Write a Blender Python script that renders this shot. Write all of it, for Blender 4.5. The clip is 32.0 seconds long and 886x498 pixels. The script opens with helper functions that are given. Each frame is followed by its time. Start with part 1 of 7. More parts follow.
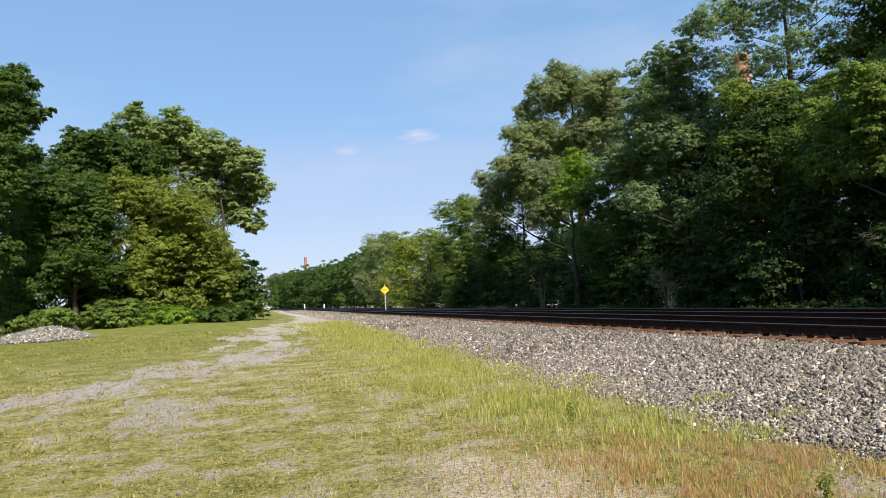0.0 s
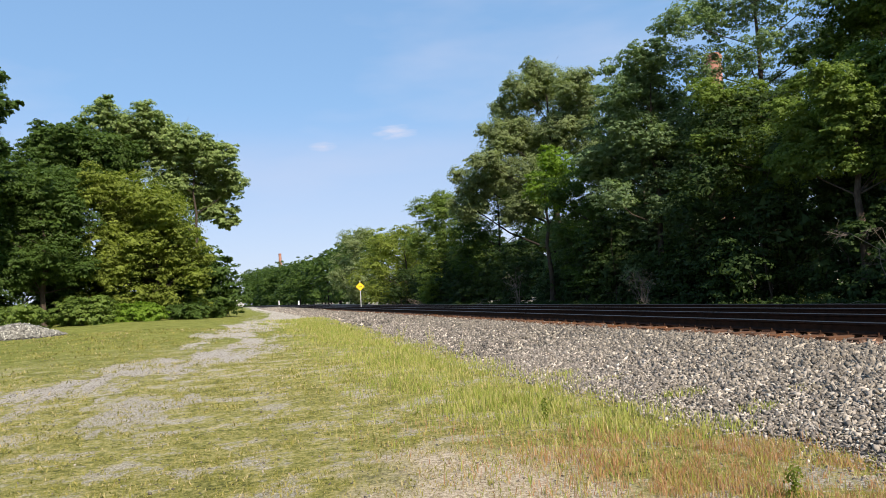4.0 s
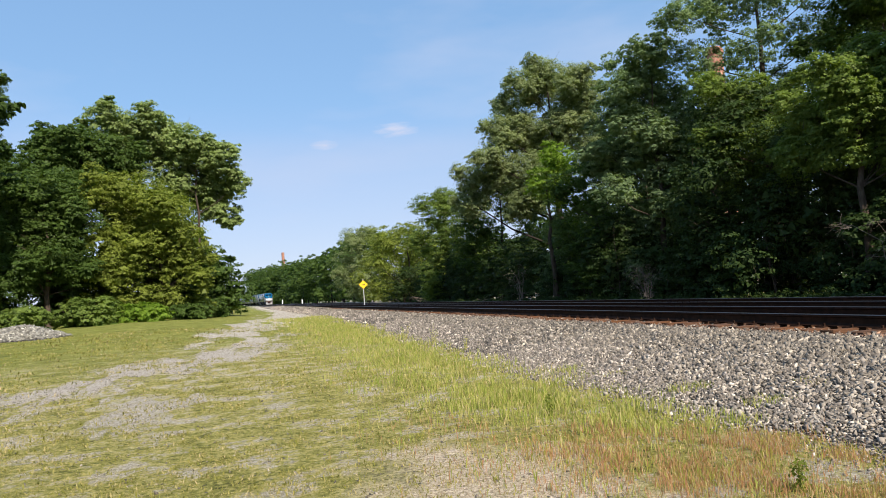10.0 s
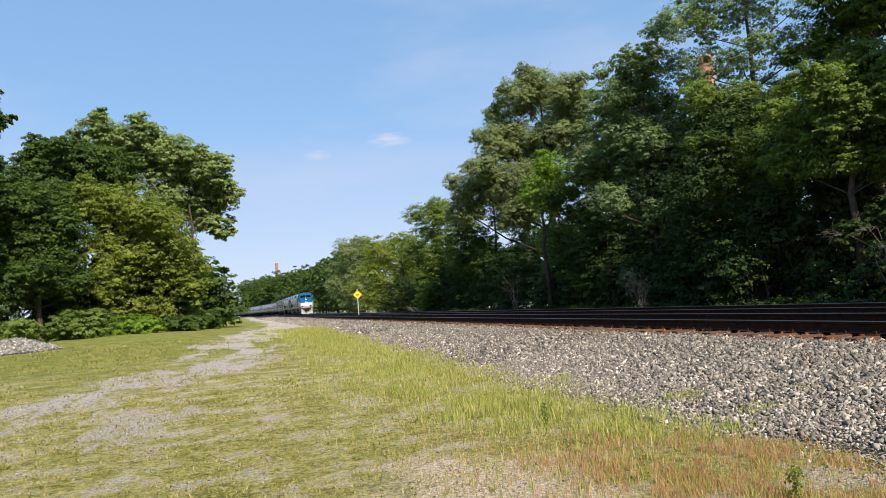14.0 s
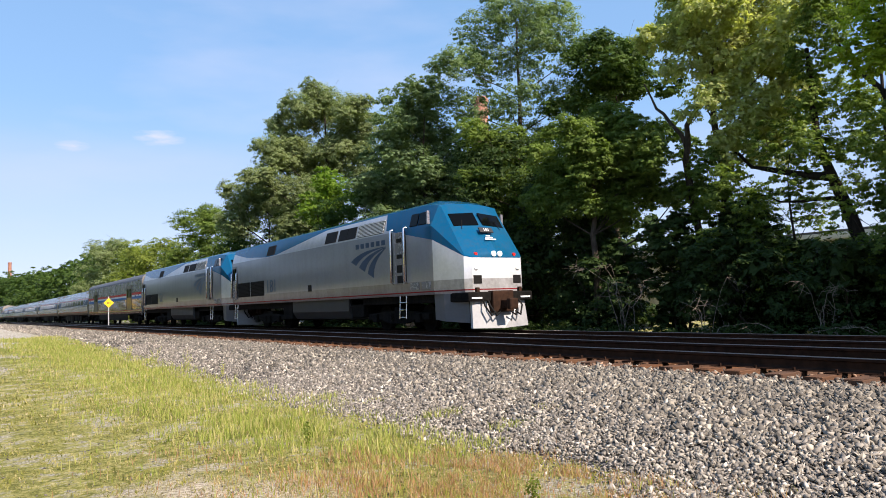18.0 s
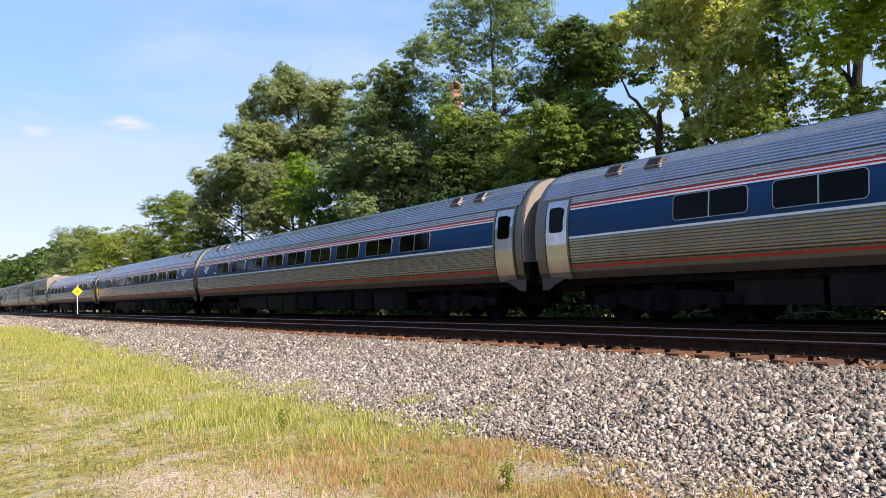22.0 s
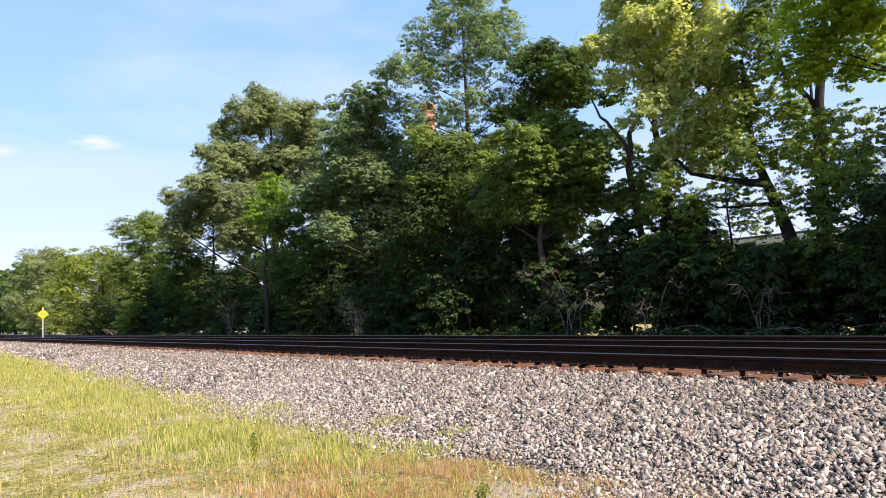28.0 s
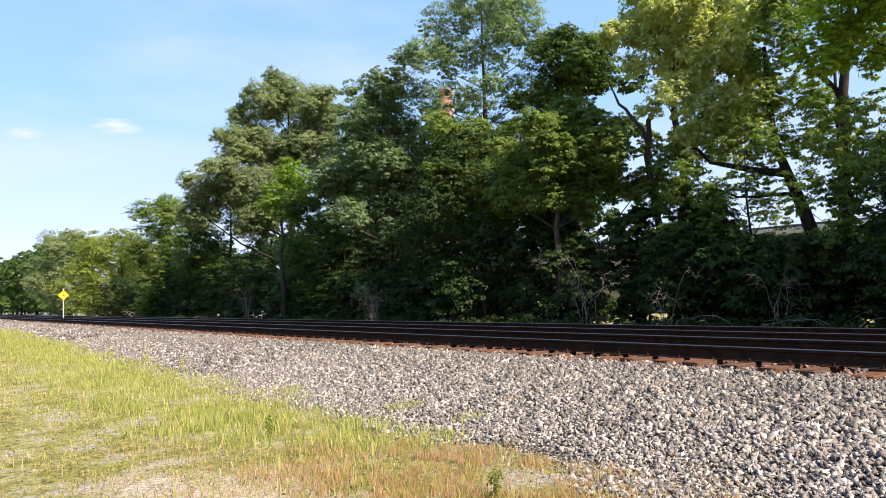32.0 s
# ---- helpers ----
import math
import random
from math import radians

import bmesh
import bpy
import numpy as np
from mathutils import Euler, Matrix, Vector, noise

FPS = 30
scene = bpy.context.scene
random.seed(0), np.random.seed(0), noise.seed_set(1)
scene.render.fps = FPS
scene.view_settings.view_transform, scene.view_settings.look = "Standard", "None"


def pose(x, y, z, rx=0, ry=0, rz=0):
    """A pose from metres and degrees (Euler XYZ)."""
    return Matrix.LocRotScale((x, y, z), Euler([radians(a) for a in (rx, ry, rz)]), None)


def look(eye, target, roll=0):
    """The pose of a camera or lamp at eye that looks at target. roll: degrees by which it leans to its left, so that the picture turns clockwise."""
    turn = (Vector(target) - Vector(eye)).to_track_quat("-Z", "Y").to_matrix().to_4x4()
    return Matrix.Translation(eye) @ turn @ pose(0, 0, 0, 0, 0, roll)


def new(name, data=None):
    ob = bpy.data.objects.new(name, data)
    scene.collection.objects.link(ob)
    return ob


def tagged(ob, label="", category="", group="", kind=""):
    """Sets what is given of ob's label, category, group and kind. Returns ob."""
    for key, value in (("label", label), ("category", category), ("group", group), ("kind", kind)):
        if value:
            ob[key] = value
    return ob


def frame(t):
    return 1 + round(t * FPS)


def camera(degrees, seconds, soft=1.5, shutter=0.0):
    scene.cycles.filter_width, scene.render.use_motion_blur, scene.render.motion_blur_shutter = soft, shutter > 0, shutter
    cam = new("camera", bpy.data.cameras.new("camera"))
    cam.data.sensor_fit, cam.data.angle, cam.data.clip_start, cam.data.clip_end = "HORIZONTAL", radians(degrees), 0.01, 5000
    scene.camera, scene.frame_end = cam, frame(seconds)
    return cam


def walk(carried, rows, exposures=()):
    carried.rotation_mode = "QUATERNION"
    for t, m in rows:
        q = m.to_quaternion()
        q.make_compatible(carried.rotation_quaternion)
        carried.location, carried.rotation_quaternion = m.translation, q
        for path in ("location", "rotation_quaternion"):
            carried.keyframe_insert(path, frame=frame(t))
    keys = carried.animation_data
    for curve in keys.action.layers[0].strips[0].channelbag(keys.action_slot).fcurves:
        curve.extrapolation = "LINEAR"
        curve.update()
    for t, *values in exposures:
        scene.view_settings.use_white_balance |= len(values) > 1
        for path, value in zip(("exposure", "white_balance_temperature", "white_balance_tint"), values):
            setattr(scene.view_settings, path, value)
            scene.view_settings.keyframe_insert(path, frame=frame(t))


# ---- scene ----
import itertools

EYE = (0.0, 0.0, 1.55)
FOV = 64.95
cam = camera(FOV, 32.0, soft=0.9)

# seconds, bearing to the left of the track's line, pitch, roll (degrees)
WALK = [
    (0.0, -14.772, 3.915, -3.636),
    (0.5, -14.845, 3.942, -3.920),
    (1.0, -15.107, 3.700, -3.889),
    (1.5, -15.868, 3.580, -3.890),
    (2.0, -16.087, 3.573, -3.843),
    (2.5, -16.425, 3.582, -3.317),
    (3.0, -16.622, 3.608, -3.282),
    (3.5, -16.633, 3.529, -3.573),
    (5.5, -16.939, 3.458, -3.762),
    (6.0, -16.550, 3.331, -3.835),
    (6.5, -16.704, 3.274, -4.150),
    (7.0, -16.171, 3.648, -4.112),
    (7.5, -16.457, 3.563, -4.055),
    (8.0, -16.576, 3.335, -4.064),
    (8.5, -16.629, 3.320, -3.995),
    (9.0, -16.564, 3.301, -3.941),
    (9.5, -16.284, 3.137, -3.877),
    (10.0, -16.528, 3.279, -4.308),
    (10.5, -16.816, 4.131, -4.867),
    (11.0, -16.807, 4.364, -4.874),
    (11.5, -16.865, 4.058, -4.757),
    (12.0, -16.819, 4.022, -4.740),
    (12.5, -17.152, 3.952, -4.611),
    (13.0, -16.983, 3.983, -4.586),
    (13.5, -17.020, 4.026, -4.708),
    (15.5, -17.593, 3.978, -4.455),
    (16.0, -18.657, 3.930, -4.361),
    (16.5, -21.067, 4.221, -3.945),
    (17.0, -26.098, 4.219, -3.456),
    (17.5, -31.318, 4.588, -2.913),
    (18.0, -35.537, 4.357, -2.116),
    (18.5, -36.943, 4.076, -2.429),
    (19.0, -37.368, 4.065, -2.600),
    (19.5, -37.207, 3.805, -2.696),
    (20.0, -36.913, 4.084, -2.736),
    (20.5, -36.582, 3.666, -2.774),
    (21.0, -36.647, 3.360, -2.698),
    (21.5, -36.908, 3.332, -2.622),
    (22.0, -37.591, 3.187, -2.398),
    (22.5, -38.116, 3.615, -2.426),
    (23.0, -38.636, 3.725, -2.766),
    (23.5, -38.762, 3.742, -2.824),
    (24.0, -39.008, 3.830, -2.761),
    (24.5, -38.900, 4.046, -2.689),
    (25.0, -39.644, 4.130, -2.757),
    (25.5, -39.845, 4.197, -2.604),
    (27.5, -40.411, 4.483, -2.667),
    (28.0, -39.809, 4.696, -2.841),
    (28.5, -39.476, 4.618, -2.325),
    (29.0, -38.682, 4.179, -1.560),
    (29.5, -38.973, 4.305, -1.554),
    (30.0, -39.305, 4.177, -2.144),
    (30.5, -38.757, 4.578, -1.851),
    (31.0, -38.677, 4.527, -2.044),
    (31.5, -38.660, 3.785, -1.936),
    (32.0, -38.470, 3.645, -2.050),
]

def aim(yaw, pitch, roll):
    a, b = radians(yaw), radians(pitch)
    way = Vector((-math.sin(a) * math.cos(b), math.cos(a) * math.cos(b), math.sin(b)))
    return look(EYE, Vector(EYE) + way, roll)


walk(cam, [(t, aim(y, p, r)) for t, y, p, r in WALK], [(0, 0.64, 6450, 15), (13, 0.64, 6450, 15), (16, 0.64, 6450, 15), (17, 0.69, 6450, 15), (18, 0.85, 6450, 18), (20, 1.00, 6600, 25), (26, 1.10, 6500, 24), (28, 1.18, 6500, 26), (30, 1.17, 6430, 22), (32, 1.17, 6430, 22)])

# ---- world and sun ----
CLOUDS = [(0.225, 0.948, 0.229, 0.046), (0.126, 0.969, 0.213, 0.030)]   # the ways to the little clouds, and their reach
SUN_AZ, SUN_EL = 170.0, 43.0   # azimuth from +y towards +x, elevation
world = bpy.data.worlds.new("sky")
scene.world = world
world.use_nodes = True
wn, wl = world.node_tree.nodes, world.node_tree.links
wn.clear()
w_out = wn.new("ShaderNodeOutputWorld")
w_bg = wn.new("ShaderNodeBackground")
w_sky = wn.new("ShaderNodeTexSky")
w_sky.sky_type, w_sky.sun_disc = "NISHITA", False
w_sky.sun_elevation, w_sky.sun_rotation = radians(SUN_EL), radians(SUN_AZ)
w_sky.air_density, w_sky.dust_density, w_sky.ozone_density = 1.0, 0.35, 1.6
w_bg.inputs["Strength"].default_value = 0.105
# haze: the sky's colour drawn towards a summer haze, paler low down, with a few small cloud wisps
w_tc = wn.new("ShaderNodeTexCoord")
w_sep = wn.new("ShaderNodeSeparateXYZ")
wl.new(w_tc.outputs["Generated"], w_sep.inputs[0])
w_haze = wn.new("ShaderNodeValToRGB")
for el, (pos, col) in zip([w_haze.color_ramp.elements[0], w_haze.color_ramp.elements[1], w_haze.color_ramp.elements.new(0.5), w_haze.color_ramp.elements.new(0.6)],
                          ((0.0, (0.42, 0.50, 0.675)), (0.16, (0.32, 0.45, 0.655)), (0.27, (0.215, 0.41, 0.65)), (1.0, (0.11, 0.26, 0.52)))):
    el.position, el.color = pos, (*col, 1)
wl.new(w_sep.outputs["Z"], w_haze.inputs["Fac"])
w_gain = wn.new("ShaderNodeMix")
w_gain.data_type, w_gain.blend_type = "RGBA", "MULTIPLY"
w_gain.inputs[0].default_value, w_gain.inputs[7].default_value = 1.0, (8.0, 8.0, 8.0, 1)
wl.new(w_haze.outputs["Color"], w_gain.inputs[6])
w_mix = wn.new("ShaderNodeMix")
w_mix.data_type = "RGBA"
w_mix.inputs[0].default_value = 0.72
wl.new(w_sky.outputs["Color"], w_mix.inputs[6])
wl.new(w_gain.outputs[2], w_mix.inputs[7])
w_noise = wn.new("ShaderNodeTexNoise")
w_noise.inputs["Scale"].default_value, w_noise.inputs["Detail"].default_value = 40.0, 6.0
w_map = wn.new("ShaderNodeMapping")
w_map.inputs["Scale"].default_value = (1.0, 1.0, 5.0)
wl.new(w_tc.outputs["Generated"], w_map.inputs["Vector"])
wl.new(w_map.outputs["Vector"], w_noise.inputs["Vector"])
w_puff = None
for cx, cy, cz, reach in CLOUDS:
    w_from = wn.new("ShaderNodeVectorMath")
    w_from.operation, w_from.inputs[1].default_value = "SUBTRACT", (cx, cy, cz)
    wl.new(w_tc.outputs["Generated"], w_from.inputs[0])
    w_flat = wn.new("ShaderNodeVectorMath")
    w_flat.operation, w_flat.inputs[1].default_value = "MULTIPLY", (1.0, 1.0, 3.0)
    wl.new(w_from.outputs["Vector"], w_flat.inputs[0])
    w_len = wn.new("ShaderNodeVectorMath")
    w_len.operation = "LENGTH"
    wl.new(w_flat.outputs["Vector"], w_len.inputs[0])
    w_near = wn.new("ShaderNodeMapRange")
    w_near.inputs["From Min"].default_value, w_near.inputs["From Max"].default_value = reach, 0.0
    wl.new(w_len.outputs["Value"], w_near.inputs["Value"])
    w_one = wn.new("ShaderNodeMath")
    w_one.operation = "MULTIPLY"
    wl.new(w_near.outputs["Result"], w_one.inputs[0])
    wl.new(w_noise.outputs["Fac"], w_one.inputs[1])
    if w_puff is not None:
        w_max = wn.new("ShaderNodeMath")
        w_max.operation = "MAXIMUM"
        wl.new(w_puff.outputs["Value"], w_max.inputs[0])
        wl.new(w_one.outputs["Value"], w_max.inputs[1])
        w_one = w_max
    w_puff = w_one
w_ramp = wn.new("ShaderNodeValToRGB")
w_ramp.color_ramp.elements[0].position, w_ramp.color_ramp.elements[1].position = 0.14, 0.52
wl.new(w_puff.outputs["Value"], w_ramp.inputs["Fac"])
w_cloud = wn.new("ShaderNodeMix")
w_cloud.data_type = "RGBA"
w_cloud.inputs[7].default_value = (3.9, 4.4, 5.4, 1)
wl.new(w_ramp.outputs["Color"], w_cloud.inputs[0])
wl.new(w_mix.outputs[2], w_cloud.inputs[6])
# broad faint veils of haze
w_veil = wn.new("ShaderNodeTexNoise")
w_veil.inputs["Scale"].default_value, w_veil.inputs["Detail"].default_value = 2.6, 5.0
w_vmap = wn.new("ShaderNodeMapping")
w_vmap.inputs["Scale"].default_value = (1.0, 1.0, 3.5)
wl.new(w_tc.outputs["Generated"], w_vmap.inputs["Vector"])
wl.new(w_vmap.outputs["Vector"], w_veil.inputs["Vector"])
w_vr = wn.new("ShaderNodeValToRGB")
w_vr.color_ramp.elements[0].position, w_vr.color_ramp.elements[1].position = 0.48, 0.80
w_vr.color_ramp.elements[1].color = (0.45, 0.45, 0.45, 1)
wl.new(w_veil.outputs["Fac"], w_vr.inputs["Fac"])
w_thin = wn.new("ShaderNodeMix")
w_thin.data_type = "RGBA"
w_thin.inputs[7].default_value = (4.3, 4.6, 5.4, 1)
wl.new(w_vr.outputs["Color"], w_thin.inputs[0])
wl.new(w_cloud.outputs[2], w_thin.inputs[6])
# a thin sheet of haze low in the sky, with a soft uneven upper edge
w_edge = wn.new("ShaderNodeMath")
w_edge.operation, w_edge.inputs[1].default_value = "MULTIPLY_ADD", 0.07
wl.new(w_veil.outputs["Fac"], w_edge.inputs[0])
wl.new(w_sep.outputs["Z"], w_edge.inputs[2])
w_low = wn.new("ShaderNodeMapRange")
w_low.interpolation_type = "SMOOTHSTEP"
w_low.inputs["From Min"].default_value, w_low.inputs["From Max"].default_value = 0.275, 0.235
w_low.inputs["To Max"].default_value = 0.30
wl.new(w_edge.outputs["Value"], w_low.inputs["Value"])
w_sheet = wn.new("ShaderNodeMix")
w_sheet.data_type = "RGBA"
w_sheet.inputs[7].default_value = (3.2, 3.9, 5.1, 1)
wl.new(w_low.outputs["Result"], w_sheet.inputs[0])
wl.new(w_thin.outputs[2], w_sheet.inputs[6])
wl.new(w_sheet.outputs[2], w_bg.inputs["Color"])
wl.new(w_bg.outputs["Background"], w_out.inputs["Surface"])

sun_data = bpy.data.lights.new("sun", "SUN")
sun_data.energy, sun_data.angle, sun_data.color = 5.0, radians(0.5), (1.0, 0.91, 0.77)
sun = new("sun", sun_data)
_a, _e = radians(SUN_AZ), radians(SUN_EL)
SUN_FROM = Vector((math.sin(_a) * math.cos(_e), math.cos(_a) * math.cos(_e), math.sin(_e)))
sun.matrix_world = look(SUN_FROM * 60, (0, 0, 0))


# ---- materials ----
def material(name, rough=0.8, metal=0.0, base=(0.5, 0.5, 0.5), spec=0.5):
    m = bpy.data.materials.new(name)
    m.use_nodes = True
    b = m.node_tree.nodes["Principled BSDF"]
    b.inputs["Roughness"].default_value, b.inputs["Metallic"].default_value = rough, metal
    b.inputs["Base Color"].default_value = (*base, 1)
    b.inputs["Specular IOR Level"].default_value = spec
    return m


class Nodes:
    """Short hand for building a node tree."""

    def __init__(self, m):
        self.t = m.node_tree
        self.bsdf = m.node_tree.nodes["Principled BSDF"]
        self.out = m.node_tree.nodes["Material Output"]

    def add(self, kind, **values):
        n = self.t.nodes.new(kind)
        for k, v in values.items():
            n.inputs[k].default_value = v
        return n

    def link(self, a, b):
        self.t.links.new(a, b)

    def coords(self, which="Object"):
        return self.add("ShaderNodeTexCoord").outputs[which]

    def noise(self, vec, scale, detail=4.0, rough=0.6):
        n = self.add("ShaderNodeTexNoise", Scale=scale, Detail=detail, Roughness=rough)
        self.link(vec, n.inputs["Vector"])
        return n.outputs["Fac"]

    def stretch(self, vec, scale):
        n = self.add("ShaderNodeMapping")
        n.inputs["Scale"].default_value = scale
        self.link(vec, n.inputs["Vector"])
        return n.outputs["Vector"]

    def ramp(self, fac, stops):
        n = self.add("ShaderNodeValToRGB")
        e = n.color_ramp.elements
        while len(e) < len(stops):
            e.new(0.5)
        for el, (p, c) in zip(e, stops):
            el.position, el.color = p, (*c, 1)
        self.link(fac, n.inputs["Fac"])
        return n.outputs["Color"]

    def mix(self, fac, a, b, how="MIX"):
        n = self.t.nodes.new("ShaderNodeMix")
        n.data_type, n.blend_type = "RGBA", how
        for i, v in ((0, fac), (6, a), (7, b)):
            if isinstance(v, (int, float)):
                n.inputs[i].default_value = v
            elif isinstance(v, tuple):
                n.inputs[i].default_value = (*v, 1)
            else:
                self.link(v, n.inputs[i])
        return n.outputs[2]

    def math(self, op, a, b=0.0, clamp=False):
        n = self.t.nodes.new("ShaderNodeMath")
        n.operation, n.use_clamp = op, clamp
        for i, v in ((0, a), (1, b)):
            if isinstance(v, (int, float)):
                n.inputs[i].default_value = v
            else:
                self.link(v, n.inputs[i])
        return n.outputs[0]

    def bump(self, height, strength=0.5, distance=0.02):
        n = self.add("ShaderNodeBump", Strength=strength, Distance=distance)
        self.link(height, n.inputs["Height"])
        self.link(n.outputs["Normal"], self.bsdf.inputs["Normal"])

    def color(self, c):
        self.link(c, self.bsdf.inputs["Base Color"])


def leaf_material(name, dark, light, glow=0.42, rough=0.45):
    """Thin leaves: each one its own tone, light coming through them."""
    m = material(name, rough=rough, spec=0.10)
    n = Nodes(m)
    geo = n.add("ShaderNodeNewGeometry")
    tone = n.ramp(geo.outputs["Random Per Island"], [(0.0, tuple(0.7 * a + 0.3 * b for a, b in zip(dark, light))), (0.7, tuple((a + b) / 2 for a, b in zip(dark, light))), (1.0, light)])
    patch = n.noise(n.coords(), 0.7, 3.0)
    tone = n.mix(0.4, tone, n.mix(n.ramp(patch, [(0.35, (0, 0, 0)), (0.65, (1, 1, 1))]), dark, light))
    n.color(tone)
    tr = n.add("ShaderNodeBsdfTranslucent")
    n.link(n.mix(1.0, tone, (1.5, 1.6, 0.7), "MULTIPLY"), tr.inputs["Color"])
    ms = n.add("ShaderNodeMixShader", Fac=glow)
    n.link(n.bsdf.outputs[0], ms.inputs[1])
    n.link(tr.outputs[0], ms.inputs[2])
    n.link(ms.outputs[0], n.out.inputs["Surface"])
    return m


def bark_material(name, base):
    m = material(name, rough=0.95, spec=0.1)
    n = Nodes(m)
    v = n.stretch(n.coords(), (1, 1, 0.25))
    f = n.noise(v, 14.0, 6.0)
    n.color(n.ramp(f, [(0.3, tuple(c * 0.5 for c in base)), (0.7, tuple(c * 1.4 for c in base))]))
    n.bump(f, 0.8, 0.03)
    return m


LEAF_MID = leaf_material("leaf_mid_green", (0.052, 0.092, 0.019), (0.215, 0.288, 0.064), 0.42)
# near-black green: the wood's deep shade is put into the leaf colour
LEAF_SHADED = leaf_material("leaf_shaded_green", (0.016, 0.033, 0.010), (0.056, 0.090, 0.024), 0.28)
LEAF_BLUE = leaf_material("leaf_blue_green", (0.060, 0.100, 0.046), (0.230, 0.310, 0.145), 0.42)
LEAF_OLIVE = leaf_material("leaf_olive", (0.230, 0.255, 0.085), (0.580, 0.600, 0.270), 0.52)
LEAF_WILLOW = leaf_material("leaf_grey_green", (0.088, 0.120, 0.048), (0.300, 0.350, 0.165), 0.42)
LEAF_YELLOW = leaf_material("leaf_yellow_green", (0.150, 0.225, 0.022), (0.420, 0.500, 0.050), 0.50)
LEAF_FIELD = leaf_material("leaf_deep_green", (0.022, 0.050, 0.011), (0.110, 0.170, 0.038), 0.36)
LEAF_BRIGHT = leaf_material("leaf_bright_green", (0.085, 0.155, 0.020), (0.240, 0.350, 0.045), 0.48)
LEAF_PALE = leaf_material("leaf_pale_green", (0.080, 0.120, 0.036), (0.330, 0.410, 0.150), 0.38)
LEAF_WARM = leaf_material("leaf_warm_green", (0.070, 0.098, 0.016), (0.270, 0.320, 0.060), 0.40)
BARK = bark_material("bark_grey_brown", (0.075, 0.058, 0.043))
BARK_DARK = bark_material("bark_dark", (0.035, 0.028, 0.022))
DEADWOOD = bark_material("dead_wood", (0.24, 0.195, 0.15))


# ---- mesh helpers ----
def mesh_from(name, verts, faces, mat):
    """A mesh from arrays: verts (n, 3), faces (m, k) with one k."""
    verts, faces = np.asarray(verts, np.float32), np.asarray(faces, np.int32)
    me = bpy.data.meshes.new(name)
    k = faces.shape[1]
    me.vertices.add(len(verts))
    me.vertices.foreach_set("co", verts.ravel())
    me.loops.add(faces.size)
    me.loops.foreach_set("vertex_index", faces.ravel())
    me.polygons.add(len(faces))
    me.polygons.foreach_set("loop_start", np.arange(0, faces.size, k, dtype=np.int32))
    me.polygons.foreach_set("loop_total", np.full(len(faces), k, np.int32))
    me.update(calc_edges=True)
    me.materials.append(mat)
    return me


def part(name, bm, mat, parent=None, label=""):
    """Links a bmesh, or a ready mesh, as one mesh object under its thing."""
    if isinstance(bm, bmesh.types.BMesh):
        me = bpy.data.meshes.new(name)
        bm.normal_update()
        bm.to_mesh(me)
        bm.free()
        for m in mat if isinstance(mat, (list, tuple)) else [mat]:
            me.materials.append(m)
    else:
        me = bm
    ob = new(name, me)
    ob.parent = parent
    if label:
        ob["label"] = label
    return ob


def thing(name, label, category, m=None, group="", kind=""):
    ob = new(name)
    if m is not None:
        ob.matrix_world = m
    return tagged(ob, label, category, group, kind)


def smooth(ob, angle=40):
    for p in ob.data.polygons:
        p.use_smooth = True
    ob.data.set_sharp_from_angle(angle=radians(angle))
    return ob


def box(bm, x0, x1, y0, y1, z0, z1, bevel=0.0):
    """A box added to bm, its edges broken by bevel."""
    vs = [bm.verts.new((x, y, z)) for x in (x0, x1) for y in (y0, y1) for z in (z0, z1)]
    fs = [bm.faces.new([vs[i] for i in f]) for f in ((0, 1, 3, 2), (4, 6, 7, 5), (0, 4, 5, 1), (2, 3, 7, 6), (0, 2, 6, 4), (1, 5, 7, 3))]
    if bevel:
        es = {e for f in fs for e in f.edges}
        bmesh.ops.bevel(bm, geom=list(es), offset=bevel, segments=2, affect="EDGES", profile=0.6)
    return bm


def boxed(x0, x1, y0, y1, z0, z1, bevel=0.0):
    return box(bmesh.new(), x0, x1, y0, y1, z0, z1, bevel)


def tube(path, radii, sides=6):
    """Verts and quads of a tapering tube along a path."""
    path = np.asarray(path, float)
    vs, fs = [], []
    for i, (p, r) in enumerate(zip(path, radii)):
        d = path[min(i + 1, len(path) - 1)] - path[max(i - 1, 0)]
        d = d / (np.linalg.norm(d) + 1e-9)
        a = np.cross(d, (0.31, 0.92, 0.24))
        a /= np.linalg.norm(a) + 1e-9
        b = np.cross(d, a)
        for k in range(sides):
            q = 2 * math.pi * k / sides
            vs.append(p + r * (math.cos(q) * a + math.sin(q) * b))
    for i in range(len(path) - 1):
        for k in range(sides):
            k2 = (k + 1) % sides
            fs.append((i * sides + k, i * sides + k2, (i + 1) * sides + k2, (i + 1) * sides + k))
    return np.array(vs), np.array(fs)


def tubes_mesh(name, items, mat, sides=6):
    vs, fs, n = [], [], 0
    for path, radii in items:
        v, f = tube(path, radii, sides)
        vs.append(v)
        fs.append(f + n)
        n += len(v)
    me = mesh_from(name, np.concatenate(vs), np.concatenate(fs), mat)
    me.polygons.foreach_set("use_smooth", np.ones(len(me.polygons), bool))
    return me


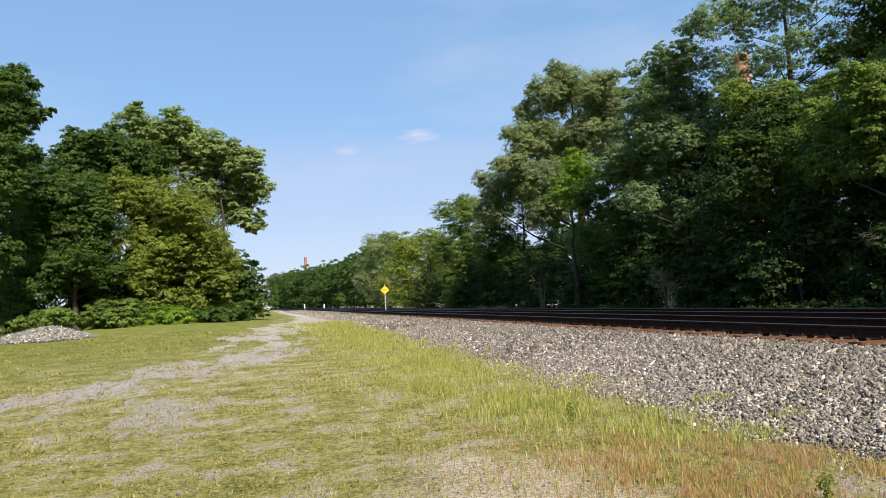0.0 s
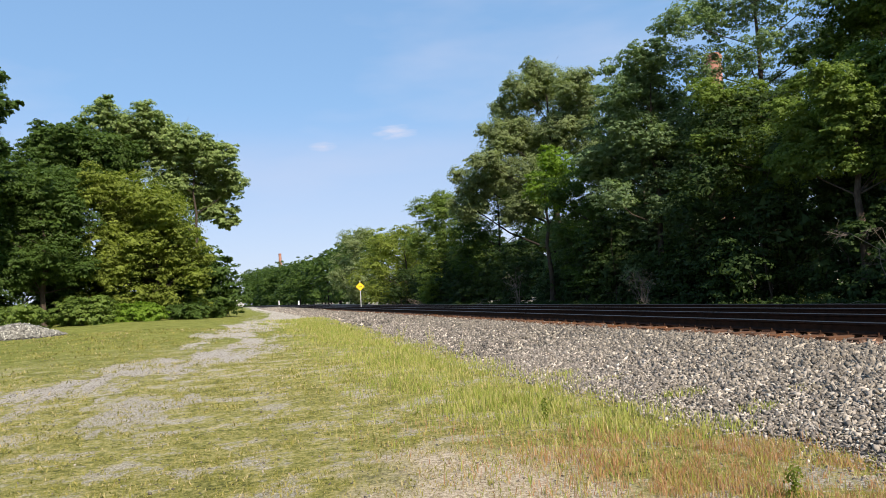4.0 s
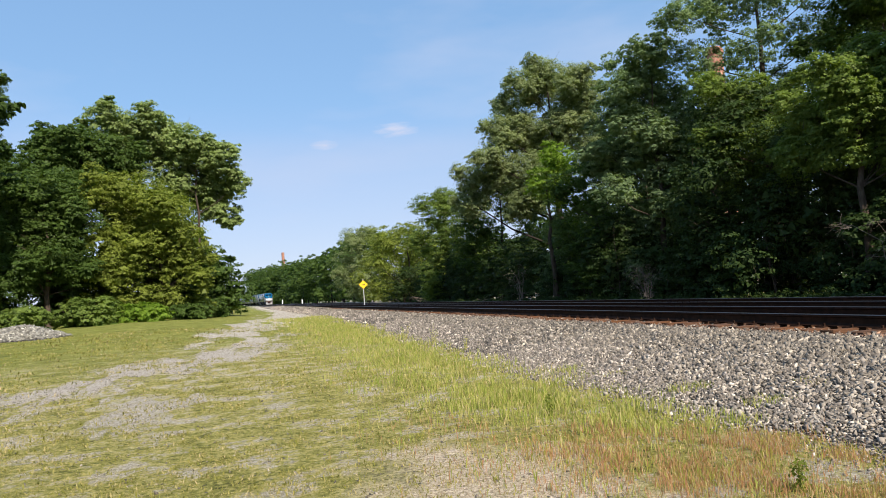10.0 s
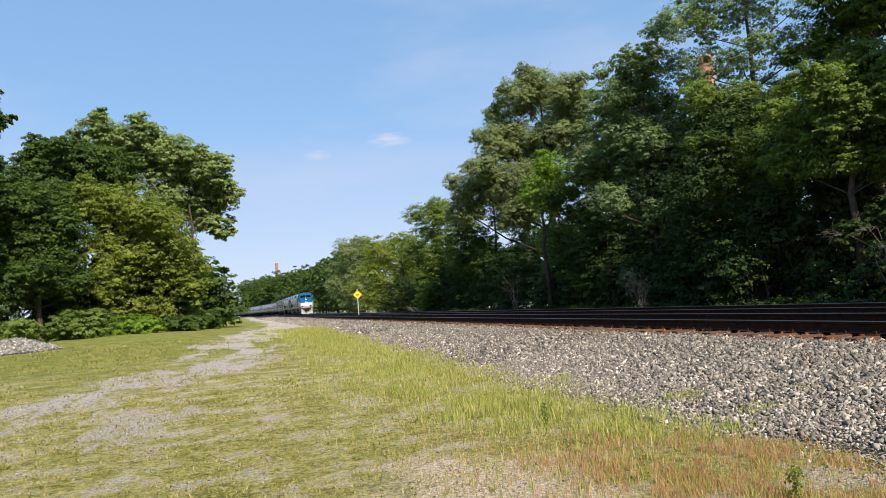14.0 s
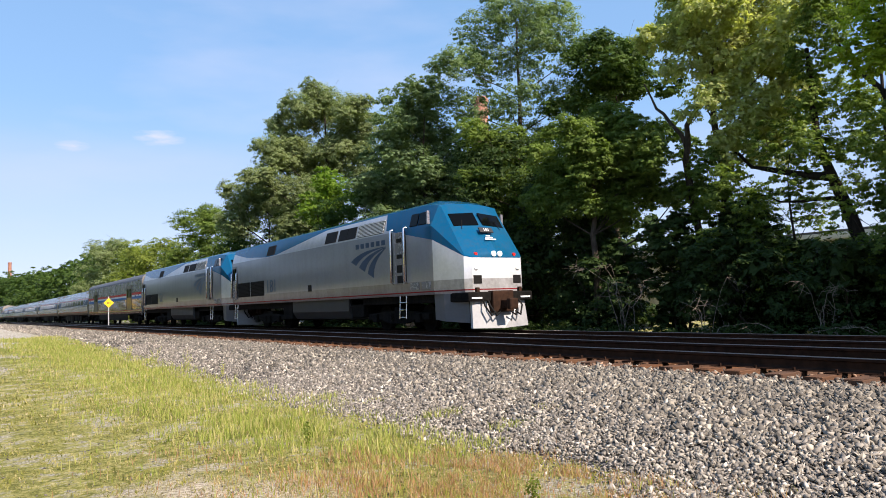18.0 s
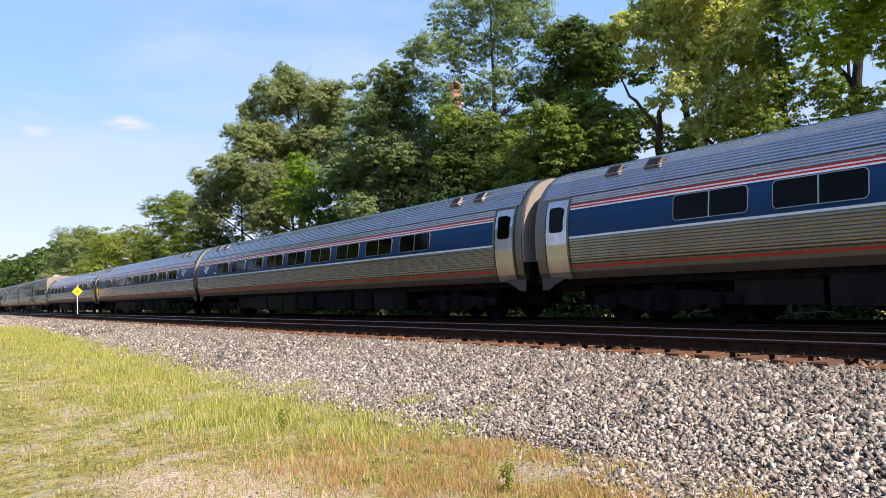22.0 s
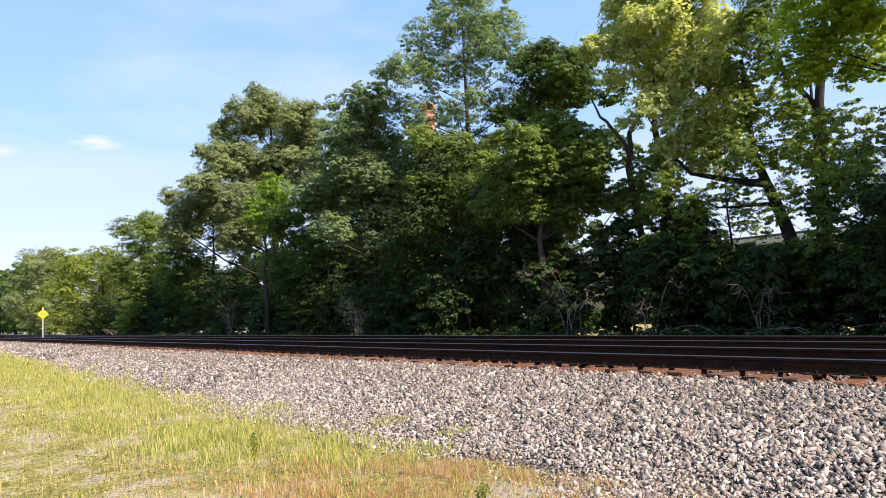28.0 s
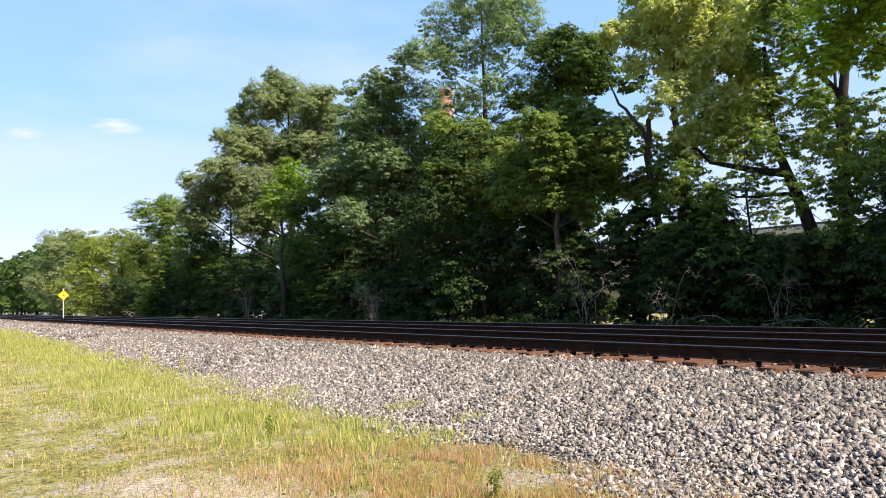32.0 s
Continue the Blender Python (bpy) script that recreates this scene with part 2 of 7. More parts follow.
def kites(rng, pos, out, size, droop):
    """A folded kite-shaped leaf at each place, leaning outwards and up."""
    count = len(pos)
    nrm = 0.85 * out + rng.normal(size=(count, 3)) * 0.42 + np.array([0, 0, 0.45])
    nrm /= np.linalg.norm(nrm, axis=1, keepdims=True)
    t = np.cross(nrm, rng.normal(size=(count, 3)))
    t[:, 2] -= 0.35 + droop
    t -= nrm * (t * nrm).sum(1, keepdims=True)
    t /= np.linalg.norm(t, axis=1, keepdims=True) + 1e-9
    b = np.cross(nrm, t)
    s = (size * (0.6 + 0.8 * rng.random(count)))[:, None]
    fold = nrm * s * 0.12
    return np.stack([pos - t * s * 0.5, pos + b * s * 0.36 + fold, pos + t * s * 0.55, pos - b * s * 0.36 + fold], 1).reshape(-1, 3)


def leaflets(rng, pos, out, size, droop):
    """A three-cornered leaf at each place, facing mostly outwards and up, so that each puff has a lit and a shaded side."""
    count = len(pos)
    nrm = 1.0 * out + rng.normal(size=(count, 3)) * 0.33 + np.array([0, 0, 0.4])
    nrm /= np.linalg.norm(nrm, axis=1, keepdims=True)
    t = np.cross(nrm, rng.normal(size=(count, 3)))
    t[:, 2] -= 0.35 + droop
    t -= nrm * (t * nrm).sum(1, keepdims=True)
    t /= np.linalg.norm(t, axis=1, keepdims=True) + 1e-9
    b = np.cross(nrm, t)
    s = (size * (0.6 + 0.8 * rng.random(count)))[:, None]
    return np.stack([pos - t * s * 0.5 + b * s * 0.36, pos + t * s * 0.6, pos - t * s * 0.4 - b * s * 0.38], 1).reshape(-1, 3)


def leaf_cloud(rng, centres, radii, count, size, flat=0.75, droop=0.0, shell=0.62, core=1.0, per=26):
    """Leaves on twigs: each puff carries small flattened sprays over its skin, lit above and open below, with gaps between them; a few larger leaves close its heart."""
    centres, radii = np.asarray(centres, float), np.asarray(radii, float)
    count, size = int(count * 1.9), size * 0.74
    w = radii ** 2.0
    w = w / w.sum()
    n_spray = max(8, count // per)
    pick = rng.choice(len(centres), n_spray, p=w)
    d = rng.normal(size=(n_spray, 3))
    d[:, 2] += 0.35
    d /= np.linalg.norm(d, axis=1, keepdims=True)
    lump = 1 + 0.2 * np.sin(d @ np.array([5.1, 2.3, 1.7]) * 1.9 + pick * 1.3) * np.sin(d @ np.array([-1.4, 4.4, 3.1]) * 1.7 + pick)
    rad = radii[pick] * (shell + (1.02 - shell) * rng.random(n_spray) ** 0.5) * lump
    spray = centres[pick] + d * rad[:, None] * np.array([1, 1, flat])
    spray[:, 2] -= droop * rng.random(n_spray) ** 2 * radii[pick]
    reach = np.minimum(radii[pick] * 0.30, 3.3 * size) * (0.55 + 0.75 * rng.random(n_spray))
    e = rng.normal(size=(n_spray * per, 3))
    e[:, 2] = np.abs(e[:, 2]) * 0.8 - 0.15
    e /= np.linalg.norm(e, axis=1, keepdims=True)
    out = np.repeat(d, per, 0)
    away = e * np.array([1, 1, 0.55 + droop]) * (np.repeat(reach, per) * (0.35 + 0.65 * rng.random(n_spray * per) ** 0.6))[:, None]
    away[:, 2] -= (0.18 + droop) * np.hypot(away[:, 0], away[:, 1]) ** 2 / (np.repeat(reach, per) + 1e-6)
    pos = np.repeat(spray, per, 0) + away
    v = [leaflets(rng, pos, 0.5 * out + 0.6 * e, np.full(len(pos), size), droop)]
    inner = max(40, int(core * count / 10))
    pick = rng.choice(len(centres), inner, p=w)
    d = rng.normal(size=(inner, 3))
    d /= np.linalg.norm(d, axis=1, keepdims=True)
    pos = centres[pick] + d * (radii[pick] * 0.5 * rng.random(inner) ** 0.5)[:, None] * np.array([1, 1, flat])
    v.append(leaflets(rng, pos, d, np.full(inner, size * 2.4), droop))
    v = np.concatenate(v)
    return v, np.arange(len(v)).reshape(-1, 3)


def tree(name, label, x, y, z, height, spread, base, seed, leaf, bark=BARK, leaves=16000, size=0.17, puffs=26, puff=0.30,
         top=0.75, lean=(0.0, 0.0), droop=0.0, trunk=0.22, flat=0.8, group="", stems=1, category="tree", core=1.0, lobes=None, back=0.5, limbs=()):
    """A tree: a tapered trunk that forks into limbs, each ending in puffs of leaves. base: where the crown begins, as a share of the height;
    top: how wide the crown still is near its top. lobes: the boughs' masses of leaves (x, y, z, radius from the foot), where the crown has a shape of its own;
    back: how many more stand on its hidden side, as a share; limbs: paths of the great limbs that show, with their first and last radius."""
    rng = np.random.default_rng(seed)
    root = thing(name, label, category, pose(x, y, z - 0.05), group)
    crown_h = height * (1 - base)
    centres, radii = [], []
    for i in range(puffs):
        u = (i + 0.5) / puffs
        prof = 1 - abs(2 * u - 0.9) ** 2.4 * (1 - 0.55 * top)
        q = i * 2.39996 + rng.random() * 0.9
        rr = spread * max(0.12, prof) * (0.12 + 0.88 * rng.random() ** 0.6) * (1 - puff * 0.6)
        pr = spread * puff * (0.75 + 0.55 * rng.random()) * (0.75 + 0.25 * prof)
        h = height * base + crown_h * u
        h = min(h, height - pr * flat * 0.95)
        centres.append((rr * math.cos(q) + lean[0] * u, rr * math.sin(q) + lean[1] * u, h))
        radii.append(pr)
    if lobes:
        centres, radii = [], []
        for px, py, pz, pr in lobes:
            centres.append((px, py, pz))
            radii.append(pr * 0.88)
            for _ in range(5):
                o = rng.normal(size=3)
                o *= (0.72 + 0.28 * rng.random()) * pr / np.linalg.norm(o)
                centres.append((px + o[0], py + o[1], pz + 0.8 * o[2]))
                radii.append(pr * (0.28 + 0.30 * rng.random()))
        way = np.array([x, y]) / math.hypot(x, y)
        for px, py, pz, pr in lobes[: int(back * len(lobes) + 0.5)]:
            far = pr * (1.2 + 0.8 * rng.random())
            centres.append((px * 0.8 + way[0] * far, py * 0.8 + way[1] * far, pz * 0.96))
            radii.append(pr)
    items = []
    fork = max(height * base * 0.9, height * 0.16)
    for s in range(stems):
        off = rng.normal(size=2) * (0.12 * spread if stems > 1 else 0.0)
        topc = np.array([lean[0] * 0.8 + off[0] * 3, lean[1] * 0.8 + off[1] * 3, height * 0.86])
        path = [(off[0] + (topc[0] - off[0]) * k ** 1.4 + rng.normal() * 0.10 * min(1, k * 3), off[1] + (topc[1] - off[1]) * k ** 1.4 + rng.normal() * 0.10 * min(1, k * 3),
                 -0.25 + (topc[2] + 0.25) * k) for k in np.linspace(0, 1, 9)]
        items.append((path, [trunk * (1.25 if k == 0 else 1) * (1 - 0.9 * k / 8) for k in range(9)]))
        stem = np.array(path)
        for c, r in [(c, r) for c, r in zip(centres, radii) if not lobes or r > 0.62 * max(radii)][s::stems]:
            c = np.array(c)
            k = np.searchsorted(stem[:, 2], max(fork * 0.7, c[2] - 0.75 * np.hypot(c[0], c[1]) - 0.4 * r))
            k = int(np.clip(k, 1, 7))
            a = stem[k]
            mid = a * 0.45 + c * 0.55 + np.array([0, 0, -0.06 * np.linalg.norm(c - a)]) + rng.normal(size=3) * 0.12
            r0 = trunk * (1 - 0.9 * k / 8) * 0.34
            items.append(([a, mid, c, c + (c - mid) * 0.2 + rng.normal(size=3) * 0.2], [r0, r0 * 0.6, r0 * 0.3, 0.008]))
            for _ in range(3):
                e = c + rng.normal(size=3) * r * 0.55
                items.append(([mid * 0.35 + c * 0.65, (c + e) / 2 + rng.normal(size=3) * 0.1, e], [r0 * 0.3, r0 * 0.18, 0.006]))
    for path, r0, r1 in limbs:
        pts = [np.array(p) + rng.normal(size=3) * 0.04 for p in path]
        pts = [q for a, b in zip(pts, pts[1:]) for q in (a, a * 0.5 + b * 0.5 + rng.normal(size=3) * 0.05)] + [pts[-1]]
        items.append((pts, list(np.linspace(r0, r1, len(pts)))))
    part("trunk", tubes_mesh("trunk", items, bark), None, root)
    v, f = leaf_cloud(rng, centres, radii, leaves, size, flat, droop, core=core)
    part("crown", mesh_from("crown", v, f, leaf), None, root)
    return root


def shrub(label, x, y, z, height, spread, seed, leaf, leaves=5000, size=0.13, group=""):
    return tree("shrub", label, x, y, z, height, spread, 0.04, seed, leaf, BARK, int(leaves * 0.55), size * 1.3, puffs=14, puff=0.42, top=0.8, trunk=0.05, stems=3, group=group,
                category="shrub")


# ---- the plan ----
NEAR, FAR = 9.83, 14.10          # the two tracks' centre lines, which run along y
HEAD_N, HEAD_F = 0.68, 0.58      # tops of their rails
GAUGE = 1.505                    # between the rails' middles
RAIL_H = 0.185
Y0, Y1 = -90.0, 520.0            # how far the tracks are built


def step(a, b, v):
    k = np.clip((np.asarray(v, float) - a) / (b - a), 0, 1)
    return k * k * (3 - 2 * k)


def wave(x, y, s, k=0.0):
    """A smooth, patchless unevenness between about -1 and 1."""
    x, y = np.asarray(x, float) / s, np.asarray(y, float) / s
    return (np.sin(x * 1.31 + y * 0.57 + k) + np.sin(-x * 0.73 + y * 1.19 + 1.7 * k) + np.sin(x * 2.3 - y * 1.9 + 0.6 * k) * 0.6) / 2.6


def land(x, y):
    """Height of the ground: level by the camera, rising gently to the north-west; the far side a little low."""
    x, y = np.asarray(x, float), np.asarray(y, float)
    left = 1 - 0.55 * step(-8, 4, x)
    z = 0.98 * step(8, 52, y) * left
    z = z + 0.015 * wave(x, y, 0.8) + 0.03 * wave(x, y, 3.1, 2.0) * step(5, 12, np.hypot(x, y))
    right = step(6.0, 17.5, x)
    z = z * (1 - right) + right * (0.02 + 0.05 * wave(x, y, 4.0))
    return np.where((x > 5.5) & (x < 17.8), z - 0.25 * step(5.5, 6.5, x) * (1 - step(16.6, 17.8, x)), z)


def bed(x, y):
    """Height of the ballast across the tracks."""
    x = np.asarray(x, float)
    foot = land(4.9, y)
    z = foot - 0.05 + (0.41 - foot + 0.05) * step(4.1, 8.75, x) ** 0.8
    z = z - 0.10 * step(11.4, 12.4, x)
    z = z - 0.42 * step(15.8, 18.2, x)
    return z


BEND, RADIUS = 170.0, 1350.0     # beyond y = 170 the line curves away to the left


def swing(y):
    d = np.maximum(0.0, np.asarray(y, float) - BEND)
    return -d * d / (2 * RADIUS)


def sheet(name, xs, ys, height, mat, follow=False):
    gx, gy = np.meshgrid(xs, ys)
    v = np.stack([gx + (swing(gy) if follow else 0.0), gy, height(gx, gy)], -1).reshape(-1, 3)
    i = np.arange(len(xs) * len(ys)).reshape(len(ys), len(xs))
    f = np.stack([i[:-1, :-1], i[:-1, 1:], i[1:, 1:], i[1:, :-1]], -1).reshape(-1, 4)
    me = mesh_from(name, v, f, mat)
    me.polygons.foreach_set("use_smooth", np.ones(len(me.polygons), bool))
    return me


# ---- ground ----
TRACK = [(0.0, -13.0), (9.0, -7.6), (13.0, -4.6), (16.5, -3.0), (19.5, -1.5), (23.0, -0.2), (30.0, 0.3), (43.0, 2.0), (55.0, 3.6), (75.0, 4.6)]   # y and x of the worn track


def track_x(y):
    return np.interp(y, [a for a, _ in TRACK], [b for _, b in TRACK])


def ground_material():
    m = material("meadow_ground", rough=0.95, spec=0.15)
    n = Nodes(m)
    c = n.coords()
    sep = n.add("ShaderNodeSeparateXYZ")
    n.link(c, sep.inputs[0])
    X, Y = sep.outputs[0], sep.outputs[1]
    big, mid, fine, tiny = n.noise(c, 0.22, 4), n.noise(c, 1.3, 5), n.noise(c, 9.0, 5, 0.7), n.noise(c, 60.0, 4, 0.7)
    # worn gravel track that swings away towards the trees
    line = n.ramp(n.math("DIVIDE", Y, 80.0), [(a / 80.0, ((b + 15) / 30,) * 3) for a, b in TRACK])
    line = n.math("SUBTRACT", n.math("MULTIPLY", line, 30.0), 15.0)
    off = n.math("ABSOLUTE", n.math("SUBTRACT", X, line))
    worn = n.math("SUBTRACT", 1.0, n.math("DIVIDE", off, 3.6), True)
    streak = n.noise(n.stretch(c, (1.0, 0.35, 1.0)), 0.9, 5, 0.65)
    worn = n.math("MULTIPLY", worn, n.math("SUBTRACT", n.math("MULTIPLY", streak, 4.6), 1.75), True)
    worn = n.math("ADD", worn, n.math("MULTIPLY", n.math("SUBTRACT", fine, 0.5), 0.8))
    worn = n.ramp(worn, [(0.30, (0, 0, 0)), (0.42, (1, 1, 1))])
    bare = n.ramp(n.math("ADD", n.math("MULTIPLY", mid, 0.6), n.math("MULTIPLY", fine, 0.4)), [(0.515, (0, 0, 0)), (0.575, (1, 1, 1))])
    speck = n.noise(c, 26.0, 6, 0.8)
    tuft = n.noise(c, 14.0, 6, 0.75)
    clump = n.noise(c, 5.5, 5, 0.7)
    grass = n.ramp(n.math("ADD", n.math("MULTIPLY", n.math("ADD", mid, clump), 0.2), n.math("ADD", n.math("MULTIPLY", speck, 0.25), n.math("MULTIPLY", tuft, 0.35))),
                   [(0.415, (0.050, 0.050, 0.016)), (0.465, (0.190, 0.195, 0.043)), (0.51, (0.335, 0.310, 0.090)), (0.575, (0.54, 0.46, 0.21))])
    lush = n.ramp(n.math("ADD", n.math("MULTIPLY", mid, 0.4), n.math("MULTIPLY", speck, 0.6)), [(0.36, (0.070, 0.095, 0.018)), (0.5, (0.155, 0.180, 0.030)), (0.64, (0.26, 0.27, 0.060))])
    away = n.math("DIVIDE", n.math("SUBTRACT", n.math("SUBTRACT", Y, n.math("MULTIPLY", X, 0.8)), 16.0), 14.0, True)
    grass = n.mix(n.math("MULTIPLY", away, 0.8), grass, lush)
    soil = n.ramp(n.noise(c, 34.0, 6, 0.8), [(0.38, (0.10, 0.088, 0.072)), (0.49, (0.38, 0.345, 0.285)), (0.62, (0.70, 0.65, 0.56))])
    col = n.mix(n.math("MULTIPLY", n.math("MULTIPLY", bare, 0.85), n.math("SUBTRACT", 1.0, away)), grass, soil)
    # bare sandy ground among the dry grass near the ballast
    dry = n.math("SUBTRACT", 1.0, n.math("DIVIDE", n.math("ABSOLUTE", n.math("SUBTRACT", X, 1.8)), 1.9), True)
    dry = n.math("MULTIPLY", dry, n.math("SUBTRACT", 1.0, n.math("DIVIDE", n.math("SUBTRACT", Y, 5.6), 2.6), True))
    dry = n.math("MULTIPLY", dry, n.math("DIVIDE", n.math("ADD", Y, 1.0), 3.0, True))
    dry = n.ramp(n.math("ADD", n.math("MULTIPLY", dry, 0.6), n.math("MULTIPLY", mid, 0.6)), [(0.50, (0, 0, 0)), (0.72, (1, 1, 1))])
    col = n.mix(n.math("MULTIPLY", dry, 0.9), col, n.ramp(speck, [(0.38, (0.19, 0.145, 0.10)), (0.5, (0.58, 0.48, 0.345)), (0.62, (0.80, 0.70, 0.56))]))
    col = n.mix(worn, col, soil)
    # a smaller worn patch beside the track, and the gravelled strip where track and ballast meet farther on
    px, py = n.math("DIVIDE", n.math("ADD", X, 1.5), 1.5), n.math("DIVIDE", n.math("SUBTRACT", Y, 12.2), 3.6)
    spot = n.math("SUBTRACT", 1.0, n.math("SQRT", n.math("ADD", n.math("MULTIPLY", px, px), n.math("MULTIPLY", py, py))))
    spot = n.ramp(n.math("ADD", spot, n.math("MULTIPLY", n.math("SUBTRACT", streak, 0.60), 3.6)), [(0.16, (0, 0, 0)), (0.34, (1, 1, 1))])
    strip_ = n.math("MULTIPLY", n.math("DIVIDE", n.math("SUBTRACT", Y, 40.0), 10.0, True), n.math("SUBTRACT", X, n.math("SUBTRACT", line, 1.6)), True)
    strip_ = n.ramp(n.math("ADD", strip_, n.math("MULTIPLY", n.math("SUBTRACT", mid, 0.5), 1.2)), [(0.3, (0, 0, 0)), (0.5, (1, 1, 1))])
    col = n.mix(n.math("MULTIPLY", n.math("MAXIMUM", spot, strip_), 0.92), col, soil)
    far = n.math("DIVIDE", n.math("SUBTRACT", Y, 150.0), 200.0, True)
    n.color(n.mix(far, col, (0.07, 0.10, 0.03)))
    n.bump(n.math("ADD", n.math("MULTIPLY", tuft, 0.7), n.math("MULTIPLY", tiny, 0.3)), 1.0, 0.085)
    return m


xs = np.concatenate([np.linspace(-900, -60, 15), np.linspace(-50, -12, 20), np.linspace(-10, 8, 73), np.linspace(9, 30, 22), np.linspace(40, 900, 16)])
ys = np.concatenate([np.linspace(-600, -30, 12), np.linspace(-20, 0, 11), np.linspace(0.5, 30, 119), np.linspace(31, 110, 60), np.linspace(120, 1500, 30)])
ground = part("ground", sheet("ground", xs, ys, land, ground_material()), None)
tagged(ground, "patchy mown grass with worn gravel tracks", "ground", kind="structure")


# ---- railway ----
def ballast_material():
    m = material("crushed_stone", rough=0.9, spec=0.25)
    n = Nodes(m)
    c = n.coords()
    vor = n.add("ShaderNodeTexVoronoi", Scale=19.0)
    n.link(c, vor.inputs["Vector"])
    sep = n.add("ShaderNodeSeparateColor")
    n.link(vor.outputs["Color"], sep.inputs[0])
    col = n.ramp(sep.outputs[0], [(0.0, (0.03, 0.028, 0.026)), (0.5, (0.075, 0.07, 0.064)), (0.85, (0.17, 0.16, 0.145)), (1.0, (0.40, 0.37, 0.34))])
    # darker towards each cell's rim: shade of the gaps painted into the colour
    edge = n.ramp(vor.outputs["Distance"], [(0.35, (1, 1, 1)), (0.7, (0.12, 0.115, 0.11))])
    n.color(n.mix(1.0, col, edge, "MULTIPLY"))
    n.bump(n.math("SUBTRACT", 1.0, vor.outputs["Distance"]), 1.0, 0.05)
    return m


def stone_material(name="ballast_stone", tint=(1.0, 1.0, 1.0), amount=0.0):
    m = material(name, rough=0.85, spec=0.3)
    n = Nodes(m)
    geo = n.add("ShaderNodeNewGeometry")
    col = n.ramp(geo.outputs["Random Per Island"], [(0.0, (0.055, 0.050, 0.043)), (0.35, (0.118, 0.106, 0.092)), (0.7, (0.195, 0.177, 0.152)), (0.92, (0.30, 0.274, 0.235)), (1.0, (0.50, 0.455, 0.39))])
    f = n.noise(n.coords(), 45.0, 4)
    n.color(n.mix(0.15, n.mix(amount, col, tint, "MULTIPLY"), n.ramp(f, [(0.3, (0.08, 0.072, 0.065)), (0.7, (0.40, 0.37, 0.33))])))
    return m


BALLAST = ballast_material()
STONE = stone_material("ballast_stone", (1.04, 1.0, 0.90), 1.0)
PALE_STONE = stone_material("pale_gravel", (1.25, 1.36, 1.34), 1.0)
DUSTY = stone_material("dusty_stone", (1.6, 1.55, 1.46), 1.0)
STAINED = stone_material("stained_stone", (0.85, 0.53, 0.36), 1.0)
xb = np.concatenate([np.linspace(4.5, 9.0, 33), np.linspace(9.3, 18.6, 24)])
yb = np.concatenate([np.linspace(Y0, -2, 12), np.linspace(-1, 40, 120), np.linspace(42, 120, 40), np.linspace(130, Y1, 20)])
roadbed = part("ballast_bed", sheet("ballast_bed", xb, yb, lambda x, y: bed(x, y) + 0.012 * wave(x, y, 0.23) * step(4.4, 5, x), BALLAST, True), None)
tagged(roadbed, "grey crushed stone bed under two railway tracks", "ballast", kind="structure")


def stones(rng, x, y, z, size):
    """Angular stones: a squashed, jittered block of six corners and eight faces each."""
    n = len(x)
    corners = np.array([(1, 0.2, 0), (-1, -0.1, 0), (0.1, 1, 0), (-0.2, -1, 0), (0.3, 0.3, 0.8), (-0.2, -0.3, -0.8)], float) * 0.62
    c = corners[None] * (0.65 + 0.6 * rng.random((n, 6, 1))) + rng.normal(size=(n, 6, 3)) * 0.14
    c *= (size * (0.55 + 0.9 * rng.random(n)))[:, None, None] * np.stack([0.95 + 0.7 * rng.random(n), 0.75 + 0.5 * rng.random(n), 0.48 + 0.34 * rng.random(n)], -1)[:, None]
    q = rng.normal(size=(n, 4)) * np.array([0.4, 0.45, 0.45, 1.0])
    q[:, 0] += 0.6
    q /= np.linalg.norm(q, axis=1, keepdims=True)
    w, a, b, d = q.T
    rot = np.stack([1 - 2 * (b * b + d * d), 2 * (a * b - w * d), 2 * (a * d + w * b), 2 * (a * b + w * d), 1 - 2 * (a * a + d * d), 2 * (b * d - w * a),
                    2 * (a * d - w * b), 2 * (b * d + w * a), 1 - 2 * (a * a + b * b)], -1).reshape(n, 3, 3)
    v = np.einsum("nij,nkj->nki", rot, c) + np.stack([x, y, z], -1)[:, None]
    f = np.array([(0, 2, 4), (2, 1, 4), (1, 3, 4), (3, 0, 4), (2, 0, 5), (1, 2, 5), (3, 1, 5), (0, 3, 5)])
    return v.reshape(-1, 3), (f[None] + 6 * np.arange(n)[:, None, None]).reshape(-1, 3)


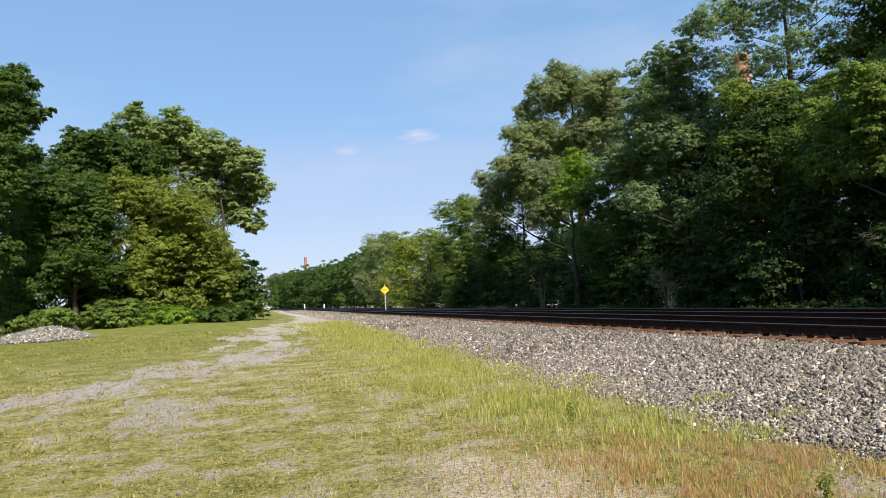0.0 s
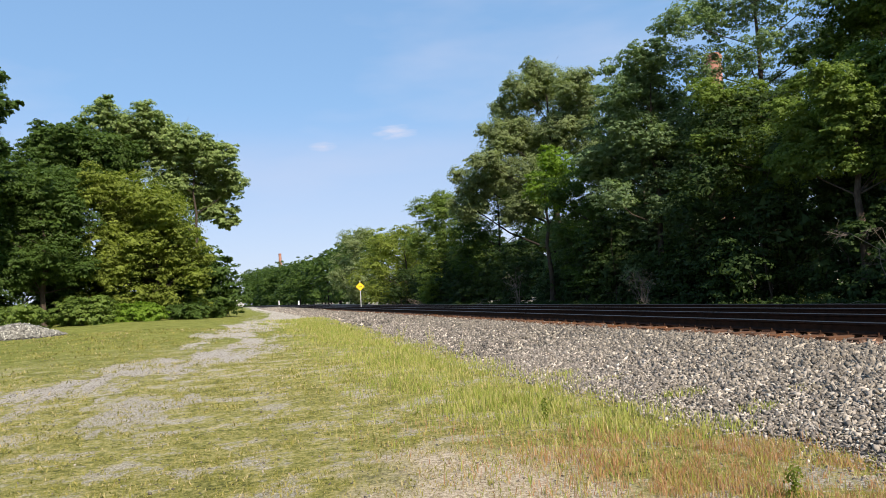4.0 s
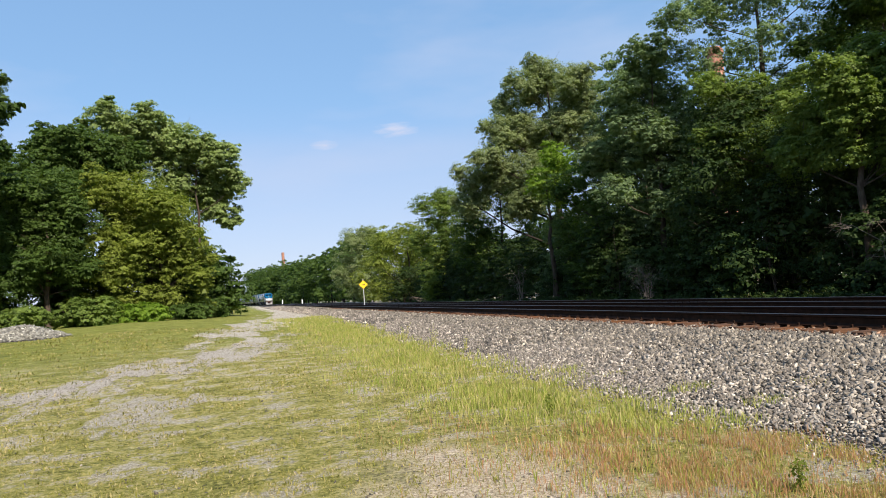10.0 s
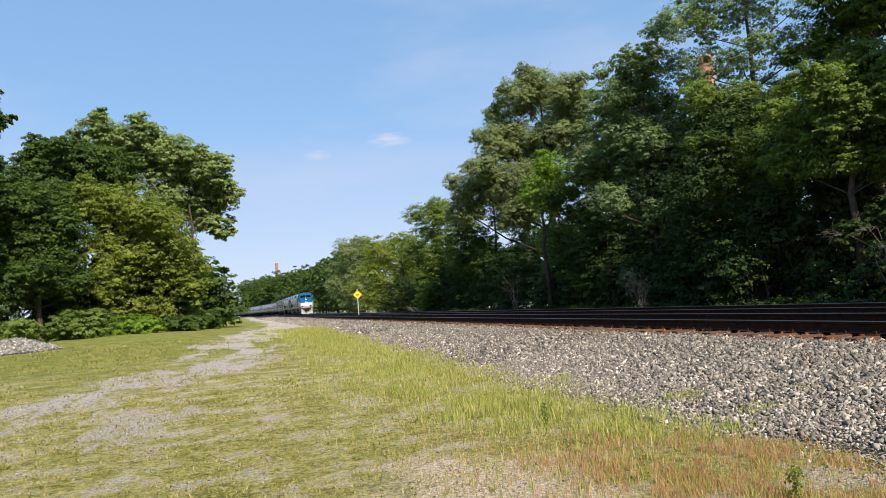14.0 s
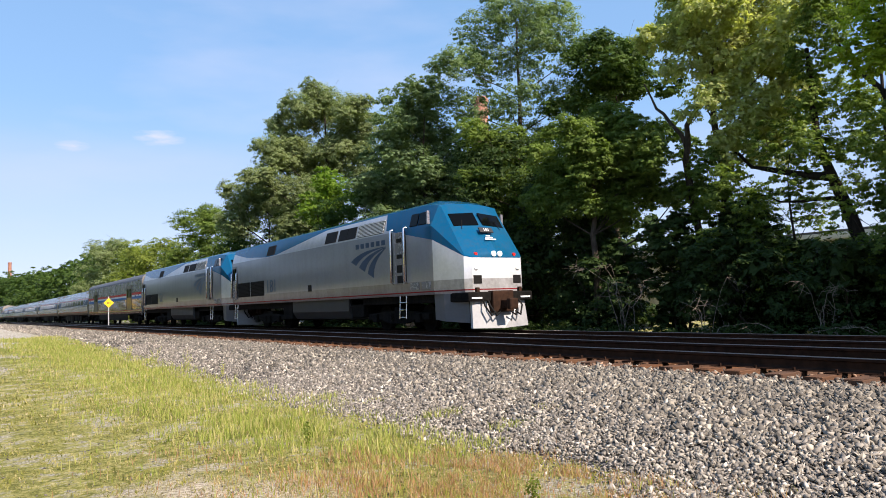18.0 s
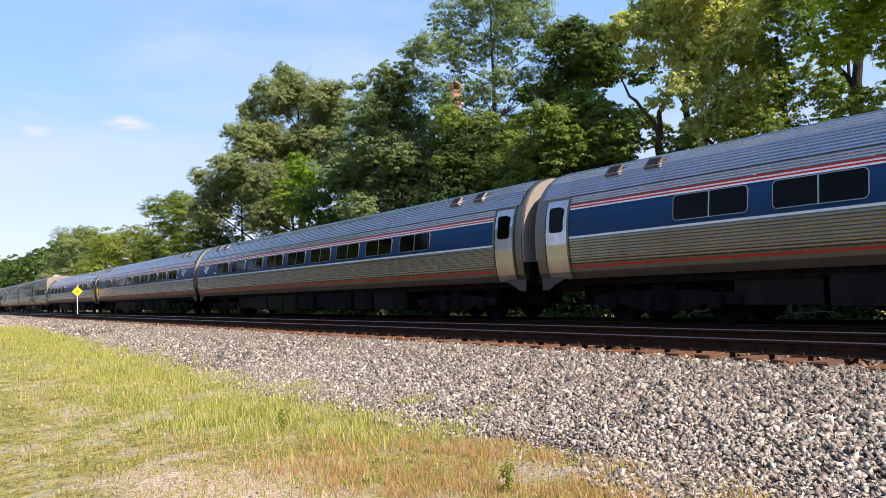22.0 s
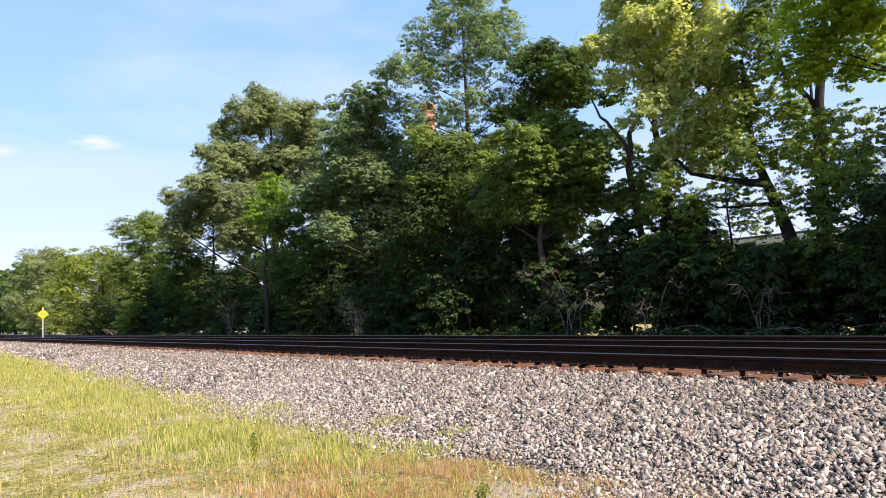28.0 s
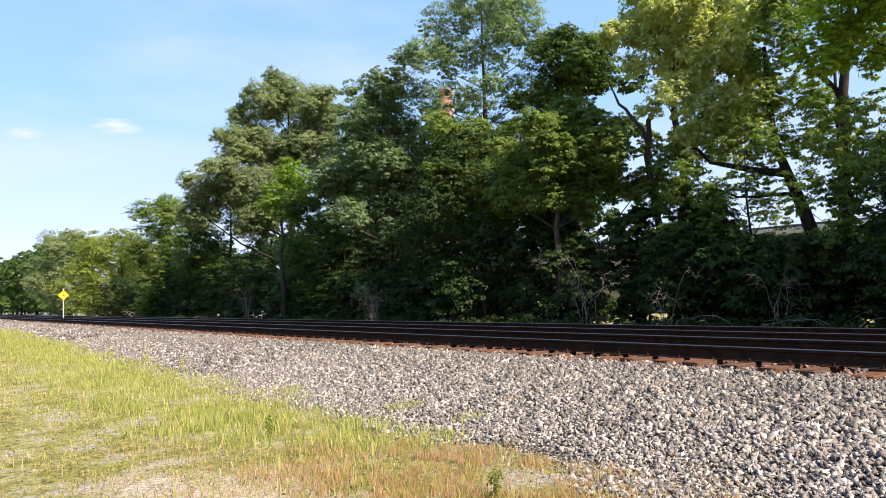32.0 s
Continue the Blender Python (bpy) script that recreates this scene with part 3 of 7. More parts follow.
def scatter_stones():
    rng = np.random.default_rng(5)
    vs, fs, n = [], [], 0
    dv, df, dn = [], [], 0
    for ya, yb_, count, size in ((-16.0, 0.8, 14000, 0.075), (0.8, 14.0, 70000, 0.050), (14.0, 30.0, 24000, 0.056), (30.0, 70.0, 12000, 0.085), (70.0, 160.0, 9000, 0.15)):
        x = 3.2 + 5.65 * rng.random(count) ** 0.97
        y = ya + (yb_ - ya) * rng.random(count)
        edge = 4.85 + 0.3 * wave(x, y, 1.1) + 0.22 * wave(x, y, 0.35, 1.0) - 0.75 * (1 - step(3.2, 4.8, y))
        keep = (rng.random(count) < step(-0.6, 0.15, x - edge) ** 1.5) & ((x < 8.38) | (rng.random(count) < 0.25))
        x, y = x[keep], y[keep]
        sz = size * (0.72 + 0.38 * step(5.0, 6.8, x))
        z = np.maximum(bed(x, y), land(x, y) * (x < 5.4)) + 0.004 + 0.45 * sz * rng.random(len(x))
        dusty = rng.random(len(x)) < 0.8 * (1 - step(5.2, 7.8, x))
        v, f = stones(rng, x[~dusty], y[~dusty], z[~dusty], sz[~dusty])
        vs.append(v), fs.append(f + n)
        n += len(v)
        v, f = stones(rng, x[dusty], y[dusty], z[dusty], sz[dusty])
        dv.append(v), df.append(f + dn)
        dn += len(v)
    # fine dusty chippings where ballast and grass meet
    x, y = 4.2 + 1.7 * rng.random(16000), 2.2 + 22 * rng.random(16000) ** 1.5
    keep = rng.random(16000) < step(4.2, 4.9, x + 0.4 * wave(x, y, 0.6)) * (1 - step(5.4, 5.9, x))
    x, y = x[keep], y[keep]
    v, f = stones(rng, x, y, np.maximum(bed(x, y), land(x, y) * (x < 5.4)) + 0.006, np.full(len(x), 0.022))
    dv.append(v), df.append(f + dn)
    tagged(part("dusty_stones", mesh_from("dusty_stones", np.concatenate(dv), np.concatenate(df), DUSTY), None), "pale dusty stones at the foot of the ballast", "gravel", kind="stuff")
    # loose stones strayed into the grass and on the worn tracks
    count = 18000
    x, y = -6 + 11 * rng.random(count), 3 + 22 * rng.random(count) ** 1.4
    keep = (np.abs(x - track_x(y)) < 1.5 + wave(x, y, 1.0)) | (rng.random(count) < 0.22)
    x, y = x[keep], y[keep]
    v, f = stones(rng, x, y, land(x, y) + 0.003, np.full(len(x), 0.02))
    vs.append(v), fs.append(f + n)
    n += len(v)
    out = tagged(part("ballast_stones", mesh_from("ballast_stones", np.concatenate(vs), np.concatenate(fs), STONE), None),
                 "loose angular grey ballast stones on the slope", "gravel", kind="stuff")
    # rust-stained stones in the cribs between the ties
    count = 8000
    x, y = 8.42 + 3.0 * rng.random(count) ** 2.2, 1 + 40 * rng.random(count) ** 1.2
    v, f = stones(rng, x, y, bed(x, y) + 0.006 + 0.024 * rng.random(count), np.full(count, 0.052))
    tagged(part("stained_stones", mesh_from("stained_stones", v, f, STAINED), None), "rust-stained stones between the ties", "gravel", kind="stuff")
    return out


scatter_stones()


def steel_material():
    m = material("rail_steel", rough=0.5, metal=0.0, spec=0.08)
    n = Nodes(m)
    f = n.noise(n.coords(), 7.0, 6)
    n.color(n.ramp(f, [(0.3, (0.016, 0.009, 0.006)), (0.7, (0.045, 0.022, 0.013))]))
    n.bsdf.inputs["Roughness"].default_value = 0.7
    return m


RUST = steel_material()
SHINE = material("polished_rail_head", rough=0.36, metal=1.0, base=(0.21, 0.18, 0.16))
RAIL_SHAPE = [(-0.075, 0.0), (0.075, 0.0), (0.075, 0.012), (0.02, 0.032), (0.009, 0.05), (0.009, 0.13), (0.036, 0.145), (0.036, 0.178), (0.026, 0.185),
              (-0.026, 0.185), (-0.036, 0.178), (-0.036, 0.145), (-0.009, 0.13), (-0.009, 0.05), (-0.02, 0.032), (-0.075, 0.012)]


def rail(x, head):
    bm = bmesh.new()
    stations = [Y0, 0.0, 60.0, 120.0] + [BEND + 12.0 * k for k in range(30)]
    ends = [[bm.verts.new((x + a + float(swing(y)), y, head - RAIL_H + b)) for a, b in RAIL_SHAPE] for y in stations]
    k = len(RAIL_SHAPE)
    for p, q in zip(ends, ends[1:]):
        for i in range(k):
            fc = bm.faces.new((p[i], p[(i + 1) % k], q[(i + 1) % k], q[i]))
            fc.material_index = 1 if i in (8, 9) else 0
    bm.faces.new(ends[0][::-1]), bm.faces.new(ends[-1])
    bmesh.ops.recalc_face_normals(bm, faces=bm.faces)
    return bm


def tie_material():
    m = material("creosoted_tie", rough=0.95, spec=0.1)
    n = Nodes(m)
    info = n.add("ShaderNodeObjectInfo")
    f = n.noise(n.stretch(n.coords(), (0.6, 12, 12)), 3.0, 6)
    c = n.ramp(f, [(0.3, (0.053, 0.024, 0.011)), (0.7, (0.198, 0.092, 0.044))])
    n.color(n.mix(n.math("MULTIPLY", info.outputs["Random"], 0.6), c, (0.081, 0.056, 0.044)))
    n.bump(f, 0.6, 0.01)
    return m


TIE = tie_material()


def tracks():
    rng = np.random.default_rng(9)
    tie_meshes = []
    for k in range(4):
        me = bpy.data.meshes.new("tie")
        bm = boxed(-1.3, 1.3, -0.115, 0.115, -0.17, 0.0, 0.012)
        for v in bm.verts:
            v.co += Vector(rng.normal(size=3) * 0.006)
        bm.to_mesh(me)
        bm.free()
        me.materials.append(TIE)
        tie_meshes.append(me)
    for name, x, head, count in (("near_track", NEAR, HEAD_N, 150), ("far_track", FAR, HEAD_F, 90)):
        tr = thing(name, "railway track with rusty rails on weathered wooden ties", "railway track", kind="structure")
        for side in (-1, 1):
            part("rail", rail(x + side * GAUGE / 2, head), [RUST, SHINE], tr)
        ys_ = np.arange(2.2, 2.2 + 0.533 * count, 0.533)
        for i, y in enumerate(ys_):
            t = part("tie", tie_meshes[i % 4], None, tr)
            t.matrix_world = pose(x + rng.normal() * 0.035, y + rng.normal() * 0.03, head - RAIL_H - 0.018, rng.normal() * 1.2, rng.normal() * 0.5, rng.normal() * 0.8)
        rest = bmesh.new()
        for y in itertools.chain(np.arange(Y0, 2.0, 0.533), np.arange(ys_[-1] + 0.533, 168, 0.533)):
            box(rest, x - 1.3, x + 1.3, y - 0.115, y + 0.115, head - RAIL_H - 0.19, head - RAIL_H - 0.018)
        tagged(part("far_ties", rest, TIE, tr), kind="stuff")
        plates = bmesh.new()
        for y in ys_:
            for side in (-1, 1):
                xc = x + side * GAUGE / 2
                box(plates, xc - 0.17, xc + 0.17, y - 0.09, y + 0.09, head - RAIL_H - 0.02, head - RAIL_H + 0.004)
                for dx in (-0.1, 0.1):
                    box(plates, xc + dx - 0.014, xc + dx + 0.014, y - 0.05, y - 0.022, head - RAIL_H, head - RAIL_H + 0.045)
        tagged(part("tie_plates", plates, RUST, tr), kind="stuff")


tracks()


# ---- sign and posts beside the track ----
YELLOW = material("sign_yellow", rough=0.45, base=(0.85, 0.52, 0.01))
BLACK = material("sign_black", rough=0.5, base=(0.015, 0.015, 0.015))
POST = material("galvanised_post", rough=0.45, metal=0.6, base=(0.55, 0.55, 0.53))
WHITE = material("white_paint", rough=0.6, base=(0.8, 0.8, 0.78))


def sign():
    root = thing("track_sign", "yellow diamond warning sign on a pale post between the tracks", "sign", pose(11.6, 67.2, 0.36))
    part("post", boxed(-0.04, 0.04, -0.03, 0.03, -0.3, 2.75, 0.008), POST, root)
    bm = boxed(-0.30, 0.30, -0.006, 0.006, -0.30, 0.30, 0.004)
    bmesh.ops.rotate(bm, verts=bm.verts, matrix=Matrix.Rotation(radians(45), 3, "Y"))
    bmesh.ops.translate(bm, verts=bm.verts, vec=(0, -0.045, 2.2))
    part("panel", bm, YELLOW, root, "yellow diamond panel")
    bars = bmesh.new()
    for dx in (-0.11, 0.0, 0.11):
        box(bars, dx - 0.03, dx + 0.03, -0.056, -0.053, 2.12, 2.27)
    part("lettering", bars, BLACK, root, "black bars of lettering")


sign()
for x, y, h in ((14.5, 252.0, 1.9), (16.6, 196.0, 1.4)):
    p = thing("marker_post", "short white marker post beside the track", "post", pose(x, y, 0.1), "marker posts")
    part("stake", boxed(-0.16, 0.16, -0.06, 0.06, -0.3, h, 0.02), WHITE, p)
    part("cap", boxed(-0.2, 0.2, -0.1, 0.1, h - 0.02, h + 0.06, 0.015), WHITE, p)


# ---- trees ----
def T(*a, **k):
    return tree("tree", *a, **k)


# the crowns that have a shape of their own: each mass of leaves from the foot of its tree, and its radius
WILLOW_BOUGHS = [(-2.1, 1.1, 17.6, 1.50), (0.5, 1.6, 18.6, 1.74), (1.1, -2.0, 16.9, 1.64), (-2.6, 3.1, 16.0, 1.43), (2.4, -1.9, 15.6, 1.37), (-4.0, 1.7, 13.8,
    1.65), (-1.3, 2.0, 13.9, 1.97), (0.3, -0.5, 13.6, 1.92), (2.2, -0.9, 13.4, 1.66), (-5.4, 0.7, 11.4, 1.42), (-5.3, 3.6, 10.4, 1.76), (-3.5, 1.9, 10.7,
    1.92), (-1.9, 0.3, 10.5, 2.02), (-5.8, 4.0, 8.4, 1.76), (-2.5, 1.1, 8.0, 1.89), (2.6, -1.7, 11.7, 1.82)]
BRIGHT_BOUGHS = [(0.4, -0.9, 9.9, 1.23), (-0.3, -0.4, 8.4, 1.23), (1.9, -0.3, 9.1, 1.18), (0.7, -0.9, 7.4, 1.15), (-0.8, 0.3, 7.9, 0.93), (2.6, -0.1, 4.4,
    0.79), (1.7, 0.3, 5.4, 0.63), (3.2, -1.0, 4.2, 0.55)]
LOCUST_BOUGHS = [(-0.7, 0.6, 13.4, 1.42), (0.2, -0.9, 13.4, 1.20), (-1.9, 0.1, 11.8, 1.31), (0.8, 1.1, 11.8, 1.73), (-1.9, 1.3, 10.5, 1.50), (-1.4, -0.4, 9.3,
    1.61), (1.0, -0.2, 9.5, 1.67), (-1.8, 2.2, 8.6, 1.51), (-0.4, 0.7, 7.6, 1.65), (1.7, 0.3, 7.3, 1.62), (-2.7, 0.2, 6.1, 1.33), (1.9, -1.2, 9.0, 1.59),
    (0.3, -0.4, 4.9, 1.46), (1.1, -2.3, 5.7, 1.42), (4.3, 0.0, 12.0, 1.05), (2.9, -1.4, 10.4, 1.05)]
TALL_BOUGHS = [(0.4, 0.3, 17.4, 1.92), (-0.8, 2.2, 16.9, 1.61), (1.7, -1.2, 16.4, 1.70), (-2.9, 1.6, 14.3, 1.44), (-0.2, 1.7, 14.8, 1.71), (0.7, -0.6, 14.4,
    1.79), (2.3, -2.0, 14.9, 1.35), (-1.5, 2.4, 12.5, 1.35), (-1.1, -0.5, 11.8, 1.40), (2.2, -0.6, 12.5, 1.48), (0.7, 0.2, 10.3, 1.32), (0.7, 0.6, 19.7,
    1.71)]
MID_BOUGHS = [(-2.5, 1.4, 9.6, 0.98), (-0.7, 1.6, 8.5, 1.23), (-0.7, -0.2, 6.9, 1.18), (-2.4, 1.0, 6.9, 1.01), (1.1, 0.0, 8.9, 1.13), (-0.2, 1.2, 9.6, 0.96),
    (-0.7, 1.7, 5.8, 1.17), (0.0, -0.1, 5.4, 1.19)]
BEHIND_BOUGHS = [(-1.2, 0.5, 13.1, 1.57), (-0.8, -1.1, 13.2, 1.36), (1.1, -0.7, 13.9, 1.12), (0.1, 0.8, 12.0, 1.48), (1.6, -0.5, 12.5, 1.12), (-1.8, 1.3,
    11.2, 1.19), (0.8, -2.1, 9.5, 0.88), (2.4, -2.3, 9.0, 0.84), (2.5, -1.7, 11.9, 0.81)]
ROUND_BOUGHS = [(1.2, 0.1, 8.7, 1.12), (-0.8, -0.2, 7.8, 1.00), (1.2, -1.4, 7.7, 1.07), (-0.4, 1.7, 7.1, 1.05), (-0.2, -0.1, 6.8, 1.20), (1.0, -0.9, 6.6, 1.21), (0.8, -2.4, 6.6, 0.85), (-0.3, 0.8, 5.5, 1.12), (1.2, 0.0, 5.3, 1.14), (2.0, -1.2, 5.6, 0.90), (-0.7, 2.0, 5.6, 0.95), (2.8, -2.2, 5.7, 0.90), (2.4, -3.6, 5.1, 0.77)]
OLIVE_BOUGHS = [(0.1, 1.3, 12.7, 1.09), (-0.8, -0.8, 11.8, 1.16), (1.5, -0.9, 12.0, 1.33), (0.6, -2.5, 10.9, 1.02), (-1.3, 1.4, 11.4, 0.81), (-0.7, 0.3, 10.6,
    1.12), (0.7, -0.2, 10.5, 1.30), (0.3, -1.9, 9.5, 1.19), (1.2, -2.3, 9.0, 0.83), (-1.1, -0.5, 8.5, 1.02), (0.1, -1.2, 8.2, 1.18), (1.0, -1.9, 7.8, 0.96),
    (-0.6, -0.9, 6.8, 0.93), (1.2, -1.3, 6.6, 0.83), (0.0, -0.6, 14.0, 1.47), (1.5, -1.4, 14.1, 1.51)]
LIMB_BOUGHS = [(-0.4, 1.9, 9.0, 0.83), (-0.7, 1.4, 10.0, 0.95), (0.4, 1.3, 11.1, 1.09), (-0.5, 2.1, 7.6, 0.77), (0.2, 1.4, 7.8, 0.91), (-0.5, 0.3, 7.0, 0.75),
    (-0.6, 1.8, 6.2, 0.84), (-0.9, 0.5, 5.8, 0.81), (1.0, 0.5, 6.5, 0.70), (-0.3, -0.8, 5.3, 0.85), (-1.4, 2.1, 4.8, 0.53), (-1.1, 0.1, 4.4, 0.56), (-0.5,
    -0.3, 4.1, 0.69), (1.0, -0.9, 4.6, 1.02), (-0.0, 1.2, 12.3, 1.36)]
YELLOW_BOUGHS = [(-1.4, 2.4, 7.8, 0.58), (-0.9, 2.1, 7.6, 0.66), (-0.2, 1.7, 8.0, 0.83), (-0.7, 2.2, 9.0, 0.83), (-0.1, 1.0, 8.4,
    0.94), (0.4, 0.8, 7.9, 0.80), (-0.5, 0.9, 9.1, 0.86), (-0.5, 1.5, 10.0, 0.96), (-0.9, 0.3, 9.7, 1.11)]
BROAD_BOUGHS = [(-6.5, -1.5, 16.3, 1.84), (-3.2, -1.0, 15.5, 2.04), (-0.8, -0.8, 14.6, 2.04), (1.7, -0.7, 13.1, 1.93), (3.2, 0.5, 11.2, 1.44), (0.9, 1.9,
    10.6, 1.89), (2.8, 1.2, 7.9, 1.03), (-1.9, 1.1, 11.9, 2.29), (1.8, 1.1, 8.7, 1.24), (-4.9, 0.2, 13.7, 2.28), (-3.0, 1.5, 9.6, 2.09)]
BACK_BOUGHS = [(-3.8, 0.3, 14.6, 1.43), (-5.1, -0.8, 13.7, 1.21), (-2.1, -2.2, 13.8, 1.76), (-1.4, -0.3, 13.4, 2.21), (0.6, -1.2, 12.8, 2.36), (-4.1, -2.3,
    11.5, 2.15), (-6.6, -1.0, 11.7, 2.01), (-2.4, 0.9, 10.8, 2.34), (-5.4, -1.8, 9.2, 2.46)]
YELLOWGREEN_BOUGHS = [(-3.6, 0.7, 9.1, 1.96), (-1.3, -0.0, 9.0, 2.10), (0.7, -1.3, 7.6, 2.04), (-3.0, 1.4, 7.1, 1.98), (-0.5, -0.4, 6.1, 2.07), (1.7, -0.6,
    5.5, 1.88), (2.6, 1.6, 4.3, 1.60), (-1.6, -1.6, 4.4, 1.86), (0.4, 0.9, 3.5, 2.11), (2.4, -0.9, 2.6, 1.44), (-3.1, -0.7, 5.3, 1.55), (-3.5, -1.4, 3.3,
    1.70),
    (-1.1, -0.9, 1.4, 1.64), (-2.9, 0.0, 1.3, 1.56), (0.7, -0.1, 1.1, 1.56), (2.4, 0.7, 0.8, 1.13), (-4.3, -0.4, 1.2, 1.47)]
FEATHER_BOUGHS = [(-2.5, 0.8, 8.7, 2.11), (-0.2, -0.5, 8.8, 2.04), (0.9, 2.2, 9.5, 2.05), (1.6, 0.9, 7.0, 2.07), (-0.5, 0.7, 6.7, 2.25), (-2.2, -0.4, 5.9,
    2.14), (1.1, -0.5, 4.3, 2.18), (-0.9, -0.6, 3.6, 2.11), (2.2, 2.3, 3.1, 1.94), (-2.3, -1.8, 3.0, 2.08)]
FARLEFT_BOUGHS = [(0.7, 2.4, 15.2, 1.75), (1.9, 1.8, 13.7, 1.06), (1.2, -0.2, 12.0, 1.48), (1.2, 1.0, 10.7, 1.43), (-0.2, -0.6, 13.7, 2.36), (-0.2, -0.6,
    10.4, 2.33), (-0.1, -0.0, 7.3, 2.33), (1.3, -1.7, 8.3, 1.49), (-0.8, -0.3, 4.7, 2.32)]
SMALL_BOUGHS = [(1.0, 0.3, 4.3, 1.05), (-0.4, 0.0, 2.6, 1.25), (2.3, -0.3, 5.2, 0.45), (-0.8, 0.8, 4.8, 1.2)]

DARK_LIMBS = [([(-0.6, 0.7, -0.2), (-0.6, 0.8, 3.1), (-0.6, 1.2, 4.5), (-0.6, 1.6, 5.6), (-0.5, 1.9, 7.4), (-0.3, 2.1, 9.6)], 0.25, 0.07),
              ([(-0.6, 1.4, 5.2), (-0.6, 2.2, 5.3), (-0.5, 3.4, 5.6), (-0.5, 4.2, 6.0), (-0.3, 5.2, 6.9)], 0.15, 0.04),
              ([(-0.6, 1.1, 4.2), (-0.7, 2.0, 4.5), (-0.6, 3.2, 4.6), (-0.5, 4.0, 5.0)], 0.07, 0.02),
              ([(-0.6, 0.0, -0.2), (-0.6, -0.1, 2.6), (-0.6, -0.3, 5.2), (-0.6, -0.4, 7.3), (-0.4, -0.6, 9.4), (-0.2, -0.9, 12.0)], 0.24, 0.08),
              ([(-0.6, -0.4, 7.0), (-0.6, 0.0, 7.9), (-0.6, 0.4, 8.3), (-0.5, 1.0, 9.4)], 0.11, 0.03)]
FORKED_LIMBS = [([(-0.2, 0.8, 3.0), (-0.4, 1.2, 6.6), (-0.4, 1.0, 8.0), (-0.5, 0.2, 8.8), (-0.4, -0.6, 10.5)], 0.16, 0.05),
                ([(-0.4, 1.1, 7.0), (-0.4, 1.7, 8.3), (-0.4, 2.4, 9.0), (-0.3, 3.0, 10.2)], 0.10, 0.03)]

# far side of the tracks, from the far end towards the camera
T("broad olive-green willow far along the track", 22.5, 126, 0, 14.0, 7.0, 0.06, 11, LEAF_WILLOW, leaves=16000, size=0.28, droop=0.2)
T("low yellow-green tree in the lineside wood", 22.0, 91, 0, 10.8, 7.0, 0.04, 12, LEAF_WARM, leaves=17000, size=0.23)
T("round green tree in the lineside wood", 23.0, 106, 0, 11.0, 6.5, 0.04, 13, LEAF_WARM, leaves=14000, size=0.25)
T("mid-green tree at the edge of the wood", 21.5, 71, 0, 12.2, 4.8, 0.05, 14, LEAF_MID, leaves=24000, size=0.19)
T("tall grey-green willow with a rounded open top", 24.5, 49.5, 0, 19.2, 6.6, 0.06, 15, LEAF_WILLOW, BARK_DARK, leaves=92000, size=0.165, puffs=56, puff=0.25, droop=0.22, trunk=0.4, stems=1, core=1.2, lobes=WILLOW_BOUGHS)
T("bright green young tree before the willow", 20.4, 42.8, 0, 10.6, 2.2, 0.42, 16, LEAF_BRIGHT, leaves=9000, size=0.17, puffs=18, puff=0.34, core=0.4, lobes=BRIGHT_BOUGHS)
T("light green locust tree", 22.5, 33.0, 0, 14.4, 4.4, 0.08, 17, LEAF_BLUE, leaves=50000, size=0.16, puffs=38, puff=0.26, core=0.6, lobes=LOCUST_BOUGHS)
T("tall airy blue-green locust tree", 25.0, 27.4, 0, 19.6, 6.0, 0.14, 18, LEAF_BLUE, leaves=34000, size=0.14, puffs=64, puff=0.19, trunk=0.3, core=0.15, top=1.0, lobes=TALL_BOUGHS, back=0.0)
T("dense round mid-green tree at the wood's edge", 20.8, 18.8, 0, 9.6, 4.3, 0.32, 19, LEAF_MID, leaves=56000, size=0.13, puffs=36, puff=0.33, lobes=ROUND_BOUGHS)
T("dark green tree standing behind", 27.5, 23.0, 0, 15.0, 4.6, 0.32, 20, LEAF_FIELD, leaves=24000, size=0.16, puffs=42, puff=0.2, core=0.2, lobes=BEHIND_BOUGHS, back=0.3)
T("olive-green tree with drooping yellowish foliage", 23.4, 14.8, 0, 19.0, 4.8, 0.30, 21, LEAF_OLIVE, leaves=40000, size=0.175, puffs=58, puff=0.22, droop=0.5, core=0.2, top=1.1, lobes=OLIVE_BOUGHS, back=0.0, limbs=FORKED_LIMBS)
T("green tree with yellowish tufts in the wood", 22.6, 24.2, 0, 10.6, 3.0, 0.3, 54, LEAF_MID, leaves=26000, size=0.13, core=0.5, lobes=MID_BOUGHS)
T("spreading dark-limbed tree with open dark green foliage", 23.6, 9.2, 0, 13.8, 3.9, 0.28, 22, LEAF_MID, BARK_DARK, leaves=26000, size=0.12, puffs=52, puff=0.17, core=0.05, trunk=0.12, stems=1, top=1.1, lobes=LIMB_BOUGHS, back=0.0, limbs=DARK_LIMBS)
T("tree with bright yellow-green leaves at its top", 21.2, 6.0, 0, 13.6, 4.2, 0.50, 28, LEAF_YELLOW, BARK_DARK, leaves=21000, size=0.115, puffs=30, puff=0.24, core=0.05, trunk=0.25, lobes=YELLOW_BOUGHS, back=0.0)
T("dark leafy tree low beside the track", 20.3, 4.6, 0, 5.2, 2.8, 0.08, 29, LEAF_SHADED, leaves=15000, size=0.13, puffs=22)
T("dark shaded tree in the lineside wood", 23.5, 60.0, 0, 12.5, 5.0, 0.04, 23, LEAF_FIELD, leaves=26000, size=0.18)
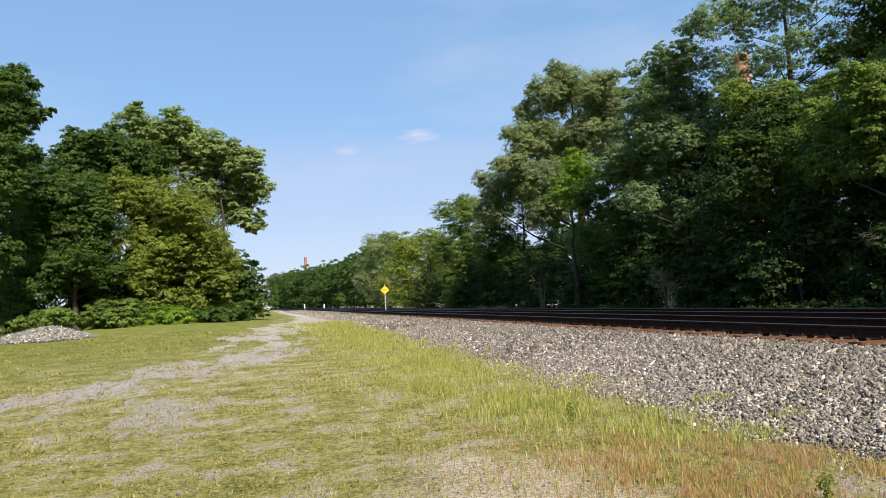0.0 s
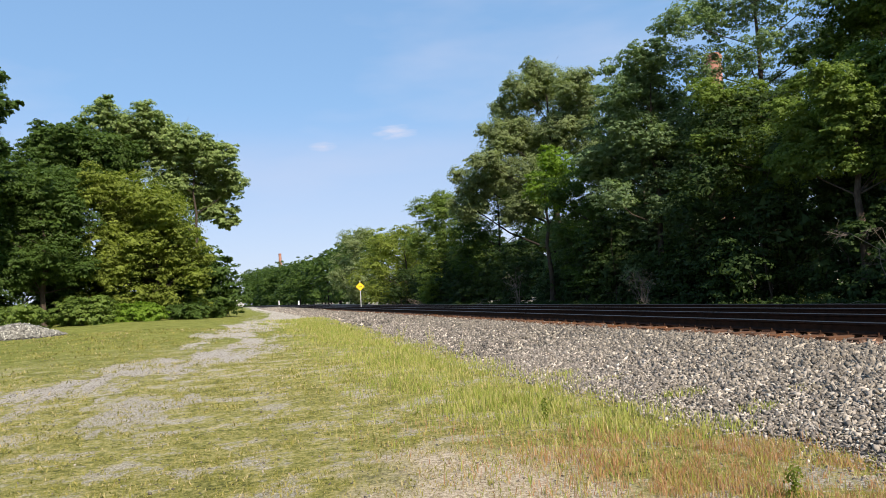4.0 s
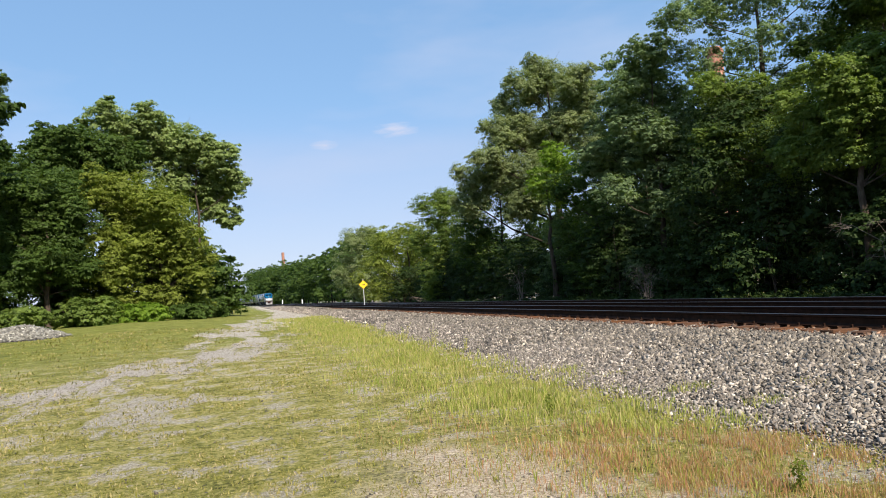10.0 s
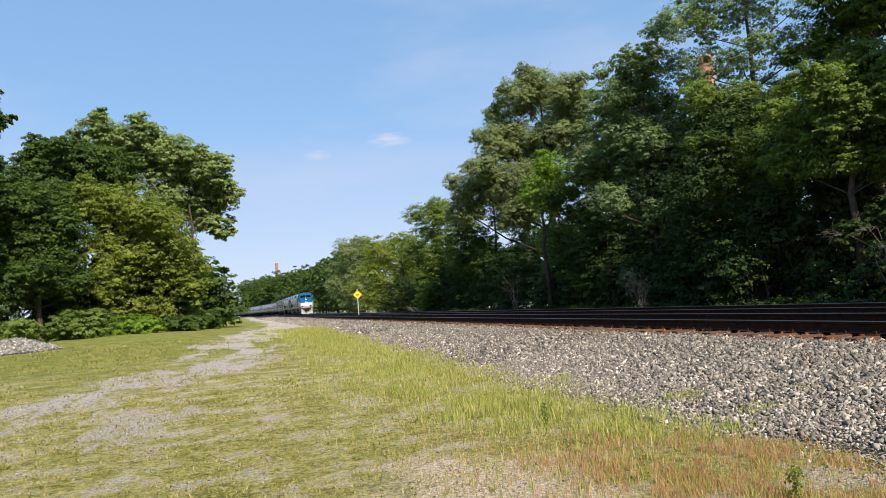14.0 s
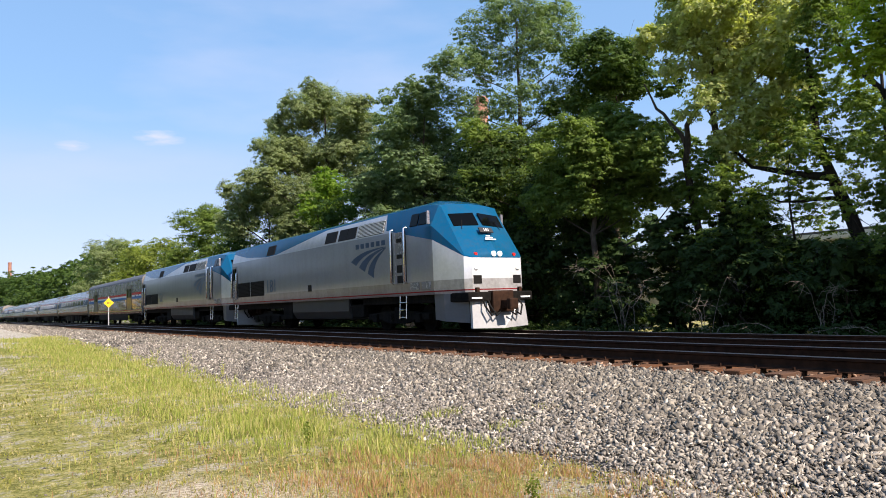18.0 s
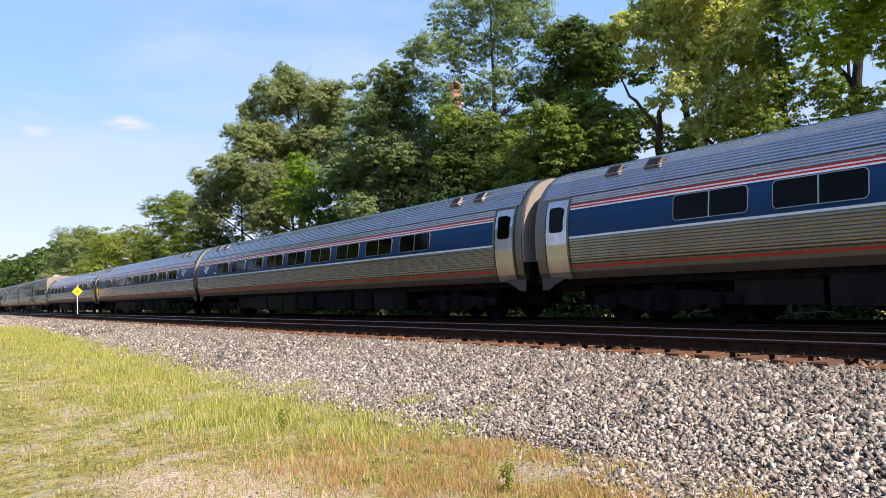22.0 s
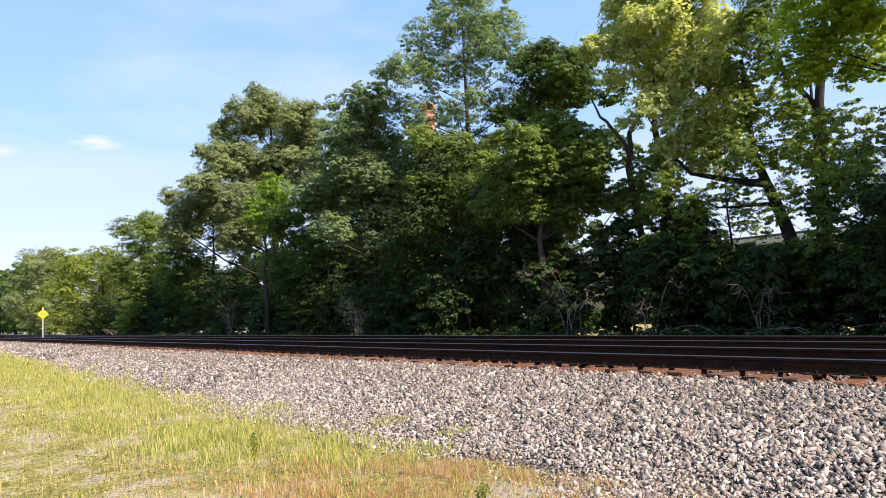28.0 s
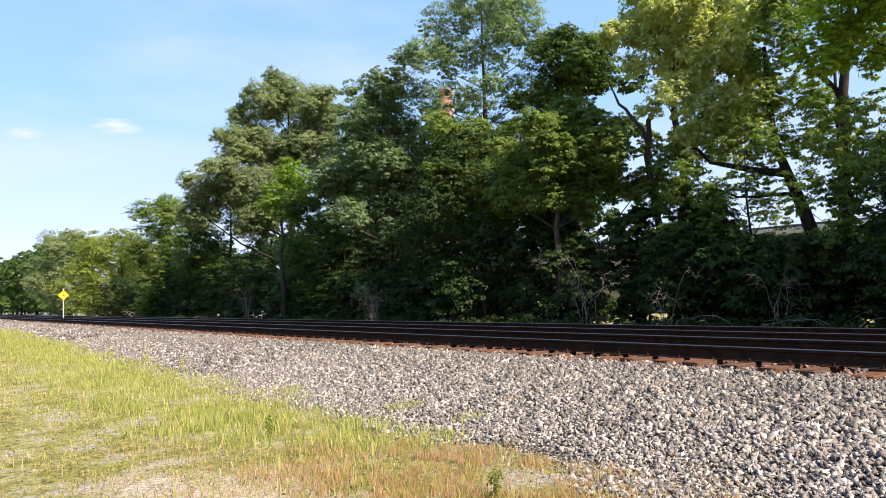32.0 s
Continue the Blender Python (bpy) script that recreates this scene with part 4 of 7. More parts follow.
T("dark shaded tree in the lineside wood", 22.5, 25.5, 0, 9.6, 4.5, 0.04, 24, LEAF_SHADED, leaves=22000, size=0.15, puffs=32)
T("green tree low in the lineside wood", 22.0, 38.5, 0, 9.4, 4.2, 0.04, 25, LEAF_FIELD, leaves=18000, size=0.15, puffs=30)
T("dark shaded tree in the lineside wood", 27.5, 42.0, 0, 12.0, 5.5, 0.04, 26, LEAF_SHADED, leaves=13000, size=0.2)
T("dark shaded tree in the lineside wood", 27.0, 33.0, 0, 11.0, 5.0, 0.04, 27, LEAF_SHADED, leaves=13000, size=0.2)
# the side of the field
T("tall broad-leaved tree with big pale green leaves", -3.0, 62, 0.9, 16.2, 4.8, 0.10, 31, LEAF_PALE, leaves=40000, size=0.25, puffs=46, puff=0.23, core=0.9, lobes=BROAD_BOUGHS)
T("tall broad-leaved tree at the field's edge", -9.4, 60, 1.0, 16.6, 4.8, 0.08, 32, LEAF_FIELD, leaves=34000, size=0.25, puffs=38, puff=0.28, lobes=BACK_BOUGHS, core=1.2)
T("yellow-green lower tree at the field's edge", -5.2, 53, 1.0, 9.8, 4.3, 0.03, 33, LEAF_WARM, leaves=40000, size=0.2, puffs=32, puff=0.33, lobes=YELLOWGREEN_BOUGHS, core=1.4)
T("dark green feathery-leaved tree at the field's edge", -12.0, 51, 1.0, 10.8, 4.8, 0.03, 34, LEAF_FIELD, leaves=40000, size=0.2, puffs=32, puff=0.33, lobes=FEATHER_BOUGHS, core=1.4)
T("tall dark tree at the field's edge", -15.2, 45, 0.9, 17.0, 4.4, 0.06, 35, LEAF_FIELD, leaves=32000, size=0.22, puffs=34, lobes=FARLEFT_BOUGHS, core=1.2)
T("dark green tree deep in the field's edge", -14.5, 60, 1.0, 12.5, 5.5, 0.04, 36, LEAF_FIELD, leaves=18000, size=0.24)
T("small green tree beyond the others by the track", -3.0, 72, 0.9, 6.6, 2.4, 0.05, 37, LEAF_FIELD, leaves=9000, size=0.24, lobes=SMALL_BOUGHS)
for i, (x, y, h, r) in enumerate(((-15.5, 42, 2.2, 2.6), (-12, 44.5, 1.9, 2.4), (-8.8, 46.5, 1.7, 2.2), (-6, 48.5, 2.3, 2.4), (-3.3, 51.5, 1.5, 1.9), (-2.0, 56, 1.5, 1.6), (-2.0, 66, 2.4, 1.8), (-2.4, 82, 2.2, 1.8))):
    shrub("leafy green bush at the foot of the trees", x, y, float(land(x, y)), h * (0.5 + 0.25 * (i % 3)), r * 0.85, 60 + i, LEAF_BRIGHT if i == 3 else LEAF_MID if i in (1, 2, 6) else LEAF_FIELD, 7500, 0.17, "bushes by the field")
UNDER_Y = [2.2, 5.5, 9.4, 12.2, 21.2, 23.4, 27.0] + [31.3 + 4.3 * k for k in range(16)]
for i, y in enumerate(UNDER_Y):
    low = i < 4
    if i == 4:
        for yy, rr in ((13.4, 1.75), (18.5, 2.0)):
            shrub("shade-dark tangled undergrowth beside the track", 21.3, yy, 0.0, 3.7, rr, 180 + int(yy), LEAF_SHADED, 9000, 0.13, "lineside undergrowth")
        shrub("low shade-dark bush inside the wood's edge", 26.6, 21.6, 0.0, 1.3, 1.5, 190, LEAF_SHADED, 3000, 0.13, "lineside undergrowth")
    shrub("shade-dark tangled undergrowth beside the track", 21.5 + 0.6 * math.sin(i * 2.1), y, 0.0, 3.1 if low else 4.2 + 1.2 * math.sin(i * 1.7), 2.4 if low else 2.8, 80 + i,
          LEAF_SHADED, 7000, 0.13, "lineside undergrowth")


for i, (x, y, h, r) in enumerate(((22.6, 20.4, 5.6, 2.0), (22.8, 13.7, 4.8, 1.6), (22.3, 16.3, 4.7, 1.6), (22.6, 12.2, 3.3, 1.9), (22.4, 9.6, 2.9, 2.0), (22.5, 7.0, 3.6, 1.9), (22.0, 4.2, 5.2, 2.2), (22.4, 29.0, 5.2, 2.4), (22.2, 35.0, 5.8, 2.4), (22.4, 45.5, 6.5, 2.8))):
    shrub("tall shrub at the wood's edge" if y > 32 else "tall dark shrub in the shade of the wood", x, y, 0.0, h, r, 230 + i, LEAF_BLUE if y > 32 else LEAF_SHADED, 10000, 0.14, "lineside undergrowth")
for i, (x, y, h) in enumerate(((-17.5, 57, 7.0), (-13.0, 58, 6.5), (-8.5, 57, 6.0), (-4.8, 58, 5.5), (-2.2, 60, 4.6))):
    shrub("tall dark shrub deep in the field's edge", x, y, 0.8, h, 3.2, 250 + i, LEAF_FIELD, 9000, 0.24, "bushes by the field")
T("slender sparse sapling under the taller trees", 21.6, 7.4, 0, 6.8, 2.6, 0.2, 51, LEAF_MID, BARK_DARK, leaves=9000, size=0.12, puffs=26, puff=0.22, core=0.1, trunk=0.09)
T("slender sparse sapling under the taller trees", 22.4, 11.8, 0, 7.2, 2.5, 0.2, 52, LEAF_MID, BARK_DARK, leaves=9000, size=0.12, puffs=28, puff=0.22, core=0.05, trunk=0.08)
T("slender sparse sapling under the taller trees", 22.8, 14.6, 0, 6.8, 2.3, 0.25, 53, LEAF_MID, BARK_DARK, leaves=13000, size=0.12, puffs=28, puff=0.22, core=0.15, trunk=0.08)


def wood(name, label, places, leaf, seed, leaves, size):
    """Trees too far off to tell apart: trunks and crowns in one mesh each."""
    rng = np.random.default_rng(seed)
    root = thing(name, label, "woodland", kind="stuff")
    items, cs, rs = [], [], []
    for x, y, z, h, r in places:
        items.append(([(x, y, z - 0.3), (x + rng.normal() * 0.3, y, z + h * 0.5), (x, y, z + h * 0.85)], [0.22, 0.15, 0.04]))
        for k in range(9):
            u = (k + 0.5) / 9
            q = 2.4 * k + rng.random()
            w = r * (1 - abs(2 * u - 0.85) ** 2.2 * 0.7) * (0.3 + 0.7 * rng.random())
            cs.append((x + w * math.cos(q) * 0.7, y + w * math.sin(q) * 0.7, z + h * (0.05 + 0.87 * u)))
            rs.append(r * (0.36 + 0.2 * rng.random()))
    part("trunks", tubes_mesh("trunks", items, BARK_DARK, 5), None, root)
    v, f = leaf_cloud(rng, cs, rs, leaves, size, 0.85)
    part("crowns", mesh_from("crowns", v, f, leaf), None, root)
    return root


rngw = np.random.default_rng(77)
far_right = [(23.5 + 2.5 * rngw.random() + float(swing(y)), y, 0, 12.5 + 0.019 * (y - 136) + 2.5 * rngw.random(), 5.0 + 0.012 * (y - 136)) for y in np.arange(136, 388, 8.5)]
wood("far_woods", "hazy green tree line running along the track", far_right, LEAF_FIELD, 41, 60000, 0.66)
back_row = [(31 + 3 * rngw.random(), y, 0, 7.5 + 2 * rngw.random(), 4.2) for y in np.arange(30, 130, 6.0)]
wood("back_woods", "shade-dark trees deeper in the lineside wood", back_row, LEAF_SHADED, 42, 30000, 0.5)
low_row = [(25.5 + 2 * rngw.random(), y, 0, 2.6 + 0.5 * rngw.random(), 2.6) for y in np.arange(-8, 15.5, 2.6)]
wood("low_thicket", "low shade-dark thicket inside the wood's edge", low_row, LEAF_SHADED, 46, 14000, 0.2)
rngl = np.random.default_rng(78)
# added low leaves, coloured dark for the shade on the ground beyond the tracks
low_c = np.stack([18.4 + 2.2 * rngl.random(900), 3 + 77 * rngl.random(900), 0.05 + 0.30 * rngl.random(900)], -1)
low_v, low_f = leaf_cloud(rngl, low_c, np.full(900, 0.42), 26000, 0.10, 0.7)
tagged(part("ground_cover", mesh_from("ground_cover", low_v, low_f, LEAF_SHADED), None), "low weeds added along the wood's edge, shade-dark", "weeds", kind="stuff")
# beyond y = 150 they are hidden, added for the train's sides to reflect
far_left = [(-6.0 - 4 * rngw.random() + float(swing(y)) * 0.9, y, 0.9, 11 + 3 * rngw.random(), 5.0) for y in np.arange(78, 340, 9.0)]
wood("field_woods", "green trees continuing behind the field's edge", far_left, LEAF_FIELD, 43, 32000, 0.6)
# out of view: added to throw shade on the foot of the wood ahead
near_row = [(19.8 + 8 * rngw.random(), y, 0, 13 + 5 * rngw.random(), 4.2) for y in np.arange(-46, 2.5, 2.4)]
wood("wood_behind", "unseen lineside wood added to shade the trees ahead", near_row, LEAF_FIELD, 47, 26000, 0.42)
horizon = [(x, 560 + 60 * math.sin(x * 0.02), 0, 16, 14) for x in np.arange(-330, 420, 19)]
wood("distant_woods", "distant hazy woods on the horizon", horizon, LEAF_MID, 44, 14000, 1.5)
# never in view: added so the train's windows and sides mirror dark trees
side = [(-27 - 4 * rngw.random(), y, 0.5, 13 + 3 * rngw.random(), 5.5) for y in np.arange(-30, 44, 7.0)]
wood("side_woods", "unseen trees added across the field to darken the train's reflections", side, LEAF_SHADED, 45, 16000, 0.45)


# dead branches and brush piles along the far side
def cane(rng, a, q, h, lean, r0, twigs):
    """One thin dead stem: it rises, arches over and droops, with fine twigs."""
    d = np.array([math.cos(q), math.sin(q), 0.0])
    path, rad = [], []
    for k in np.linspace(0, 1, 7):
        p = a + d * lean * k ** 1.5 + np.array([0, 0, h * (1.5 * k - 0.75 * k ** 3) / 0.95]) + rng.normal(size=3) * 0.035 * h * min(1, 2 * k)
        path.append(p), rad.append(r0 * (1 - 0.8 * k))
    items = [(path, rad)]
    for j in range(twigs):
        k = 1 + int(rng.random() * 5.5)
        b0 = path[min(k, 6)]
        w = rng.normal(size=3) * np.array([1, 1, 0.6]) + d * 0.5
        w *= h * (0.12 + 0.16 * rng.random()) / (np.linalg.norm(w) + 1e-6)
        m, e = b0 + w * 0.55 + rng.normal(size=3) * 0.03, b0 + w - np.array([0, 0, 0.25 * np.linalg.norm(w)])
        items.append(([b0, m, e], [r0 * 0.42, r0 * 0.3, 0.002]))
        e2 = m + rng.normal(size=3) * 0.5 * np.linalg.norm(w)
        items.append(([m, (m + e2) / 2 + rng.normal(size=3) * 0.015, e2], [r0 * 0.28, r0 * 0.2, 0.002]))
    for path_, _ in items:
        for p in path_:
            p[2] = max(p[2], 0.01)
    return items


def brush(label, x, y, z, n, reach, seed, mat=DEADWOOD):
    rng = np.random.default_rng(seed)
    root = thing("brush_pile", label, "dead branches", pose(x, y, z), "brush beside the track")
    for k in range(n):
        a = np.array([rng.normal() * reach * 0.3, rng.normal() * reach * 0.5, 0.0])
        items = cane(rng, a, rng.random() * 6.28, reach * (0.15 + 0.35 * rng.random()), reach * (0.4 + 0.6 * rng.random()), 0.013 + 0.014 * rng.random() ** 2, 5)
        part("branch", tubes_mesh("branch", items, mat, 4), None, root)


for i, (x, y, n, r) in enumerate(((18.9, 8.6, 12, 1.7), (18.9, 11.6, 9, 1.6), (19.3, 16.5, 7, 1.7), (18.8, 52.0, 12, 1.8), (18.8, 70, 16, 2.2), (18.7, 88, 12, 2.2))):
    brush("tangle of pale dead branches beside the track", x, y, -0.02, n, r, 300 + i)


def snag(label, x, y, h, n, seed):
    """A bare dead shrub: pale stems that fork and droop."""
    rng = np.random.default_rng(seed)
    root = thing("dead_shrub", label, "dead shrub", pose(x, y, -0.02), "bare dead shrubs")
    for k in range(n):
        a = np.array([rng.normal() * 0.15, rng.normal() * 0.15, 0.0])
        items = cane(rng, a, rng.random() * 6.28, h * (0.5 + 0.45 * rng.random()), h * (0.1 + 0.4 * rng.random()), 0.012 + 0.010 * rng.random() ** 2, 8)
        part("stem", tubes_mesh("stem", items, DEADWOOD, 4), None, root)


for i, (x, y, h, n) in enumerate(((19.6, 16.6, 3.6, 6), (19.2, 13.0, 2.4, 4), (18.9, 29.6, 2.6, 13), (19.2, 46.0, 3.4, 7), (19.2, 9.4, 2.2, 4))):
    snag("bare pale dead shrub before the dark wood", x, y, h, n, 700 + i)


# ---- buildings and stacks behind the trees ----
def brick_material():
    m = material("red_brick", rough=0.9, spec=0.2)
    n = Nodes(m)
    br = n.add("ShaderNodeTexBrick", Scale=5.0)
    br.inputs["Color1"].default_value, br.inputs["Color2"].default_value, br.inputs["Mortar"].default_value = (0.30, 0.11, 0.07, 1), (0.38, 0.16, 0.10, 1), (0.45, 0.38, 0.30, 1)
    n.link(n.coords(), br.inputs["Vector"])
    n.color(n.mix(0.35, br.outputs["Color"], n.ramp(n.noise(n.coords(), 0.8, 5), [(0.3, (0.22, 0.08, 0.055)), (0.7, (0.44, 0.24, 0.17))])))
    return m


BRICK = brick_material()
PALE_WALL = material("pale_siding", rough=0.8, base=(0.62, 0.60, 0.54))
_n = Nodes(PALE_WALL)
_n.color(_n.ramp(_n.noise(_n.stretch(_n.coords(), (6, 6, 0.3)), 1.5, 4), [(0.3, (0.50, 0.48, 0.43)), (0.7, (0.70, 0.68, 0.62))]))
ROOFING = material("dark_roofing", rough=0.9, base=(0.10, 0.10, 0.105))


def stack(label, x, y, h, r0, r1, seg=20):
    root = thing("brick_chimney", label, "chimney", pose(x, y, 0), "brick chimneys")
    bm = bmesh.new()
    bmesh.ops.create_cone(bm, cap_ends=True, segments=seg, radius1=r0, radius2=r1, depth=h, matrix=Matrix.Translation((0, 0, h / 2)))
    part("shaft", bm, BRICK, root)
    cap = bmesh.new()
    for z, e in ((h - 1.6, 0.10), (h - 0.5, 0.16)):
        bmesh.ops.create_cone(cap, cap_ends=True, segments=seg, radius1=r1 + e, radius2=r1 + e, depth=0.45, matrix=Matrix.Translation((0, 0, z)))
    part("collar", cap, BRICK, root)
    return root


stack("tall red brick factory chimney far beyond the trees", 37.2, 600, 42.3, 1.6, 1.15)
stack("orange-red brick chimney rising behind the trees", 50.0, 61.5, 25.0, 1.25, 0.8)


def shed(label, x0, x1, y0, y1, h, bays):
    root = thing("shed", label, "building", pose((x0 + x1) / 2, (y0 + y1) / 2, 0))
    w, d = (x1 - x0) / 2, (y1 - y0) / 2
    part("wall", boxed(-w, w, -d, d, -0.3, h, 0.0), PALE_WALL, root, "pale weathered siding")
    part("roof", boxed(-w - 0.35, w + 0.35, -d - 0.35, d + 0.35, h + 0.004, h + 0.32, 0.04), ROOFING, root)
    fas = bmesh.new()
    box(fas, -w - 0.37, -w - 0.32, -d - 0.3, d + 0.3, h - 0.10, h + 0.20)
    part("fascia", fas, WHITE, root)
    for k in range(bays):
        yc = -d + (k + 0.5) * 2 * d / bays
        wn_ = part("window", boxed(-w - 0.03, -w + 0.02, yc - 0.6, yc + 0.6, h * 0.42, h * 0.72, 0.01), WHITE, root)
        part("pane", boxed(-w - 0.045, -w - 0.03, yc - 0.5, yc + 0.5, h * 0.45, h * 0.69), material("shed_glass", 0.1, base=(0.05, 0.06, 0.07)), wn_)


shed("long pale low shed with a dark flat roof behind the trees", 35.0, 47.0, 4.0, 31.0, 4.0, 6)
shed("white building far off beside the line", -3.6, 4.6, 436.0, 444.0, 6.2, 2)


# ---- heap of gravel at the field's edge ----
def heap():
    rng = np.random.default_rng(8)
    root = thing("gravel_heap", "low heap of pale grey gravel on the grass", "gravel heap", pose(-9.9, 36.5, float(land(-9.9, 36.5)) - 0.03))
    n = 4200
    q, u = rng.random(n) * 6.283, np.sqrt(rng.random(n))
    x, y = 2.2 * u * np.cos(q), 1.5 * u * np.sin(q)
    top = 0.60 * np.clip(1 - u ** 1.6, 0, 1) * (1 + 0.15 * wave(x, y, 0.6))
    v, f = stones(rng, x, y, top + 0.02, np.full(n, 0.10))
    tagged(part("gravel", mesh_from("gravel", v, f, PALE_STONE), None, root), kind="stuff")
    xs_, ys_ = np.linspace(-2.3, 2.3, 30), np.linspace(-1.6, 1.6, 22)
    part("core", sheet("core", xs_, ys_, lambda a, b: 0.57 * np.clip(1 - np.hypot(a / 2.25, b / 1.55) ** 1.6, -0.2, 1), BALLAST), None, root)


heap()


# ---- grass ----
def grass_material(name, stops):
    m = material(name, rough=0.6, spec=0.25)
    n = Nodes(m)
    geo = n.add("ShaderNodeNewGeometry")
    col = n.ramp(geo.outputs["Random Per Island"], stops)
    n.color(col)
    tr = n.add("ShaderNodeBsdfTranslucent")
    n.link(col, tr.inputs["Color"])
    ms = n.add("ShaderNodeMixShader", Fac=0.4)
    n.link(n.bsdf.outputs[0], ms.inputs[1])
    n.link(tr.outputs[0], ms.inputs[2])
    n.link(ms.outputs[0], n.out.inputs["Surface"])
    return m


GRASS_TALL = grass_material("tall_grass", [(0.0, (0.21, 0.285, 0.038)), (0.5, (0.385, 0.41, 0.085)), (0.85, (0.50, 0.46, 0.16)), (1.0, (0.62, 0.48, 0.23))])
GRASS_SHORT = grass_material("short_grass", [(0.0, (0.20, 0.205, 0.030)), (0.45, (0.32, 0.295, 0.058)), (0.75, (0.43, 0.36, 0.12)), (1.0, (0.57, 0.46, 0.25))])
GRASS_RED = grass_material("seeding_red_grass", [(0.0, (0.30, 0.34, 0.05)), (0.24, (0.38, 0.35, 0.07)), (0.30, (0.46, 0.23, 0.10)), (0.8, (0.44, 0.27, 0.14)), (1.0, (0.66, 0.52, 0.28))])


def blades(rng, x, y, z, h, w, bend=0.45):
    n = len(x)
    q = rng.random(n) * 6.283
    side = np.stack([np.cos(q), np.sin(q), 0 * q], -1) * (w * (0.6 + 0.8 * rng.random(n)))[:, None] * 0.5
    p = rng.random(n) * 6.283
    tilt = np.stack([np.cos(p), np.sin(p), 0 * p], -1) * (h * bend * rng.random(n))[:, None]
    base = np.stack([x, y, z - 0.01], -1)
    mid = base + tilt * 0.35 + np.stack([0 * h, 0 * h, h * 0.6], -1)
    tip = base + tilt + np.stack([0 * h, 0 * h, h * (0.8 + 0.2 * rng.random(n))], -1)
    v = np.stack([base - side, base + side, mid + side * 0.7, mid - side * 0.7, tip], 1).reshape(-1, 3)
    i = 5 * np.arange(n)[:, None]
    f = np.concatenate([i + np.array([[0, 1, 2]]), i + np.array([[0, 2, 3]]), i + np.array([[3, 2, 4]])])
    return v, f


def grasses():
    rng = np.random.default_rng(21)
    # tall strip along the ballast, running out and browner towards the camera
    n = 95000
    y = 2.4 + 42 * rng.random(n) ** 1.7
    mid = 3.55 + 0.012 * y + 0.25 * wave(y, y * 0.3, 2.0)
    x = mid + rng.normal(size=n) * (0.8 + 0.010 * y)
    keep = (x < 5.15 + 0.3 * wave(x, y, 0.9)) & (rng.random(n) < 0.35 + 0.65 * step(-0.3, 0.5, wave(x, y, 0.55, 3.0)))
    x, y = x[keep], y[keep]
    red = (y < 6.3 - 0.5 * (x - 3.5) + 1.5 * wave(x, y, 1.0)) & (rng.random(len(x)) < 0.8)
    h = (0.05 + 0.13 * rng.random(len(x)) ** 1.6) * (0.55 + 0.45 * step(4, 8, y)) * (1 + 0.25 * wave(x, y, 0.7, 1.0))
    w = 0.005 + 0.00022 * y
    for nm, label, sel, mat, wk in (("tall_grass", "tall yellow-green grass along the foot of the ballast", ~red, GRASS_TALL, 1.0), ("dry_grass", "reddish dry seeding grass near the ballast", red, GRASS_RED, 0.75)):
        v, f = blades(rng, x[sel], y[sel], land(x[sel], y[sel]), h[sel] * (0.75 + 0.6 * step(-0.2, 0.6, wave(x[sel], y[sel], 0.22, 1.5))), w[sel] * wk * 1.4, 0.7)
        tagged(part(nm, mesh_from(nm, v, f, mat), None), label, "grass", kind="stuff")
    # a denser patch of low red-brown seeding grass near the camera
    n = 64000
    x, y = 1.9 + 3.2 * rng.random(n), 2.5 + 4.3 * rng.random(n)
    keep = rng.random(n) < 0.75 * step(1.9, 3.3, x + 0.5 * wave(x, y, 0.5)) * (1 - step(4.2, 5.0, x + 0.3 * wave(x, y, 0.4, 3.0))) * (1 - step(5.2, 6.8, y + 0.6 * wave(x, y, 0.8, 1.0))) * (0.12 + 0.88 * step(-0.1, 0.4, wave(x, y, 0.28, 2.0) + 0.6 * wave(x, y, 0.11, 1.0)))
    x, y = x[keep], y[keep]
    v, f = blades(rng, x, y, land(x, y), 0.04 + 0.08 * rng.random(len(x)), np.full(len(x), 0.0048), 0.8)
    tagged(part("seeding_grass", mesh_from("seeding_grass", v, f, GRASS_RED), None), "low red-brown seeding grass on sandy ground", "grass", kind="stuff")
    # short turf: low tufts of fine leaves, thin on the worn and bare ground
    n = 400000
    r = 2.6 + 34 * rng.random(n) ** 2.1
    near = r < 4.5
    r[near] = 0.3 + 4.2 * np.sqrt(rng.random(near.sum()))   # no denser towards the viewer
    q = radians(-36) + radians(100) * rng.random(n) + radians(7) * rng.normal(size=n)
    m = n // 9                                          # the turf goes on around and behind the camera, thinner
    r[:m], q[:m] = 0.4 + 9 * rng.random(m) ** 0.6, 6.283 * rng.random(m)
    x, y = r * np.sin(q), r * np.cos(q)
    line = track_x(y)
    thin = np.clip(1.2 - np.abs(x - line) / 2.2, 0, 0.985) * step(-0.7, 0.2, wave(x, y, 0.8) + 0.5 * wave(x, y, 0.3, 2.0))
    thin = np.maximum(thin, 0.9 * step(-0.1, 0.5, wave(x, y, 0.33, 5.0) * 0.5 + wave(x, y, 0.13, 2.0) * 0.35 + wave(x, y, 1.5, 4.0) * 0.5))
    thin = np.maximum(thin, 0.75 * step(0.8, 2.2, x) * (1 - step(4.5, 7.5, y)))
    keep = (x < 4.9) & (rng.random(n) > thin)
    x, y, r = x[keep], y[keep], r[keep]
    heart = np.arange(len(x)) // 7 * 7                 # seven leaves to a tuft, spreading from its heart
    size = (0.6 + 1.1 * rng.random(len(x)) ** 2)[heart]
    r = r[heart]
